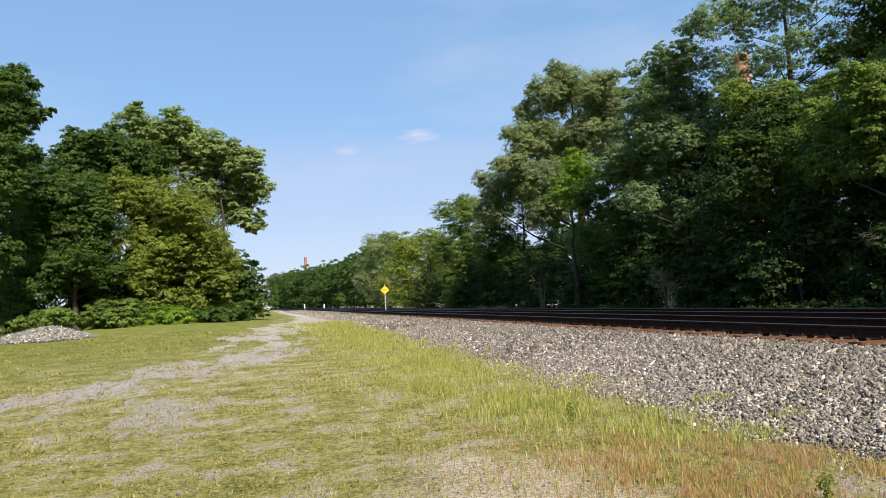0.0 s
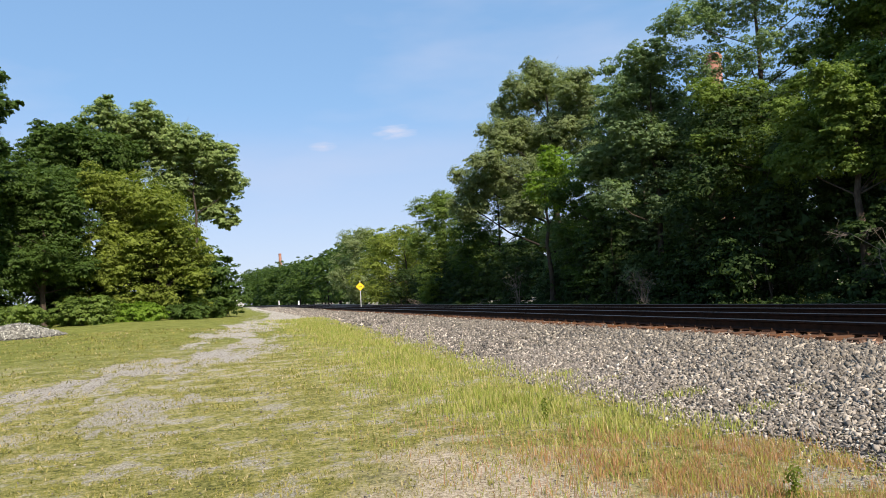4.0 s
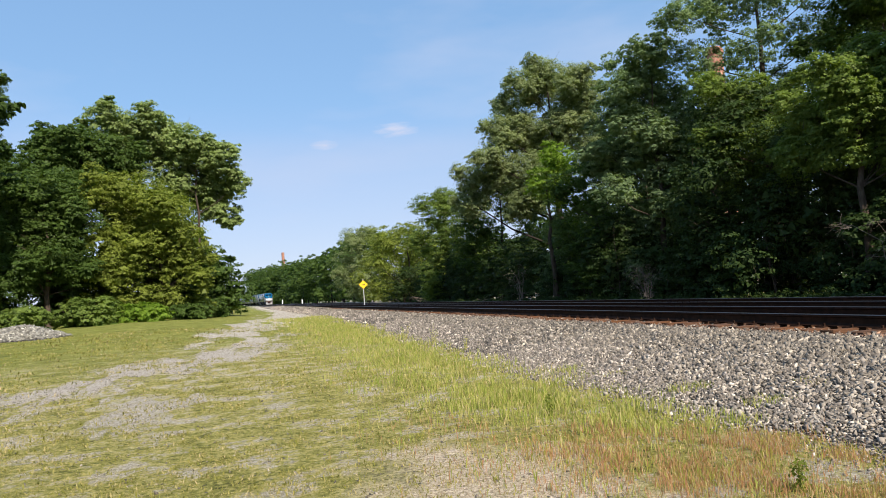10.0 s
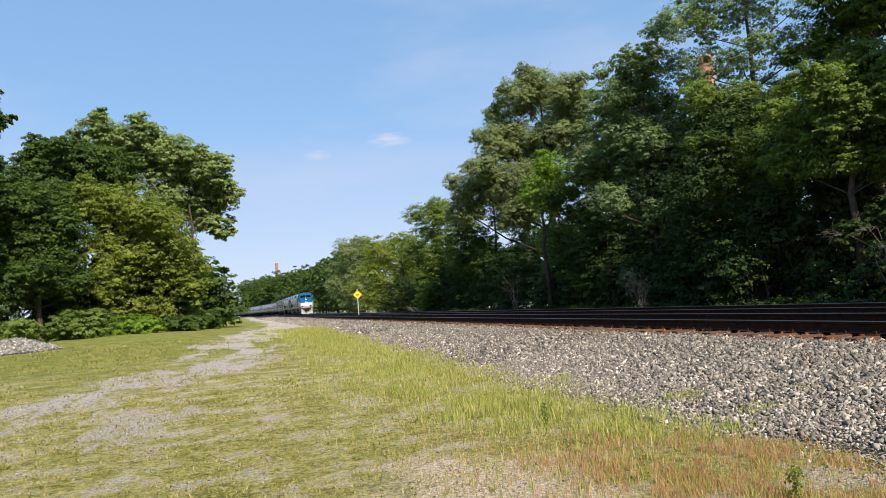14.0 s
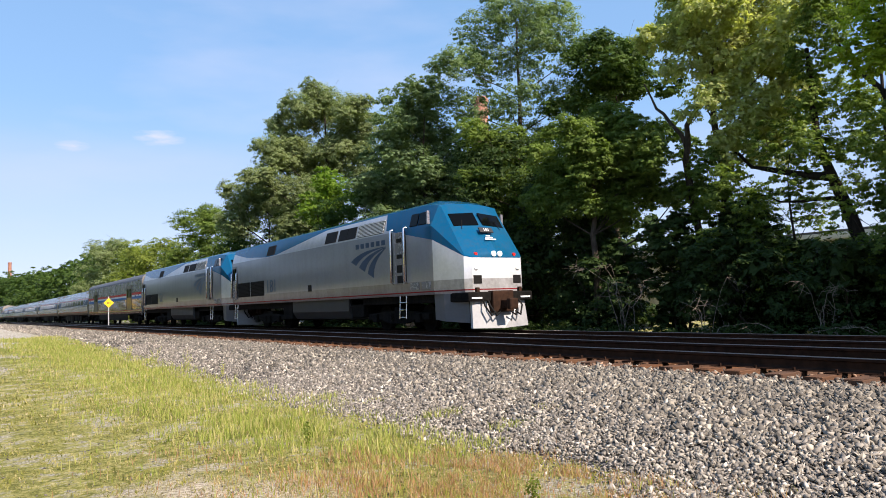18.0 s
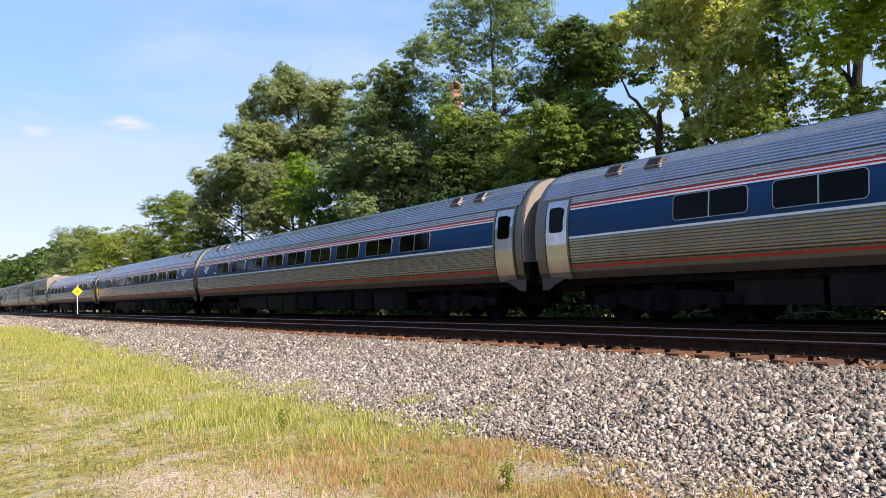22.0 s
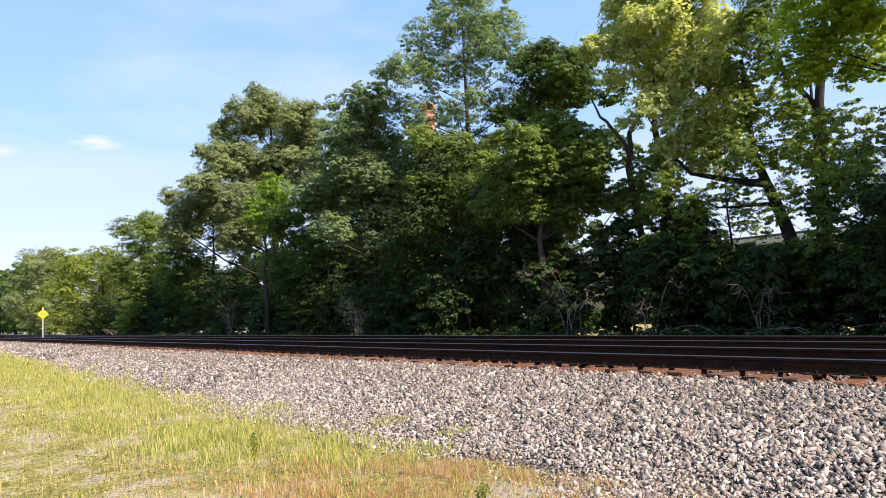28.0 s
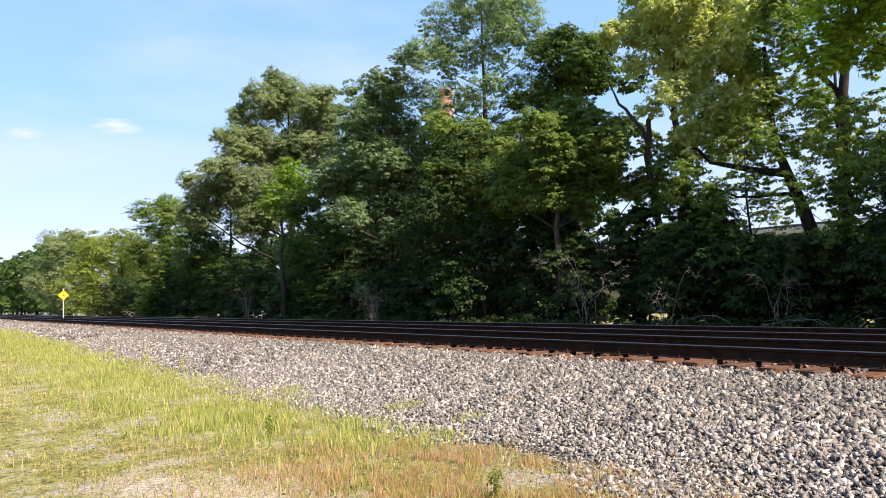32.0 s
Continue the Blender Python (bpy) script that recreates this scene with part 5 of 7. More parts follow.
    x, y = (a[heart] + rng.normal(size=len(x)) * (0.018 + 0.0035 * r) * size for a in (x, y))
    q = rng.random(len(x)) * 6.283
    ln = (0.008 + 0.0011 * r) * (0.5 + 0.8 * rng.random(len(x))) * size
    base = np.stack([x, y, land(x, y) + 0.004], -1)
    d = np.stack([np.cos(q), np.sin(q), 0.5 + 1.0 * rng.random(len(x))], -1) * ln[:, None]
    sd = np.stack([-np.sin(q), np.cos(q), 0.25 * rng.normal(size=len(x))], -1) * ln[:, None] * 0.25
    v = np.stack([base - d * 0.3, base + d * 0.3 + sd, base + d, base + d * 0.3 - sd], 1).reshape(-1, 3)
    tagged(part("turf", mesh_from("turf", v, np.arange(len(v)).reshape(-1, 4), GRASS_SHORT), None), "short patchy turf, green and straw-coloured", "grass", kind="stuff")
    sel = rng.random(len(x)) < 0.03
    x, y, r = x[sel], y[sel], r[sel]
    v, f = blades(rng, x, y, land(x, y), 0.015 + 0.03 * rng.random(len(x)), 0.004 + 0.0005 * r, 1.2)
    tagged(part("grass_blades", mesh_from("grass_blades", v, f, GRASS_TALL), None), "thin scattered grass blades in the turf", "grass", kind="stuff")


grasses()


def weed(label, x, y, h, n, seed, mat, leafy=True):
    rng = np.random.default_rng(seed)
    z = float(np.maximum(land(x, y), bed(x, y) if x > 5 else -9))
    root = thing("weed", label, "weed", pose(x, y, z), "weeds by the ballast")
    if leafy:
        stems, cs = [], []
        for k in range(n):
            q = rng.random() * 6.28
            tip = np.array([math.cos(q) * h * 0.3 * rng.random(), math.sin(q) * h * 0.3 * rng.random(), h * (0.6 + 0.4 * rng.random())])
            stems.append(([(rng.normal() * 0.03, rng.normal() * 0.03, -0.03), tip * 0.55 + rng.normal(size=3) * 0.012, tip], [0.004, 0.003, 0.002]))
            cs += [tip * u for u in np.linspace(0.2, 1.0, 7)]
        part("stem", tubes_mesh("stem", stems, mat, 4), None, root)
        cs = np.array(cs)
        pos = np.repeat(cs, 4, 0) + rng.normal(size=(len(cs) * 4, 3)) * 0.022
        pos[:, 2] = np.maximum(pos[:, 2], 0.02)
        v = kites(rng, pos, rng.normal(size=pos.shape), np.full(len(pos), 0.027), 0.0)
        part("leaves", mesh_from("leaves", v, np.arange(len(v)).reshape(-1, 4), mat), None, root)
    else:
        k = n * 26
        r = 0.34 * rng.random(k) ** 0.8
        q = rng.random(k) * 6.283
        v, f = blades(rng, r * np.cos(q), r * 0.7 * np.sin(q), np.full(k, -0.01), h * (0.4 + 0.6 * rng.random(k)), np.full(k, 0.009), 1.1)
        part("leaves", mesh_from("leaves", v, f, mat), None, root)


for i, (x, y, h, n) in enumerate(((5.15, 10.6, 0.17, 5), (5.4, 7.6, 0.15, 6), (5.5, 9.5, 0.10, 3), (5.45, 6.35, 0.13, 5), (4.75, 6.0, 0.16, 4), (6.3, 6.5, 0.09, 2))):
    weed("sparse tuft of green grass among the stones", x, y, h, n, 500 + i, GRASS_TALL, False)
for i, (x, y, h, n) in enumerate(((3.35, 7.5, 0.30, 4), (3.55, 3.95, 0.27, 4), (4.9, 18.0, 0.55, 4), (4.7, 20.5, 0.6, 4), (5.0, 15.6, 0.4, 3), (4.75, 24.0, 0.6, 5))):
    weed("upright leafy green weed in the grass", x, y, h, n, 520 + i, LEAF_WARM if i < 2 else GRASS_TALL)


# ---- the train ----
def joint(t):
    """Where the joint between baggage car and first coach lies: the train slows a little as it passes."""
    return 22.45 - 30.95 * (t - 20) + 0.035 * (t - 20) ** 2


def painted(name, base, rough=0.35, metal=0.0, dirt=0.25, coat=0.0):
    """Paint or metal with faint streaks of road dirt."""
    m = material(name, rough=rough, metal=metal, base=base)
    n = Nodes(m)
    c = n.coords()
    f = n.math("ADD", n.math("MULTIPLY", n.noise(n.stretch(c, (1, 1.6, 0.35)), 1.5, 5), 0.6), n.math("MULTIPLY", n.noise(c, 11.0, 4), 0.4))
    n.color(n.mix(n.math("MULTIPLY", n.ramp(f, [(0.42, (0, 0, 0)), (0.72, (1, 1, 1))]), dirt), base, tuple(0.45 * b + 0.03 * k for b, k in zip(base, (1.2, 1.0, 0.8)))))
    n.link(n.math("ADD", n.math("MULTIPLY", f, 0.3), rough - 0.12), n.bsdf.inputs["Roughness"])
    n.bsdf.inputs["Coat Weight"].default_value = coat
    return m


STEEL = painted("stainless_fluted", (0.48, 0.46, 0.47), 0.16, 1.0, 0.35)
# darker copy of STEEL: the sides' dim reflections are put into its base colour
STEEL_SIDE = painted("stainless_shaded_grimy", (0.25, 0.22, 0.165), 0.19, 1.0, 0.5)
BOX_GREY = painted("dull_equipment_grey", (0.13, 0.125, 0.11), 0.6, 0.0, 0.5)
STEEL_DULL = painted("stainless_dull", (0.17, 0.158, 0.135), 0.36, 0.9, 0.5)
SILVER = painted("silver_grey_paint", (0.29, 0.28, 0.305), 0.24, 0.45, 0.25)
ROOF_GREY = painted("roof_grey", (0.115, 0.12, 0.135), 0.6, 0.1, 0.4)
CREAM_END = painted("weathered_end_sheet", (0.24, 0.21, 0.175), 0.6, 0.1, 0.6)
RED = painted("stripe_red", (0.58, 0.022, 0.018), 0.4)
GRIMY_SHEET = painted("grimy_sheet", (0.075, 0.065, 0.052), 0.6, 0.3, 0.6)
STRIPE_WHITE = painted("stripe_white", (0.78, 0.78, 0.77), 0.4)
STRIPE_BLUE = painted("stripe_blue", (0.006, 0.150, 0.44), 0.4)
NAVY = painted("band_navy_blue", (0.006, 0.046, 0.125), 0.32, 0.0, 0.2)
LOGO_BLUE = painted("emblem_blue", (0.010, 0.040, 0.088), 0.45)
UNDER = painted("underframe_black", (0.005, 0.0047, 0.0045), 0.75, 0.0, 0.5)
PILOT_GREY = painted("pilot_grey", (0.105, 0.112, 0.125), 0.4, 0.1, 0.4)
TANK = painted("dirty_tank_grey", (0.040, 0.040, 0.041), 0.5, 0.2, 0.6)
SKIRT = painted("dark_skirt", (0.011, 0.010, 0.0085), 0.6, 0.0, 0.5)
RUBBER = painted("black_rubber", (0.012, 0.012, 0.012), 0.8)
GLASS = material("dark_window_glass", rough=0.06, base=(0.002, 0.0024, 0.0026), spec=0.10)
GRILLE = material("black_grille", rough=0.7, base=(0.007, 0.006, 0.0055), spec=0.2)
CHROME = material("bright_metal", rough=0.25, metal=1.0, base=(0.75, 0.75, 0.76))
FRAME = painted("window_frame_metal", (0.34, 0.33, 0.32), 0.35, 0.9, 0.5)
LAMP = material("headlight_lens", rough=0.2, base=(0.8, 0.8, 0.75))
Nodes(LAMP).bsdf.inputs["Emission Color"].default_value = (1, 0.95, 0.85, 1)
Nodes(LAMP).bsdf.inputs["Emission Strength"].default_value = 0.35


NAVY.node_tree.nodes["Principled BSDF"].inputs["Specular IOR Level"].default_value = 0.12
for _m in (RED, STRIPE_BLUE, STRIPE_WHITE):
    _m.node_tree.nodes["Principled BSDF"].inputs["Specular IOR Level"].default_value = 0.2
for _m in (UNDER, SKIRT, RUBBER):
    _m.node_tree.nodes["Principled BSDF"].inputs["Specular IOR Level"].default_value = 0.06


def loco_paint():
    """Silver-grey sides; blue cab, roof edge and rear wedge, parted along a rising line."""
    m = material("locomotive_livery", rough=0.3, metal=0.3, spec=0.25)
    n = Nodes(m)
    c = n.coords()
    sep = n.add("ShaderNodeSeparateXYZ")
    n.link(c, sep.inputs[0])
    y, z = sep.outputs[1], sep.outputs[2]
    line = [(0.0, 2.30), (0.76, 2.30), (0.95, 2.37), (2.05, 2.96), (4.9, 3.56), (4.95, 4.14), (9.7, 4.10), (14.6, 3.47), (15.9, 3.45), (18.5, 3.62), (20.6, 3.95)]
    edge = n.ramp(n.math("DIVIDE", y, 21.0), [(a / 21.0, (b / 5, b / 5, b / 5)) for a, b in line])
    blue = n.math("GREATER_THAN", n.math("DIVIDE", z, 5.0), edge)
    upper = n.math("GREATER_THAN", z, 3.44)
    f = n.math("ADD", n.math("MULTIPLY", n.noise(n.stretch(c, (1, 2.0, 0.3)), 1.2, 5), 0.6), n.math("MULTIPLY", n.noise(c, 9.0, 4), 0.4))
    grey = n.mix(upper, (0.30, 0.30, 0.315), (0.52, 0.525, 0.55))
    nose = n.math("LESS_THAN", y, 2.06)
    grey = n.mix(nose, grey, (0.74, 0.74, 0.74))
    low = n.math("LESS_THAN", z, 1.66)
    grey = n.mix(n.math("MULTIPLY", low, n.math("ADD", n.math("MULTIPLY", f, 0.9), 0.1)), grey, (0.15, 0.135, 0.12))
    col = n.mix(blue, grey, (0.002, 0.098, 0.205))
    red = n.math("MULTIPLY", n.math("LESS_THAN", z, 1.338), n.math("GREATER_THAN", z, 1.298))
    col = n.mix(red, col, (0.24, 0.018, 0.024))
    n.color(n.mix(n.math("MULTIPLY", n.ramp(f, [(0.45, (0, 0, 0)), (0.75, (1, 1, 1))]), 0.25), col, (0.10, 0.09, 0.08)))
    n.link(n.math("ADD", n.math("MULTIPLY", f, 0.2), 0.10), n.bsdf.inputs["Roughness"])
    return m


LIVERY = loco_paint()


def loft(rings, caps=(True, True)):
    """Skin through closed rings of equal length."""
    bm = bmesh.new()
    vs = [[bm.verts.new(p) for p in r] for r in rings]
    k = len(vs[0])
    for a, b in zip(vs, vs[1:]):
        for i in range(k):
            bm.faces.new((a[i], a[(i + 1) % k], b[(i + 1) % k], b[i]))
    if caps[0]:
        bm.faces.new(vs[0][::-1])
    if caps[1]:
        bm.faces.new(vs[-1])
    bmesh.ops.recalc_face_normals(bm, faces=bm.faces)
    return bm


def both(half):
    """A whole cross-section from its half (x >= 0, bottom to top)."""
    return [(-x, z) for x, z in half] + [(x, z) for x, z in half[::-1]]


def extrude(section, y0, y1):
    return loft([[(x, y, z) for x, z in section] for y in (y0, y1)])


def wall_x(half, z):
    """Half-width of a cross-section at a height."""
    for (x0, z0), (x1, z1) in zip(half, half[1:]):
        if z0 <= z <= z1:
            return x0 + (x1 - x0) * (z - z0) / max(1e-6, z1 - z0)
    return half[-1][0]


def between(half, z0, z1, out, ribs=0, depth=0.018):
    """The stretch of a cross-section from z0 to z1, moved outwards, with half-round ribs if wanted."""
    zs = [z0] + [z for _, z in half if z0 < z < z1] + [z1]
    if ribs:
        zs = list(np.linspace(z0, z1, ribs * 4 + 1))
    res = []
    for i, z in enumerate(zs):
        d = out + (depth * (0.0, 0.9, 1.0, 0.9)[i % 4] if ribs else 0.0)
        res.append((wall_x(half, z) + d, z))
    return res


def strip(name, half, y0, y1, z0, z1, out, mat, parent, ribs=0, label="", sides=(-1, 1), depth=0.018):
    line = between(half, z0, z1, out, ribs, depth)
    for s in sides:
        bm = bmesh.new()
        a = [bm.verts.new((s * x, y0, z)) for x, z in line]
        b = [bm.verts.new((s * x, y1, z)) for x, z in line]
        for i in range(len(a) - 1):
            bm.faces.new((a[i], a[i + 1], b[i + 1], b[i])[:: s])
        part(name, bm, mat, parent, label)


def panel_mesh(w, h, t=0.03, r=0.08, seg=4):
    """A rounded slab in the y-z plane, its back at x = 0, facing -x."""
    pts = []
    for cy, cz, a0 in ((w / 2 - r, h / 2 - r, 0), (-w / 2 + r, h / 2 - r, 90), (-w / 2 + r, -h / 2 + r, 180), (w / 2 - r, -h / 2 + r, 270)):
        for k in range(seg + 1):
            q = radians(a0 + 90 * k / seg)
            pts.append((cy + r * math.cos(q), cz + r * math.sin(q)))
    return loft([[(0, y, z) for y, z in pts], [(-t, y, z) for y, z in pts]])


def frame_mesh(w, h, bar, t=0.035, r=0.08, divider=True):
    """A rounded window frame in the y-z plane with a bar down its middle."""
    bm = bmesh.new()

    def ring(w_, h_, r_, x):
        out = []
        for cy, cz, a0 in ((w_ / 2 - r_, h_ / 2 - r_, 0), (-w_ / 2 + r_, h_ / 2 - r_, 90), (-w_ / 2 + r_, -h_ / 2 + r_, 180), (w_ / 2 - r_, -h_ / 2 + r_, 270)):
            for k in range(4):
                q = radians(a0 + 30 * k)
                out.append(bm.verts.new((x, cy + r_ * math.cos(q), cz + r_ * math.sin(q))))
        return out

    a, b = ring(w + bar * 2, h + bar * 2, r + bar, 0), ring(w + bar * 2, h + bar * 2, r + bar, -t)
    c, d = ring(w, h, r, -t), ring(w, h, r, 0)
    k = len(a)
    for p, q in ((a, b), (b, c), (c, d)):
        for i in range(k):
            bm.faces.new((p[i], p[(i + 1) % k], q[(i + 1) % k], q[i]))
    if divider:
        box(bm, -t * 0.8, 0, -0.015, 0.015, -h / 2, h / 2)
    bmesh.ops.recalc_face_normals(bm, faces=bm.faces)
    return bm


MESHES = {}


def shared(key, make, mat):
    if key not in MESHES:
        me = bpy.data.meshes.new(key[0])
        bm = make()
        bm.to_mesh(me)
        bm.free()
        me.materials.append(mat)
        MESHES[key] = me
    return MESHES[key]


def window(root, half, y, z, w, h, mat=None, divider=True, sides=(-1, 1), tilt=True):
    """A framed window with dark glass, on each side, lying on the slope of the wall."""
    x = wall_x(half, z)
    lean = math.degrees(math.atan2(wall_x(half, z + h / 2) - wall_x(half, z - h / 2), h)) if tilt else 0.0
    for s in sides:
        fr = part("window", shared(("window", w, h, divider), lambda: frame_mesh(w, h, 0.014, 0.025, divider=divider), mat or FRAME), None, root)
        fr.matrix_local = pose(s * (x + 0.004), y, z, 0, -lean if s < 0 else lean, 0) if s < 0 else pose(s * (x + 0.004), y, z, 0, 0, 180) @ pose(0, 0, 0, 0, -lean, 0)
        pane = part("pane", shared(("pane", w, h), lambda: panel_mesh(w, h, 0.012, 0.075), GLASS), None, fr)


def emblem(root, half, y, z, size, mat, sides=(-1, 1)):
    """A plain emblem of three curved blades under a row of short bars."""
    def curve(f, u):
        # edges of the blades run from the tail line to one tip, the upper ones bowed more
        tail, ctrl, tip = (0.5 - 0.66 * f, 0.06 - 0.27 * f), (0.20 - 0.33 * f, 0.22 - 0.20 * f), (-0.5, 0.19 + 0.02 * (1 - f))
        return tuple((1 - u) ** 2 * a + 2 * u * (1 - u) * b + u * u * c for a, b, c in zip(tail, ctrl, tip))

    for s in sides:
        bm = bmesh.new()
        for f0, f1 in ((0.0, 0.24), (0.36, 0.62), (0.74, 1.0)):
            for i in range(8):
                quad = [curve(f, u) for f, u in ((f0, i / 8), (f0, (i + 1) / 8), (f1, (i + 1) / 8), (f1, i / 8))]
                vs = [bm.verts.new((s * (wall_x(half, z + q * size) + 0.007), y + p * size, z + q * size)) for p, q in quad]
                bm.faces.new(vs[:: s])
        for k in range(6):
            yy = -0.48 + k * 0.145
            zz = 0.235
            box(bm, s * (wall_x(half, z + zz * size) + 0.003), s * (wall_x(half, z + zz * size) + 0.006), y + yy * size, y + (yy + 0.10) * size, z + zz * size, z + (zz + 0.07) * size)
        part("emblem", bm, mat, root, "three curved blades under a row of bars")


def words(root, text, x, y, z, size, mat, name="lettering", side=-1):
    """Letters on the near side, facing -x."""
    cu = bpy.data.curves.new("text", "FONT")
    cu.body, cu.size, cu.extrude, cu.align_x = text, size, 0.003, "CENTER"
    ob = bpy.data.objects.new("text", cu)
    scene.collection.objects.link(ob)
    bpy.context.view_layer.update()
    me = bpy.data.meshes.new_from_object(ob.evaluated_get(bpy.context.evaluated_depsgraph_get()))
    bpy.data.objects.remove(ob)
    me.materials.clear()
    me.materials.append(mat)
    o = part(name, me, None, root)
    o.matrix_local = Matrix.Translation((x, y, z)) @ Euler((radians(90), 0, radians(-90))).to_matrix().to_4x4()
    return o


def bars(root, y, z, n, size, mat, half, name="lettering"):
    bm = bmesh.new()
    x = wall_x(half, z)
    for k in range(n):
        box(bm, -x - 0.008, -x - 0.003, y + k * size * 0.8, y + k * size * 0.8 + size * 0.5, z, z + size)
    return part(name, bm, mat, root)


def cylinder(bm, c, r, depth, axis="X", seg=16):
    m = Matrix.Translation(c) @ (Matrix.Rotation(radians(90), 4, "Y") if axis == "X" else Matrix.Rotation(radians(90), 4, "X") if axis == "Y" else Matrix())
    bmesh.ops.create_cone(bm, cap_ends=True, segments=seg, radius1=r, radius2=r, depth=depth, matrix=m)
    return bm


def truck(root, y, wheelbase=2.6, frame_mat=None):
    """A two-axle truck: side frames, bolster, springs, axle boxes and wheels."""
    fr = bmesh.new()
    for s in (-1, 1):
        a = wheelbase / 2
        side = [(-a - 0.55, 0.62), (-a - 0.55, 0.42), (-a + 0.3, 0.42), (-0.55, 0.28), (0.55, 0.28), (a - 0.3, 0.42), (a + 0.55, 0.42), (a + 0.55, 0.62), (0.6, 0.72), (-0.6, 0.72)]
        fr2 = loft([[(s * 1.08, y + p, z) for p, z in side], [(s * 1.24, y + p, z) for p, z in side]])
        tmp = bpy.data.meshes.new("tmp")
        fr2.to_mesh(tmp)
        fr2.free()
        fr.from_mesh(tmp)
        bpy.data.meshes.remove(tmp)
    box(fr, -1.15, 1.15, y - 0.3, y + 0.3, 0.5, 0.85, 0.03)
    tr = part("truck_frame", fr, frame_mat or UNDER, root, "dark side frames of a two-axle truck")
    for dy in (-wheelbase / 2, wheelbase / 2):
        w = bmesh.new()
        for s in (-1, 1):
            cylinder(w, (s * 0.75, y + dy, 0.46), 0.46, 0.13, "X", 24)
            cylinder(w, (s * 0.68, y + dy, 0.46), 0.48, 0.03, "X", 24)
        cylinder(w, (0, y + dy, 0.46), 0.08, 1.4, "X", 10)
        part("wheelset", w, UNDER, tr)
        for s in (-1, 1):
            part("axle_box", boxed(s * 1.24 - 0.09, s * 1.24 + 0.09, y + dy - 0.16, y + dy + 0.16, 0.32, 0.62, 0.03), UNDER, tr)
    for s in (-1, 1):
        for dy in (-0.28, 0.28):
            sp = bmesh.new()
            cylinder(sp, (s * 1.22, y + dy, 0.48), 0.07, 0.30, "Z", 10)
            for k in range(5):
                cylinder(sp, (s * 1.22, y + dy, 0.36 + 0.06 * k), 0.10, 0.035, "Z", 12)
            part("spring", sp, UNDER, tr)
    return tr


def boxes_under(root, items):
    for k, (y0, y1, z0, z1, x, mat) in enumerate(items):
        part("equipment_box", boxed(-x, x, y0, y1, z0, z1, 0.03), mat, root)


# --- locomotives ---
L_HALF = [(1.46, 1.22), (1.52, 1.36), (1.52, 3.42), (1.30, 4.16), (0.85, 4.31), (0.0, 4.37)]


def locomotive(number):
    root = thing("locomotive", "silver-grey and blue diesel passenger locomotive numbered " + number, "locomotive", group="locomotives at the head of the train")

    def ring(y):
        # the nose: a flat front, a raked slope above it, and sides that draw in from the cab
        k, u = np.clip((y - 0.93) / 1.15, 0, 1), np.clip((y - 0.93) / 1.12, 0, 1)
        wb = 1.18 + 0.34 * k
        sx, sz = 1.17 + 0.35 * k, 2.38 + 1.04 * k
        kx, kz = (1.15 - 0.03 * u, 2.42 + 1.62 * u) if y < 2.06 else (1.30 - 0.12 * (y < 2.3), 4.16 - 0.06 * (y < 2.3))
        top = kz + 0.10 + 0.10 * (y > 2.3)
        bow = 0.16 * (1 - u)
        return [(x, y - bow * (1 - min(1.0, abs(x) / 1.1)), z) for x, z in both([(wb * 0.97, 1.22), (wb, 1.36), (sx, sz), (kx, kz), (kx * 0.6, top - 0.03), (0.0, top)])]

    front = [(x, 0.75, z) for x, z in both([(0.97, 1.22), (1.0, 1.36), (0.99, 2.28), (0.97, 2.31), (0.6, 2.31), (0.0, 2.30)])]
    rings = [front] + [ring(y) for y in (0.93, 1.2, 1.5, 1.8, 2.05, 2.10, 2.6, 20.55)]
    hull = smooth(part("body", loft(rings), LIVERY, root, "silver-grey body with a blue cab and roof edge"), 22)
    # roof hatches and fans
    for y0, y1, w, h in ((3.4, 4.6, 0.45, 0.03), (5.2, 9.6, 0.62, 0.02), (10.2, 14.0, 0.55, 0.03), (14.8, 19.8, 0.62, 0.02)):
        part("roof_hatch", boxed(-w, w, y0, y1, 4.28, 4.36 + h, 0.03), ROOF_GREY, root)
    # windshields on the slope
    slope = math.degrees(math.atan2(1.62, 1.12))
    for s in (-1, 1):
        ws = part("windshield", shared(("windshield",), lambda: boxed(-0.47, 0.47, -0.26, 0.26, -0.012, 0.022, 0.01), GLASS), None, root, "dark raked windshield pane")
        ws.matrix_local = pose(s * 0.55, 1.665, 3.60, slope, 0, 0) @ pose(0, 0, 0, 0, s * 7.0, 0)
        wp = part("wiper", boxed(-0.008, 0.008, -0.30, 0.06, 0.03, 0.045), RUBBER, root)
        wp.matrix_local = pose(s * 0.66, 1.60, 3.50, slope, 0, s * 38)
        hl = bmesh.new()
        cylinder(hl, (s * 0.125, 0.80, 2.43), 0.085, 0.16, "Y", 20)
        part("headlight", hl, LAMP, root)
        mk = bmesh.new()
        cylinder(mk, (s * 0.78, 0.86, 2.42), 0.055, 0.12, "Y", 14)
        part("marker_lamp", mk, RED, root)
        dl = bmesh.new()
        cylinder(dl, (s * 0.84, 0.745, 2.02), 0.08, 0.08, "Y", 18)
        part("ditch_light", dl, LAMP, root)
        part("receptacle", boxed(s * 0.80 - 0.16, s * 0.80 + 0.16, 0.735, 0.80, 1.50, 1.76, 0.01), GRILLE, root)
        part("cable_socket", boxed(s * 0.86 - 0.06, s * 0.86 + 0.06, 0.66, 0.80, 1.18, 1.38, 0.02), RUST, root)
        st = bmesh.new()
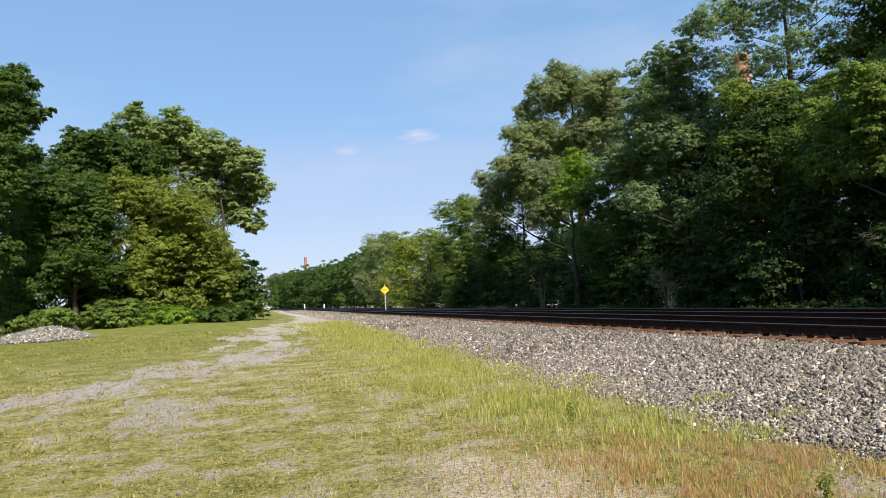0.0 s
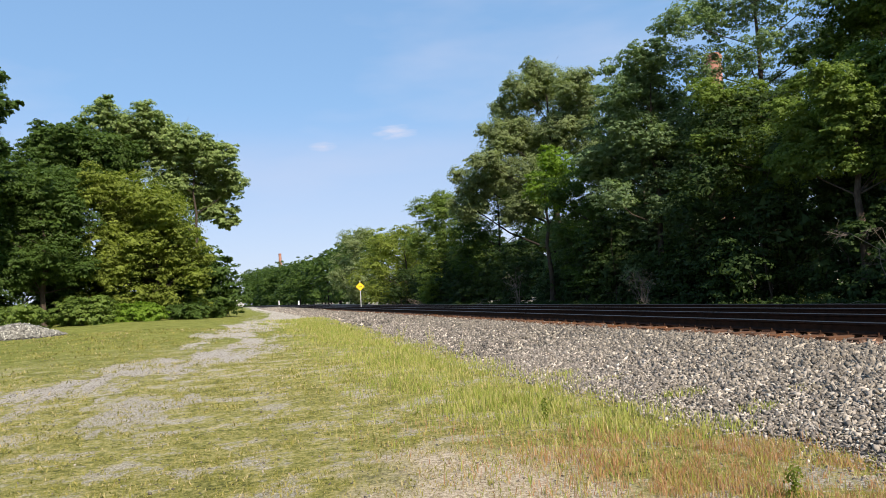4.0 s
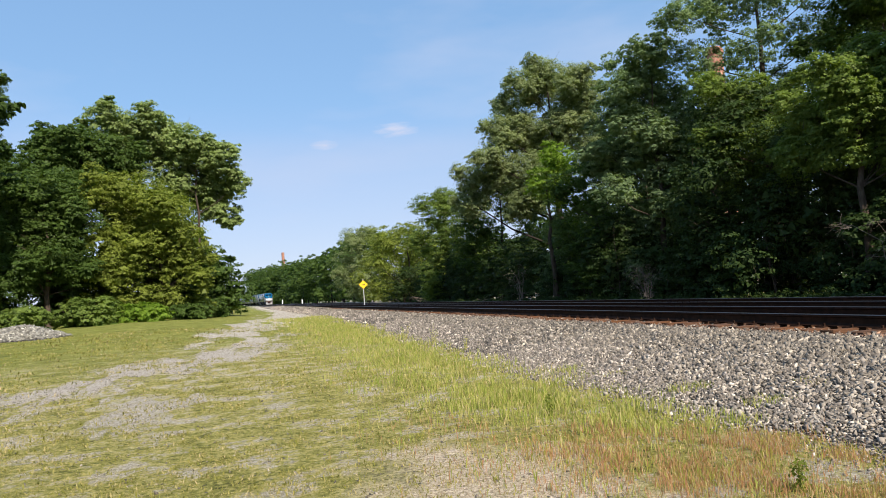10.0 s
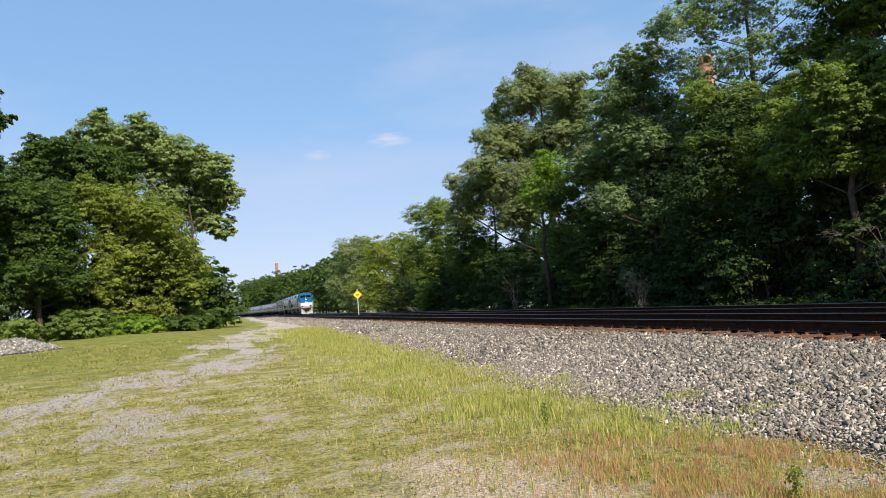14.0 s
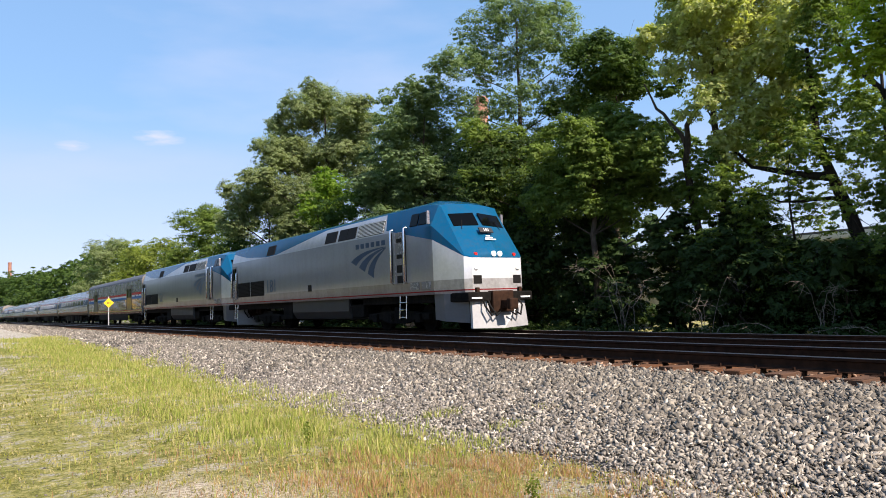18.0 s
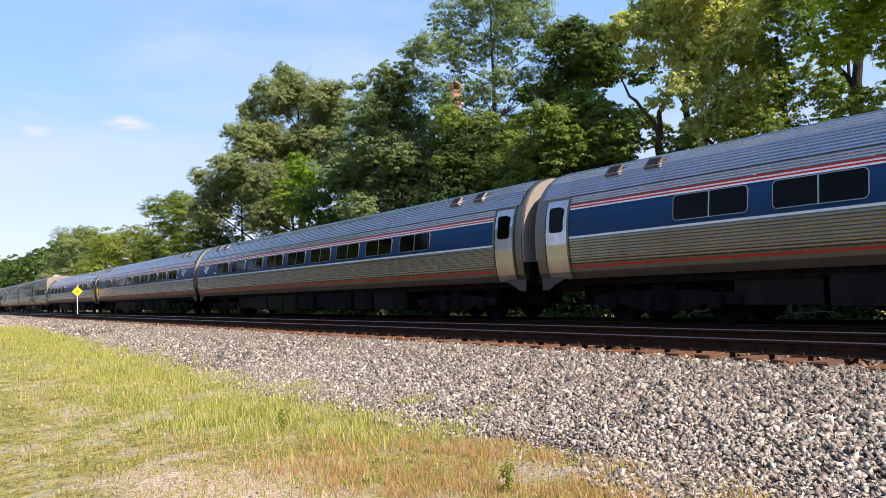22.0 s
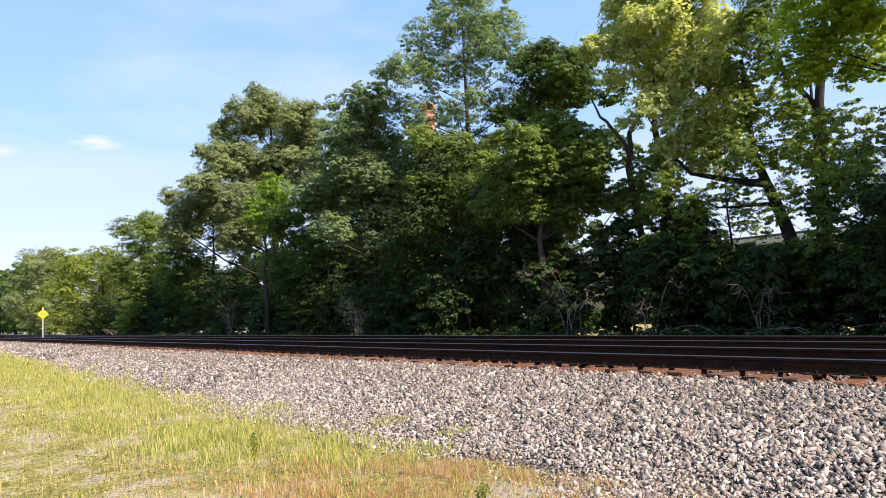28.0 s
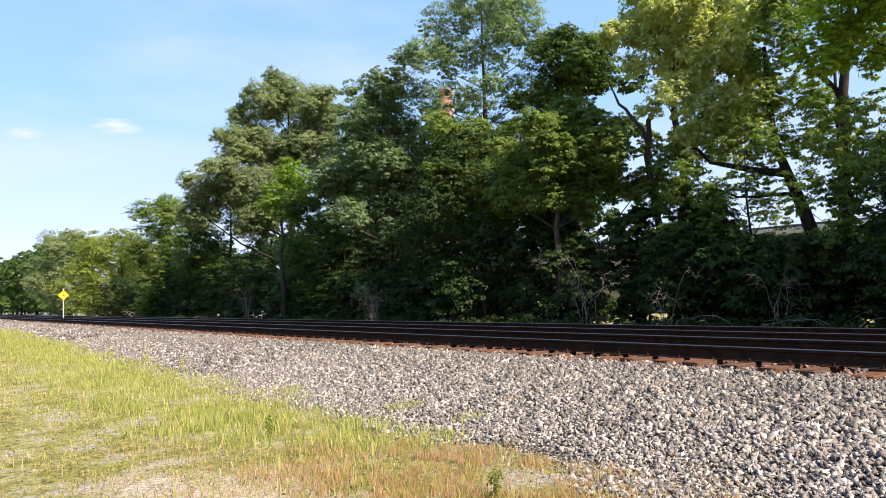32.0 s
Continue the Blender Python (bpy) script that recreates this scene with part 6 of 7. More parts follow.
        box(st, s * 0.98 - 0.2, s * 0.98 + 0.2, 0.58, 0.78, 1.03, 1.08, 0.01)
        part("step", st, STRIPE_WHITE, root)
    nb = part("number_board", boxed(-0.27, 0.27, -0.10, 0.10, -0.01, 0.03, 0.01), BLACK, root)
    nb.matrix_local = pose(0, 1.235, 3.22, slope, 0, 0)
    t = words(nb, number, 0, 0, 0.034, 0.17, STRIPE_WHITE, "numerals")
    t.matrix_local = pose(0, -0.06, 0.034)
    fe = bmesh.new()
    for k in range(3):
        box(fe, -0.22 + 0.05 * k, 0.22 - 0.09 * k, -0.09 + 0.07 * k, -0.05 + 0.07 * k, 0.0, 0.014)
    em = part("nose_emblem", fe, STRIPE_WHITE, root)
    em.matrix_local = pose(0, 1.06, 2.965, slope, 0, 0)
    # plow, coupler and hoses
    blade = [(-1.06, 1.0, 0.74), (-0.52, 1.0, 0.70), (-0.42, 0.60, 0.66), (0.42, 0.60, 0.66), (0.52, 1.0, 0.70), (1.06, 1.0, 0.74), (1.12, 0.14, 0.66), (0.0, 0.10, 0.52), (-1.12, 0.14, 0.66)]
    plow = loft([[(x, y, z) for x, z, y in blade], [(x, y + 0.1, z) for x, z, y in blade]])
    part("plow", plow, painted("plow_silver", (0.40, 0.40, 0.40), 0.5, 0.2, 0.5), root, "scuffed silver pilot plow")
    cp = boxed(-0.42, 0.42, 0.52, 1.1, 0.60, 1.27, 0.05)
    box(cp, -0.12, 0.12, 0.05, 0.8, 0.72, 0.98, 0.04)
    box(cp, -0.17, 0.17, 0.02, 0.2, 0.68, 1.02, 0.05)
    part("coupler", cp, RUST, root, "rusty knuckle coupler in a dark pocket")
    for path, radii in [([(s * x0, 0.7, 1.05), (s * (x0 + 0.05), 0.52, 0.8), (s * (x0 - 0.12), 0.42, 0.5), (s * (x0 - 0.3), 0.45, 0.62)], [0.03] * 4) for s in (-1, 1) for x0 in (0.5, 0.7)]:
        part("hose", tubes_mesh("hose", [(path, radii)], RUBBER), None, root)
    for s in (-1, 1):
        skirt = [((1.36, 2.25), (1.20, 2.25)), ((1.38, 1.72), (1.20, 1.72)), ((1.08, 0.86), (0.95, 0.90))]
        part("front_skirt", loft([[(s * x0, y0, 1.22), (s * x1, y1, 1.22), (s * (x1 - 0.02), y1, z0), (s * (x0 - 0.02), y0, z0)] for ((x0, y0), (x1, y1)), z0 in zip(skirt, (0.42, 0.36, 0.30))]),
             PILOT_GREY, root, "dark grey side skirt behind the pilot")
        # cab side window, mirror, door with grab irons, ladder
        for y0, y1 in ((2.36, 2.84), (2.90, 3.34)):
            w = part("cab_window", boxed(-0.02, 0.02, y0, y1, -0.22, 0.22, 0.015), GLASS, root)
            w.matrix_local = pose(s * 1.44, 0, 3.72, 0, s * -16.5, 0)
        part("mirror", boxed(s * 1.54 - 0.05, s * 1.54 + 0.05, 2.18, 2.25, 3.48, 3.92, 0.02), SILVER, root, "pale grey mirror")
        door = part("cab_door", boxed(s * 1.527 - 0.012, s * 1.527 + 0.012, 3.66, 4.26, 1.62, 3.40, 0.01), SILVER, root)
        for k in range(4):
            z = (1.66, 2.02, 2.5, 3.05)[k]
            part("foothold", boxed(s * 1.54 - 0.012, s * 1.54 + 0.012, 3.8, 4.12, z, z + (0.26 if k < 2 else 0.14), 0.008), GRILLE, door)
        for y in (3.54, 4.38):
            # flat black strip on the wall, standing in for the shade of a recess
            part("recess_shade", boxed(s * 1.522 - 0.006, s * 1.522 + 0.006, y + 0.03, y + 0.11, 1.66, 3.42, 0.004), GRILLE, door)
            part("grab_iron", tubes_mesh("grab_iron", [([(s * 1.52, y, 3.52), (s * 1.62, y, 3.5), (s * 1.62, y, 1.7), (s * 1.52, y, 1.66)], [0.038] * 4)], CHROME), None, door)
        for yc in (3.9, 20.1):
            ld = [([(s * 1.46, y, 1.25), (s * 1.5, y, 0.45)], [0.022] * 2) for y in (yc - 0.2, yc + 0.2)] + [([(s * 1.49, yc - 0.2, z), (s * 1.49, yc + 0.2, z)], [0.018] * 2) for z in (0.5, 0.75, 1.0)]
            part("ladder", tubes_mesh("ladder", ld, CHROME), None, root)
        rd = part("rear_door", boxed(s * 1.525 - 0.012, s * 1.525 + 0.012, 19.82, 20.42, 1.5, 3.25, 0.03), SILVER, root)
        part("door_glass", boxed(s * 1.54 - 0.012, s * 1.54 + 0.012, 19.92, 20.36, 2.52, 3.14, 0.05), GLASS, rd)
        for y in (19.76, 20.48):
            # no hollow here either: a black strip paints the recess's shade
            part("recess_shade", boxed(s * 1.522 - 0.006, s * 1.522 + 0.006, y + 0.02, y + 0.12, 1.62, 2.9, 0.004), GRILLE, rd)
            part("grab_iron", tubes_mesh("grab_iron", [([(s * 1.52, y, 2.9), (s * 1.6, y, 2.88), (s * 1.6, y, 1.6), (s * 1.52, y, 1.58)], [0.038] * 4)], CHROME), None, rd)
        # radiators in the canted band
        for y0, y1 in ((7.05, 7.72), (7.74, 8.42), (8.62, 9.58)):
            g = part("intake_screen", boxed(-0.015, 0.015, y0, y1, -0.235, 0.235, 0.01), GRILLE, root)
            g.matrix_local = pose(s * 1.435, 0, 3.73, 0, s * -16.5, 0)
        lv = part("louver", boxed(-0.012, 0.012, 5.0, 6.92, -0.25, 0.25, 0.01), GRILLE, root)
        lv.matrix_local = pose(s * 1.43, 0, 3.73, 0, s * -16.5, 0)
        me = shared(("slat", 5), lambda: boxed(-0.02, 0.012, 5.02, 6.90, -0.012, 0.012), STRIPE_WHITE)
        for k in range(9):
            sl = part("slat", me, None, lv)
            sl.matrix_local = pose(s * 0.012, 0, -0.22 + 0.055 * k, 0, s * 20, 0)
        sq = part("vent", boxed(-0.015, 0.015, 14.85, 15.75, -0.235, 0.235, 0.01), GRILLE, root)
        sq.matrix_local = pose(s * 1.435, 0, 3.73, 0, s * -16.5, 0)
        for y0, y1 in ((16.1, 17.85), (17.98, 19.66)):
            gr = part("grille", boxed(s * 1.525 - 0.012, s * 1.525 + 0.012, y0, y1, 1.60, 2.34, 0.012), GRILLE, root)
            me = shared(("rib", round(y1 - y0, 2)), lambda: boxed(-0.016, 0.016, 0, y1 - y0, -0.008, 0.008), UNDER)
            for k in range(10):
                rb = part("slat", me, None, gr)
                rb.matrix_local = pose(s * 1.535, y0, 1.66 + 0.068 * k)
        part("hatch", boxed(s * 1.525 - 0.012, s * 1.525 + 0.012, 10.86, 11.16, 1.62, 1.90, 0.03), GRILLE, root)
        for y0 in (2.2, 2.85):
            part("access_panel", boxed(s * 1.527 - 0.008, s * 1.527 + 0.008, y0, y0 + 0.5, 1.40, 1.64, 0.01), SILVER, root)
    emblem(root, L_HALF, 6.1, 2.46, 2.55, LOGO_BLUE)
    words(root, number, -1.526, 15.2, 1.74, 0.86, LOGO_BLUE, "road_number")
    # below the frame
    part("fuel_tank", extrude(both([(0.8, 0.40), (1.2, 0.46), (1.38, 0.75), (1.38, 1.24)]), 7.9, 13.1), TANK, root, "dirty silver-grey fuel tank")
    part("underframe", boxed(-1.3, 1.3, 0.6, 20.4, 0.95, 1.24, 0.04), UNDER, root)
    boxes_under(root, [(6.9, 7.8, 0.5, 1.2, 1.3, UNDER), (13.3, 14.3, 0.45, 1.2, 1.32, UNDER)])
    truck(root, 4.5, 2.85)
    truck(root, 16.5, 2.85)
    part("rear_coupler", boxed(-0.15, 0.15, 20.4, 21.05, 0.72, 0.98, 0.04), RUST, root)
    part("rear_diaphragm", boxed(-0.55, 0.55, 20.5, 20.85, 1.2, 3.4, 0.06), RUBBER, root)
    # the body is a little longer than its trucks' spacing suggests
    for c in root.children:
        if c.name.startswith(("coupler", "hose")):
            c.matrix_basis = Matrix.Translation((0, -0.36, 0))
        elif not c.name.startswith(("truck_frame", "rear_coupler")):
            c.matrix_basis = Matrix.Translation((0, -0.36, 0)) @ Matrix.Diagonal((1, 1.034, 1, 1)) @ c.matrix_basis
    return root


# --- coaches ---
LEN = 26.0


def car_ends(root, half, dark=1.0):
    """Ribbed rubber diaphragms and end posts, with the weathered end sheet."""
    for y0, y1 in ((0.02, 0.34), (LEN - 0.34, LEN - 0.02)):
        d = bmesh.new()
        for k in range(3):
            a = y0 + (y1 - y0) * k / 3
            wide, tall = (1.12, half[-1][1] - 3.86) if y0 < 1 else (1.20, half[-1][1] - 3.80)
            wide -= 0.04 * (k % 2)
            sec = both([(wide, 0.95), (wide, 2.55 + tall), (wide - 0.14, 2.95 + tall), (0.5, 3.3 + tall)])
            e = extrude(sec, a, a + (y1 - y0) / 3 - 0.02)
            tmp = bpy.data.meshes.new("tmp")
            e.to_mesh(tmp)
            e.free()
            d.from_mesh(tmp)
            bpy.data.meshes.remove(tmp)
        part("diaphragm", d, RUBBER, root, "black ribbed diaphragm")
    for y0, y1 in ((0.21, 0.28), (LEN - 0.28, LEN - 0.21)):
        ins = [(max(0.0, x * 0.985), z * 0.992 + 0.01) for x, z in half if z > 1.45]
        part("end_sheet", extrude(both(ins), y0, y1), CREAM_END, root, "weathered cream end sheet")
        part("buffer_beam", boxed(-1.36, 1.36, y0 + 0.03, y1, 0.98, half[3][1] - 0.36, 0.02), UNDER, root, "black end beam below the sheet")
    # the side drops lower at both ends, with a slanting inner edge
    for s in (-1, 1):
        x = s * (half[0][0] + 0.03)
        for q in (lambda y: y, lambda y: LEN - y):
            plate = [(q(0.30), 1.10), (q(0.30), 0.80), (q(0.52), 0.80), (q(0.72), 0.93), (q(1.15), 1.10)]
            part("end_skirt", loft([[(x - 0.02, y, z) for y, z in plate], [(x + 0.02, y, z) for y, z in plate]]), GRIMY_SHEET, root, "grimy side sheet dropping low at the car's end")
    part("coupler", boxed(-0.13, 0.13, -0.02, 0.5, 0.72, 0.96, 0.04), RUST, root)
    part("coupler", boxed(-0.13, 0.13, LEN - 0.5, LEN - 0.01, 0.72, 0.96, 0.04), RUST, root)


A_HALF = [(1.40, 1.05), (1.50, 1.22), (1.555, 1.55), (1.575, 1.90), (1.565, 2.20), (1.53, 2.50), (1.47, 2.78), (1.38, 3.03), (1.24, 3.27), (1.03, 3.50), (0.75, 3.68), (0.4, 3.80), (0.0, 3.84)]
WINDOWS_A = [4.18 + 2.095 * k for k in range(9)]


def low_coach(windows, doors, emblem_at, label):
    root = thing("coach", label, "passenger car", group="low fluted coaches of the train")
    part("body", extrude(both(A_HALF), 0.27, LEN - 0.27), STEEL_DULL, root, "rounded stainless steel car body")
    y0, y1 = 0.42, LEN - 0.42
    # leave the doors' places free of bands
    spans, a = [], y0
    for d in sorted(doors):
        spans.append((a, d - 0.42))
        a = d + 0.42
    spans.append((a, y1))
    for a, b in [s for s in spans if s[1] - s[0] > 0.2]:
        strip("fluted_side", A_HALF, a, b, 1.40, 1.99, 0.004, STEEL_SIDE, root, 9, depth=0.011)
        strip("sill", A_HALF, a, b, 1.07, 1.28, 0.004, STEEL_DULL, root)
        strip("red_line", A_HALF, a, b, 1.315, 1.355, 0.012, RED, root)
        strip("pale_line", A_HALF, a, b, 2.01, 2.06, 0.014, STRIPE_WHITE, root)
        strip("blue_band", A_HALF, a, b, 2.06, 2.70, 0.004, NAVY, root, label="dark blue window band")
        for z0, z1, m, nm in ((2.70, 2.735, STRIPE_WHITE, "white_line"), (2.735, 2.77, RED, "red_line"), (2.77, 2.80, STRIPE_WHITE, "white_line"), (2.80, 2.835, RED, "red_line")):
            strip(nm, A_HALF, a, b, z0, z1, 0.006, m, root)
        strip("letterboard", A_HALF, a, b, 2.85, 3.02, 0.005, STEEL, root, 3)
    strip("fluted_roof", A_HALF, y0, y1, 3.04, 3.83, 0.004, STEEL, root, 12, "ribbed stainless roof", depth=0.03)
    for y in windows:
        window(root, A_HALF, y, 2.41, 1.60, 0.51)
    for d in doors:
        for s in (-1, 1):
            dr = part("door", strip_door(A_HALF, s, d), STEEL, root, "plain stainless vestibule door")
            pn = part("door_frame", strip_frame(A_HALF, s, d), STEEL_DULL, dr)
            g = part("door_glass", shared(("doorglass",), lambda: panel_mesh(0.42, 0.62, 0.012, 0.09), GLASS), None, dr)
            x = wall_x(A_HALF, 2.5) + 0.02
            g.matrix_local = pose(s * x, d, 2.5, 0, 7, 0) if s < 0 else pose(s * x, d, 2.5, 0, 0, 180) @ pose(0, 0, 0, 0, 7, 0)
    emblem(root, A_HALF, emblem_at, 2.37, 0.80, STRIPE_WHITE)
    bars(root, emblem_at + (1.0 if emblem_at < 13 else -1.5), 2.16, 4, 0.09, STRIPE_WHITE, A_HALF)
    for y in (2.4, 3.5, LEN - 3.5, LEN - 2.4):
        hood = part("roof_vent", boxed(-0.16, 0.16, -0.20, 0.20, 0.0, 0.07, 0.02), STEEL_DULL, root, "low metal roof vent")
        hood.matrix_local = pose(-1.03, y, 3.50, 0, -44, 0)
        part("vent_screen", boxed(-0.10, 0.12, -0.15, 0.15, 0.068, 0.076, 0.004), GRILLE, hood)
    under_coach(root, A_HALF)
    car_ends(root, A_HALF)
    return root


def strip_door(half, s, d):
    line = between(half, 1.06, 3.0, 0.012)
    bm = bmesh.new()
    a = [bm.verts.new((s * x, d - 0.36, z)) for x, z in line]
    b = [bm.verts.new((s * x, d + 0.36, z)) for x, z in line]
    for i in range(len(a) - 1):
        bm.faces.new((a[i], a[i + 1], b[i + 1], b[i])[:: s])
    return bm


def strip_frame(half, s, d):
    bm = bmesh.new()
    line = between(half, 1.06, 3.05, 0.03)
    for y0, y1 in ((d - 0.41, d - 0.355), (d + 0.355, d + 0.41)):
        a = [bm.verts.new((s * x, y0, z)) for x, z in line]
        b = [bm.verts.new((s * x, y1, z)) for x, z in line]
        for i in range(len(a) - 1):
            bm.faces.new((a[i], a[i + 1], b[i + 1], b[i])[:: s])
    x = wall_x(half, 3.02)
    box(bm, s * (x + 0.0), s * (x + 0.035), d - 0.41, d + 0.41, 2.99, 3.05)
    return bm


def under_coach(root, half):
    part("underframe", boxed(-1.25, 1.25, 0.8, LEN - 0.8, 0.88, 1.06, 0.03), UNDER, root)
    part("centre_sill", boxed(-0.35, 0.35, 0.7, LEN - 0.7, 0.40, 0.90, 0.02), UNDER, root)
    rng = np.random.default_rng(3)
    items, y = [], 6.0
    while y < 19.4:
        w = 0.7 + 1.3 * rng.random()
        items.append((y, y + w, 0.26 + 0.14 * rng.random(), 0.92, 1.18 + 0.15 * rng.random(), UNDER if rng.random() < 0.7 else SKIRT))
        y += w + 0.08 + 0.12 * rng.random()
    boxes_under(root, items)
    truck(root, 3.6)
    truck(root, LEN - 3.6)


V_HALF = [(1.46, 0.98), (1.53, 1.15), (1.545, 1.5), (1.545, 3.62), (1.50, 3.78), (1.36, 3.97), (1.05, 4.12), (0.6, 4.20), (0.0, 4.22)]


def tall_shell(name, label, category, group, flute_top=2.06):
    root = thing(name, label, category, group=group)
    part("body", extrude(both(V_HALF), 0.27, LEN - 0.27), SILVER, root, "flat-sided silver-grey car body")
    strip("fluted_side", V_HALF, 0.42, LEN - 0.42, 1.30, flute_top, 0.004, STEEL_SIDE, root, 8, depth=0.007)
    strip("sill", V_HALF, 0.42, LEN - 0.42, 0.995, 1.215, 0.004, STEEL_SIDE, root)
    strip("red_line", V_HALF, 0.42, LEN - 0.42, 1.232, 1.268, 0.012, RED, root)
    # the bend is coloured darker than the sides to offset the sky's light
    strip("roof_bend", V_HALF, 0.30, LEN - 0.30, 3.665, 4.13, 0.003, ROOF_GREY, root, label="curved edge of the roof, toned darker against sky light")
    strip("roof_seam", V_HALF, 0.42, LEN - 0.42, 3.63, 3.66, 0.012, ROOF_GREY, root)
    part("roof_sheet", extrude(both([(1.10, 4.11), (0.62, 4.22), (0.0, 4.245)]), 0.6, LEN - 0.6), ROOF_GREY, root)
    car_ends(root, V_HALF)
    return root


def side_door(root, half, y, z0, z1, w, glass=(0.36, 0.6), sides=(-1, 1)):
    for s in sides:
        x = s * (wall_x(half, 2.0) + 0.012)
        d = part("door", boxed(x - 0.012, x + 0.012, y - w / 2, y + w / 2, z0, z1, 0.01), STEEL_DULL, root, "worn metal side door")
        f = bmesh.new()
        for a, b in ((y - w / 2 - 0.06, y - w / 2), (y + w / 2, y + w / 2 + 0.06)):
            box(f, x - 0.03, x + 0.03, a, b, z0 - 0.02, z1 + 0.06, 0.008)
        box(f, x - 0.03, x + 0.03, y - w / 2, y + w / 2, z1, z1 + 0.06, 0.008)
        part("door_frame", f, STEEL_DULL, d)
        n = 2 if w > 1.2 else 1
        for k in range(n):
            yc = y + (k - (n - 1) / 2) * w / n
            g = boxed(x + s * 0.008, x + s * 0.022, yc - glass[0] / 2, yc + glass[0] / 2, z1 - 0.22 - glass[1], z1 - 0.22, 0.01)
            part("door_glass", g, GLASS, d)


def baggage_car():
    root = tall_shell("baggage_car", "grey and stainless baggage car with red, white and blue stripes", "baggage car", "")
    for z0, z1, m, nm in ((2.50, 2.68, RED, "red_stripe"), (2.36, 2.50, STRIPE_WHITE, "white_stripe"), (2.17, 2.36, STRIPE_BLUE, "blue_stripe")):
        strip(nm, V_HALF, 0.42, LEN - 0.42, z0, z1, 0.006, m, root)
    for y in (4.95, 21.05):
        side_door(root, V_HALF, y, 1.28, 3.26, 1.9, (0.5, 0.75))
    emblem(root, V_HALF, 14.4, 2.43, 0.85, STRIPE_BLUE)
    words(root, "Baggage", -1.556, 2.6, 2.38, 0.15, BLACK)
    words(root, "Baggage", -1.556, 24.6, 2.38, 0.15, BLACK)
    bars(root, 1.35, 2.40, 4, 0.1, BLACK, [(x + 0.01, z) for x, z in V_HALF])
    for s in (-1, 1):
        part("skirt", boxed(s * 1.42 - 0.02, s * 1.42 + 0.02, 6.2, LEN - 6.2, 0.42, 0.98, 0.01), SKIRT, root, "dark skirt along the underframe")
    part("underframe", boxed(-1.35, 1.35, 0.9, LEN - 0.9, 0.82, 0.99, 0.02), UNDER, root)
    truck(root, 3.6)
    truck(root, LEN - 3.6)
    for y in (2.0, 10.0, 18.0):
        part("roof_vent", boxed(-0.3, 0.3, y, y + 0.6, 4.2, 4.3, 0.03), ROOF_GREY, root)
    return root


def dining_car():
    root = tall_shell("dining_car", "grey and stainless dining car with tricolour stripes between its windows", "dining car", "tall two-row cars at the train's tail")
    lower = [2.75, 4.83, 6.84, 8.92] + [14.22 + 2.0 * k for k in range(6)]
    upper = [14.18 + 2.0 * k for k in range(6)]
    for y in lower:
        window(root, V_HALF, y, 2.41, 1.58, 0.60)
    for y in upper:
        window(root, V_HALF, y, 3.31, 1.52, 0.38)
    ends = [(0.56, lower[0] - 0.86)] + [(a + 0.86, b - 0.86) for a, b in zip(lower, lower[1:]) if b - a < 3] + [(9.8, 11.2), (12.5, 13.36), (lower[-1] + 0.86, LEN - 0.56)]
    for a, b in ends:
        for z0, z1, m, nm in ((2.54, 2.76, RED, "red_block"), (2.32, 2.54, STRIPE_WHITE, "white_block"), (2.08, 2.32, STRIPE_BLUE, "blue_block")):
            strip(nm, V_HALF, a, b, z0, z1, 0.006, m, root)
    side_door(root, V_HALF, 11.85, 1.24, 3.32, 0.86, (0.58, 1.0))
    emblem(root, V_HALF, 10.75, 2.47, 0.62, LOGO_BLUE)
    words(root, "Diner", -1.556, 1.55, 2.37, 0.15, BLACK)
    part("name_plate", boxed(-1.568, -1.545, 13.15, 14.75, 1.53, 1.70, 0.005), LOGO_BLUE, root, "dark blue name plate")
    for z0, z1 in ((3.18, 3.56), (2.24, 2.72)):
        lv = part("louver", boxed(-1.556, -1.54, 12.58, 12.86, z0, z1, 0.006), SILVER, root)
        me = shared(("slat", "louver"), lambda: boxed(-0.012, 0.004, 12.6, 12.84, -0.008, 0.008), STEEL_DULL)
        for k in range(int((z1 - z0) / 0.05) - 1):
            part("slat", me, None, lv).matrix_local = pose(-1.556, 0, z0 + 0.05 + 0.05 * k, 0, 15, 0)
    for y in (11.36, 12.34):
        part("grab_iron", tubes_mesh("grab_iron", [([(-1.55, y, 2.1), (-1.63, y, 2.08), (-1.63, y, 1.36), (-1.55, y, 1.34)], [0.02] * 4)], CHROME), None, root)
    for z in (0.5, 0.75):
        part("step", boxed(-1.50, -1.2, 11.5, 12.2, z, z + 0.03, 0.005), SKIRT, root)
    tail_under(root)
    part("roof_fan", boxed(-0.35, 0.35, 4.0, 4.7, 4.22, 4.42, 0.05), STEEL_DULL, root)
    return root


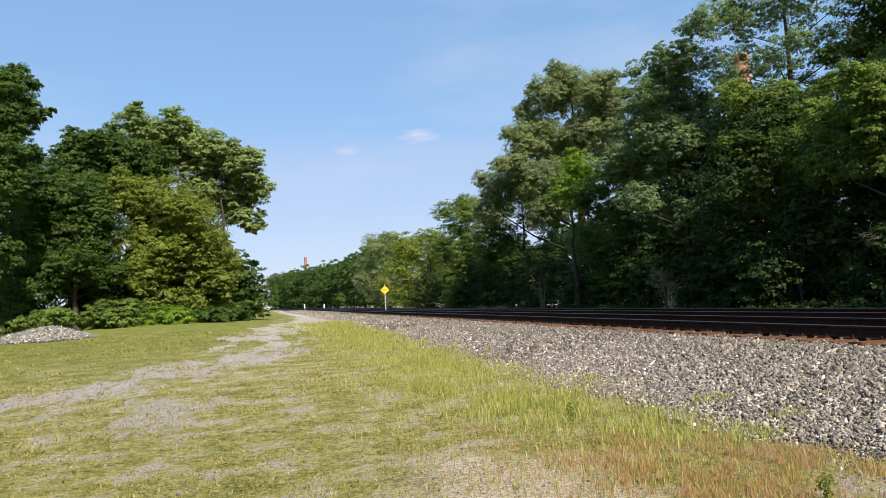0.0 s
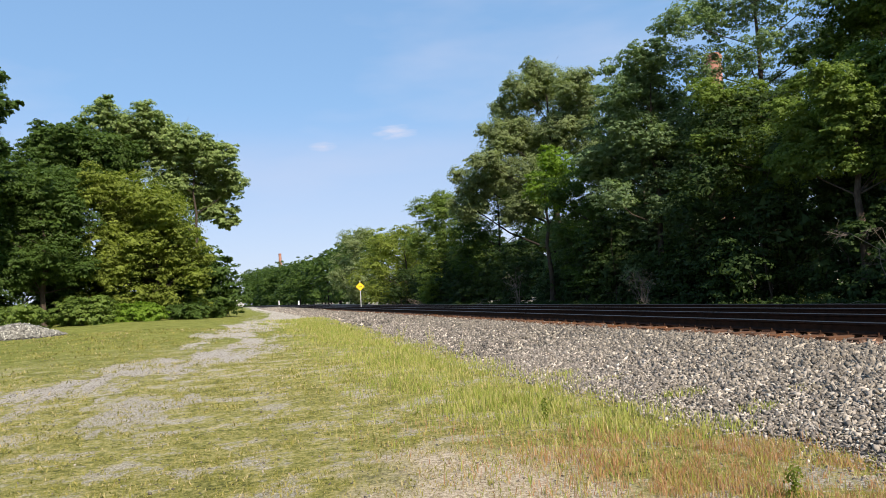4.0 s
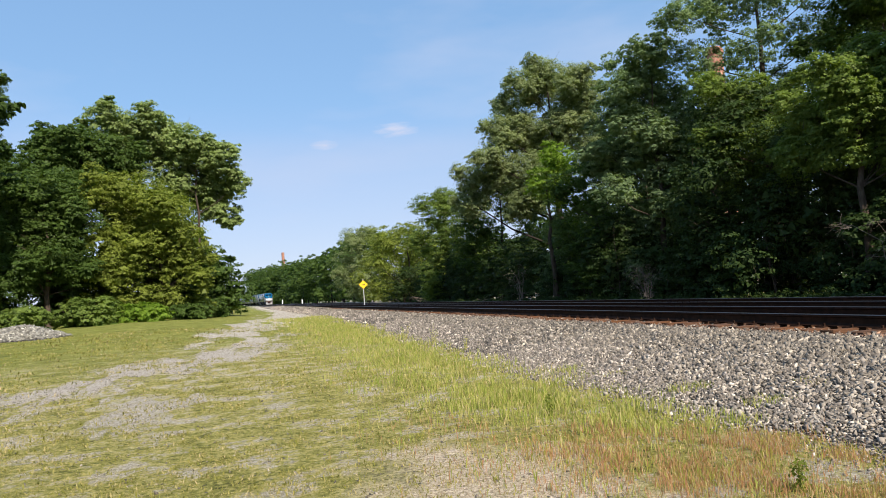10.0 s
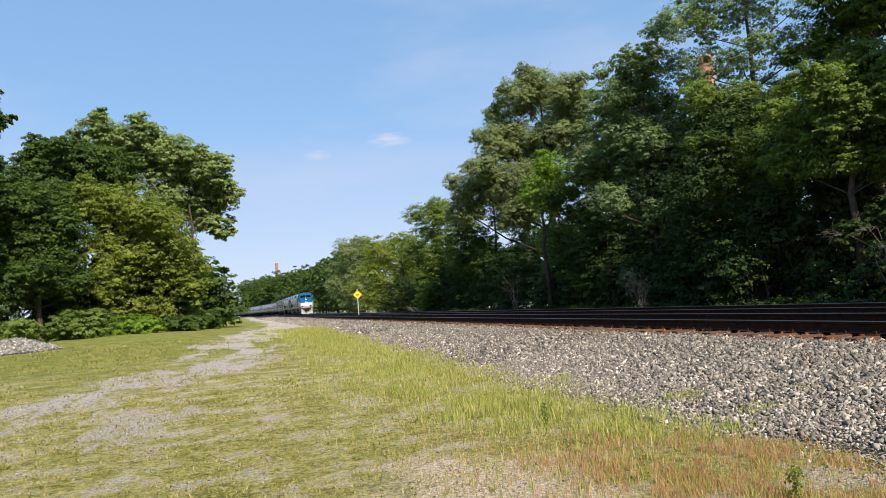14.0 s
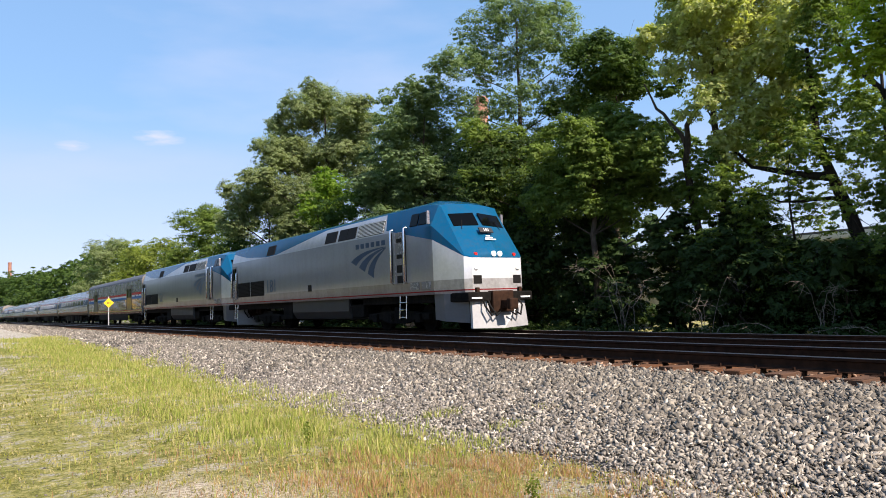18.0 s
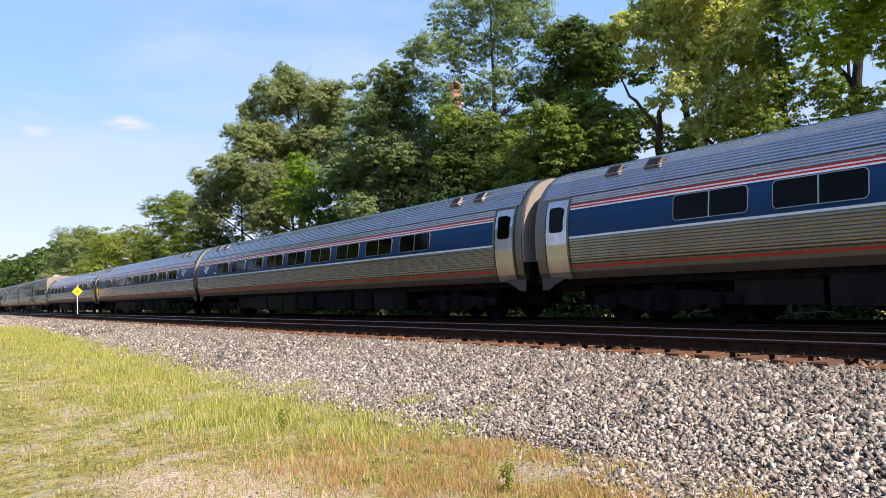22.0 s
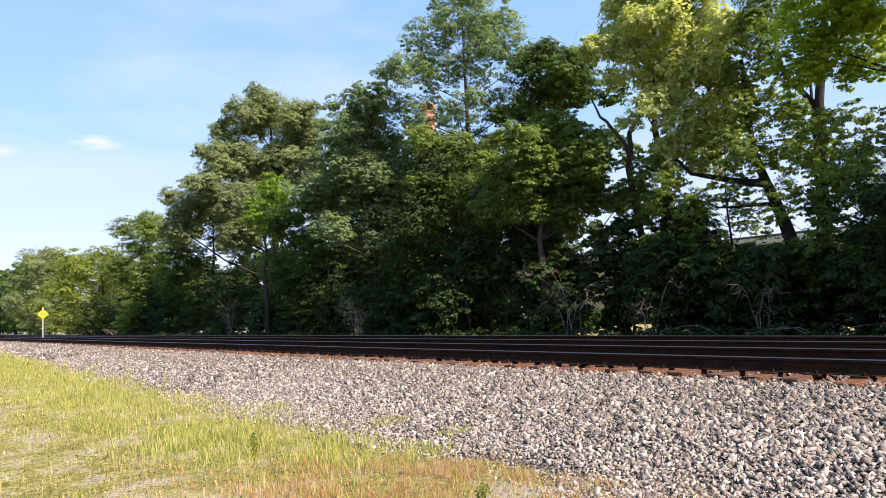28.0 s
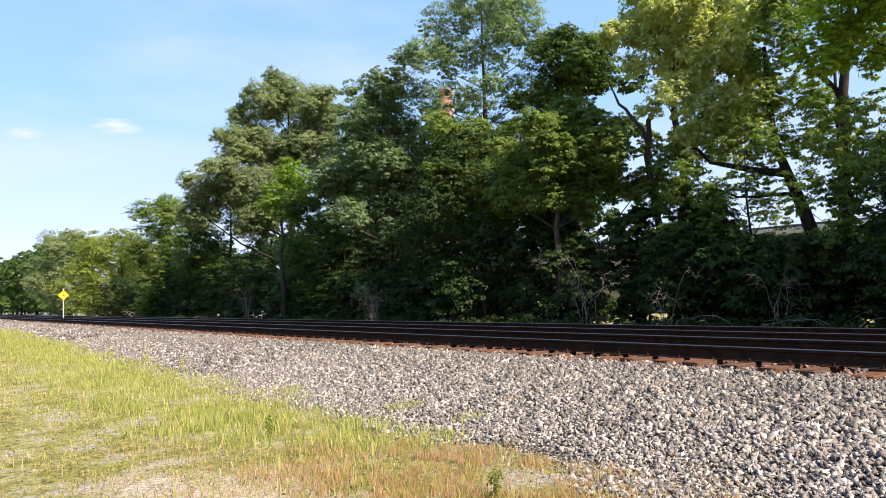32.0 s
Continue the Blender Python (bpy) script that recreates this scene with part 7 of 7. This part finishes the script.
def tail_under(root):
    part("centre_sill", boxed(-0.35, 0.35, 0.7, LEN - 0.7, 0.40, 0.84, 0.02), UNDER, root)
    for s in (-1, 1):
        part("skirt", boxed(s * 1.30 - 0.02, s * 1.30 + 0.02, 6.0, LEN - 6.0, 0.36, 0.98, 0.01), SKIRT, root, "dark skirt along the underframe")
    part("underframe", boxed(-1.35, 1.35, 0.9, LEN - 0.9, 0.82, 0.99, 0.02), UNDER, root)
    boxes_under(root, [(6.4, 8.0, 0.45, 0.98, 1.38, UNDER), (8.3, 9.2, 0.40, 0.98, 1.40, SKIRT), (9.5, 12.2, 0.5, 0.98, 1.36, UNDER), (12.6, 13.4, 0.42, 0.98, 1.41, BOX_GREY), (10.3, 11.5, 0.55, 0.86, 1.44, BOX_GREY),
                       (13.9, 15.6, 0.42, 0.98, 1.40, SKIRT), (16.0, 17.4, 0.48, 0.98, 1.36, UNDER), (17.8, 19.5, 0.45, 0.98, 1.38, SKIRT)])
    truck(root, 3.6)
    truck(root, LEN - 3.6)


def sleeping_car(flip):
    root = tall_shell("sleeping_car", "stainless sleeping car with two rows of windows and blue panels", "sleeping car", "tall two-row cars at the train's tail", 2.0)
    lower = [1.75 + 2.0 * k for k in range(7)] + ([16.0, 17.9, 19.6] if flip else [15.7 + 1.72 * k for k in range(4)])
    upper = [1.75 + 2.0 * k for k in range(7)] if flip else [1.75 + 2.0 * k for k in range(7)] + [15.8, 17.6, 19.4]
    turn = (lambda y: y) if flip else (lambda y: LEN - y)
    for i, y in enumerate(lower):
        window(root, V_HALF, turn(y), 2.40, 1.55 if i < 7 else 1.15, 0.62)
    for y in upper:
        window(root, V_HALF, turn(y), 3.31, 1.52, 0.36)
    strip("blue_band", V_HALF, 0.42, LEN - 0.42, 2.05, 2.74, 0.003, NAVY, root, label="dark blue panels between the windows")
    for z0, z1, m, nm in ((2.76, 2.79, STRIPE_WHITE, "white_line"), (2.79, 2.835, RED, "red_line"), (2.835, 2.86, STRIPE_WHITE, "white_line"), (2.86, 2.90, NAVY, "blue_line")):
        strip(nm, V_HALF, 0.42, LEN - 0.42, z0, z1, 0.006, m, root)
    side_door(root, V_HALF, turn(24.85), 1.24, 3.25, 0.8, (0.42, 0.62))
    emblem(root, V_HALF, turn(22.2 if flip else 23.2), 2.4, 0.75, STRIPE_WHITE)
    tail_under(root)
    return root


CONSIST = [
    (locomotive("181"), 21.03), (locomotive("52"), 21.03), (baggage_car(), LEN),
    (low_coach(WINDOWS_A, (LEN - 0.95,), 2.2, "stainless coach with a dark blue window band, door at its tail"), LEN),
    (low_coach(WINDOWS_A, (LEN - 0.95,), 2.2, "stainless coach with a dark blue window band, door at its tail"), LEN),
    (low_coach([LEN - y for y in WINDOWS_A], (0.95,), LEN - 1.7, "stainless coach with a dark blue window band, door at its head"), LEN),
    (low_coach(WINDOWS_A, (LEN - 0.95,), 2.2, "stainless coach with a dark blue window band, door at its tail"), LEN),
    (low_coach(WINDOWS_A[:3] + [LEN - 4.0 - 2.2 * k for k in range(4)][::-1], (0.95, LEN - 0.95), 2.6, "stainless cafe car with few windows in its blue band"), LEN),
    (dining_car(), LEN), (sleeping_car(True), LEN), (sleeping_car(False), LEN),
]


def bend(y):
    """How far the line has swung to the left at y, and by what angle in degrees."""
    d = max(0.0, y - BEND)
    return -d * d / (2 * RADIUS), math.degrees(math.atan(d / RADIUS))


def car_pose(y, length):
    x0, x1 = bend(y + 0.15 * length)[0], bend(y + 0.85 * length)[0]
    turn = math.atan2(x0 - x1, 0.7 * length)
    x = x0 + (x0 - x1) * 0.15 / 0.7
    return pose(FAR + x, y, HEAD_F, 0, 0, math.degrees(turn))


def motions():
    off = -68.06
    for car, length in CONSIST:
        walk(car, [(t, car_pose(joint(t) + off, length)) for t in range(0, 33)])
        off += length


motions()
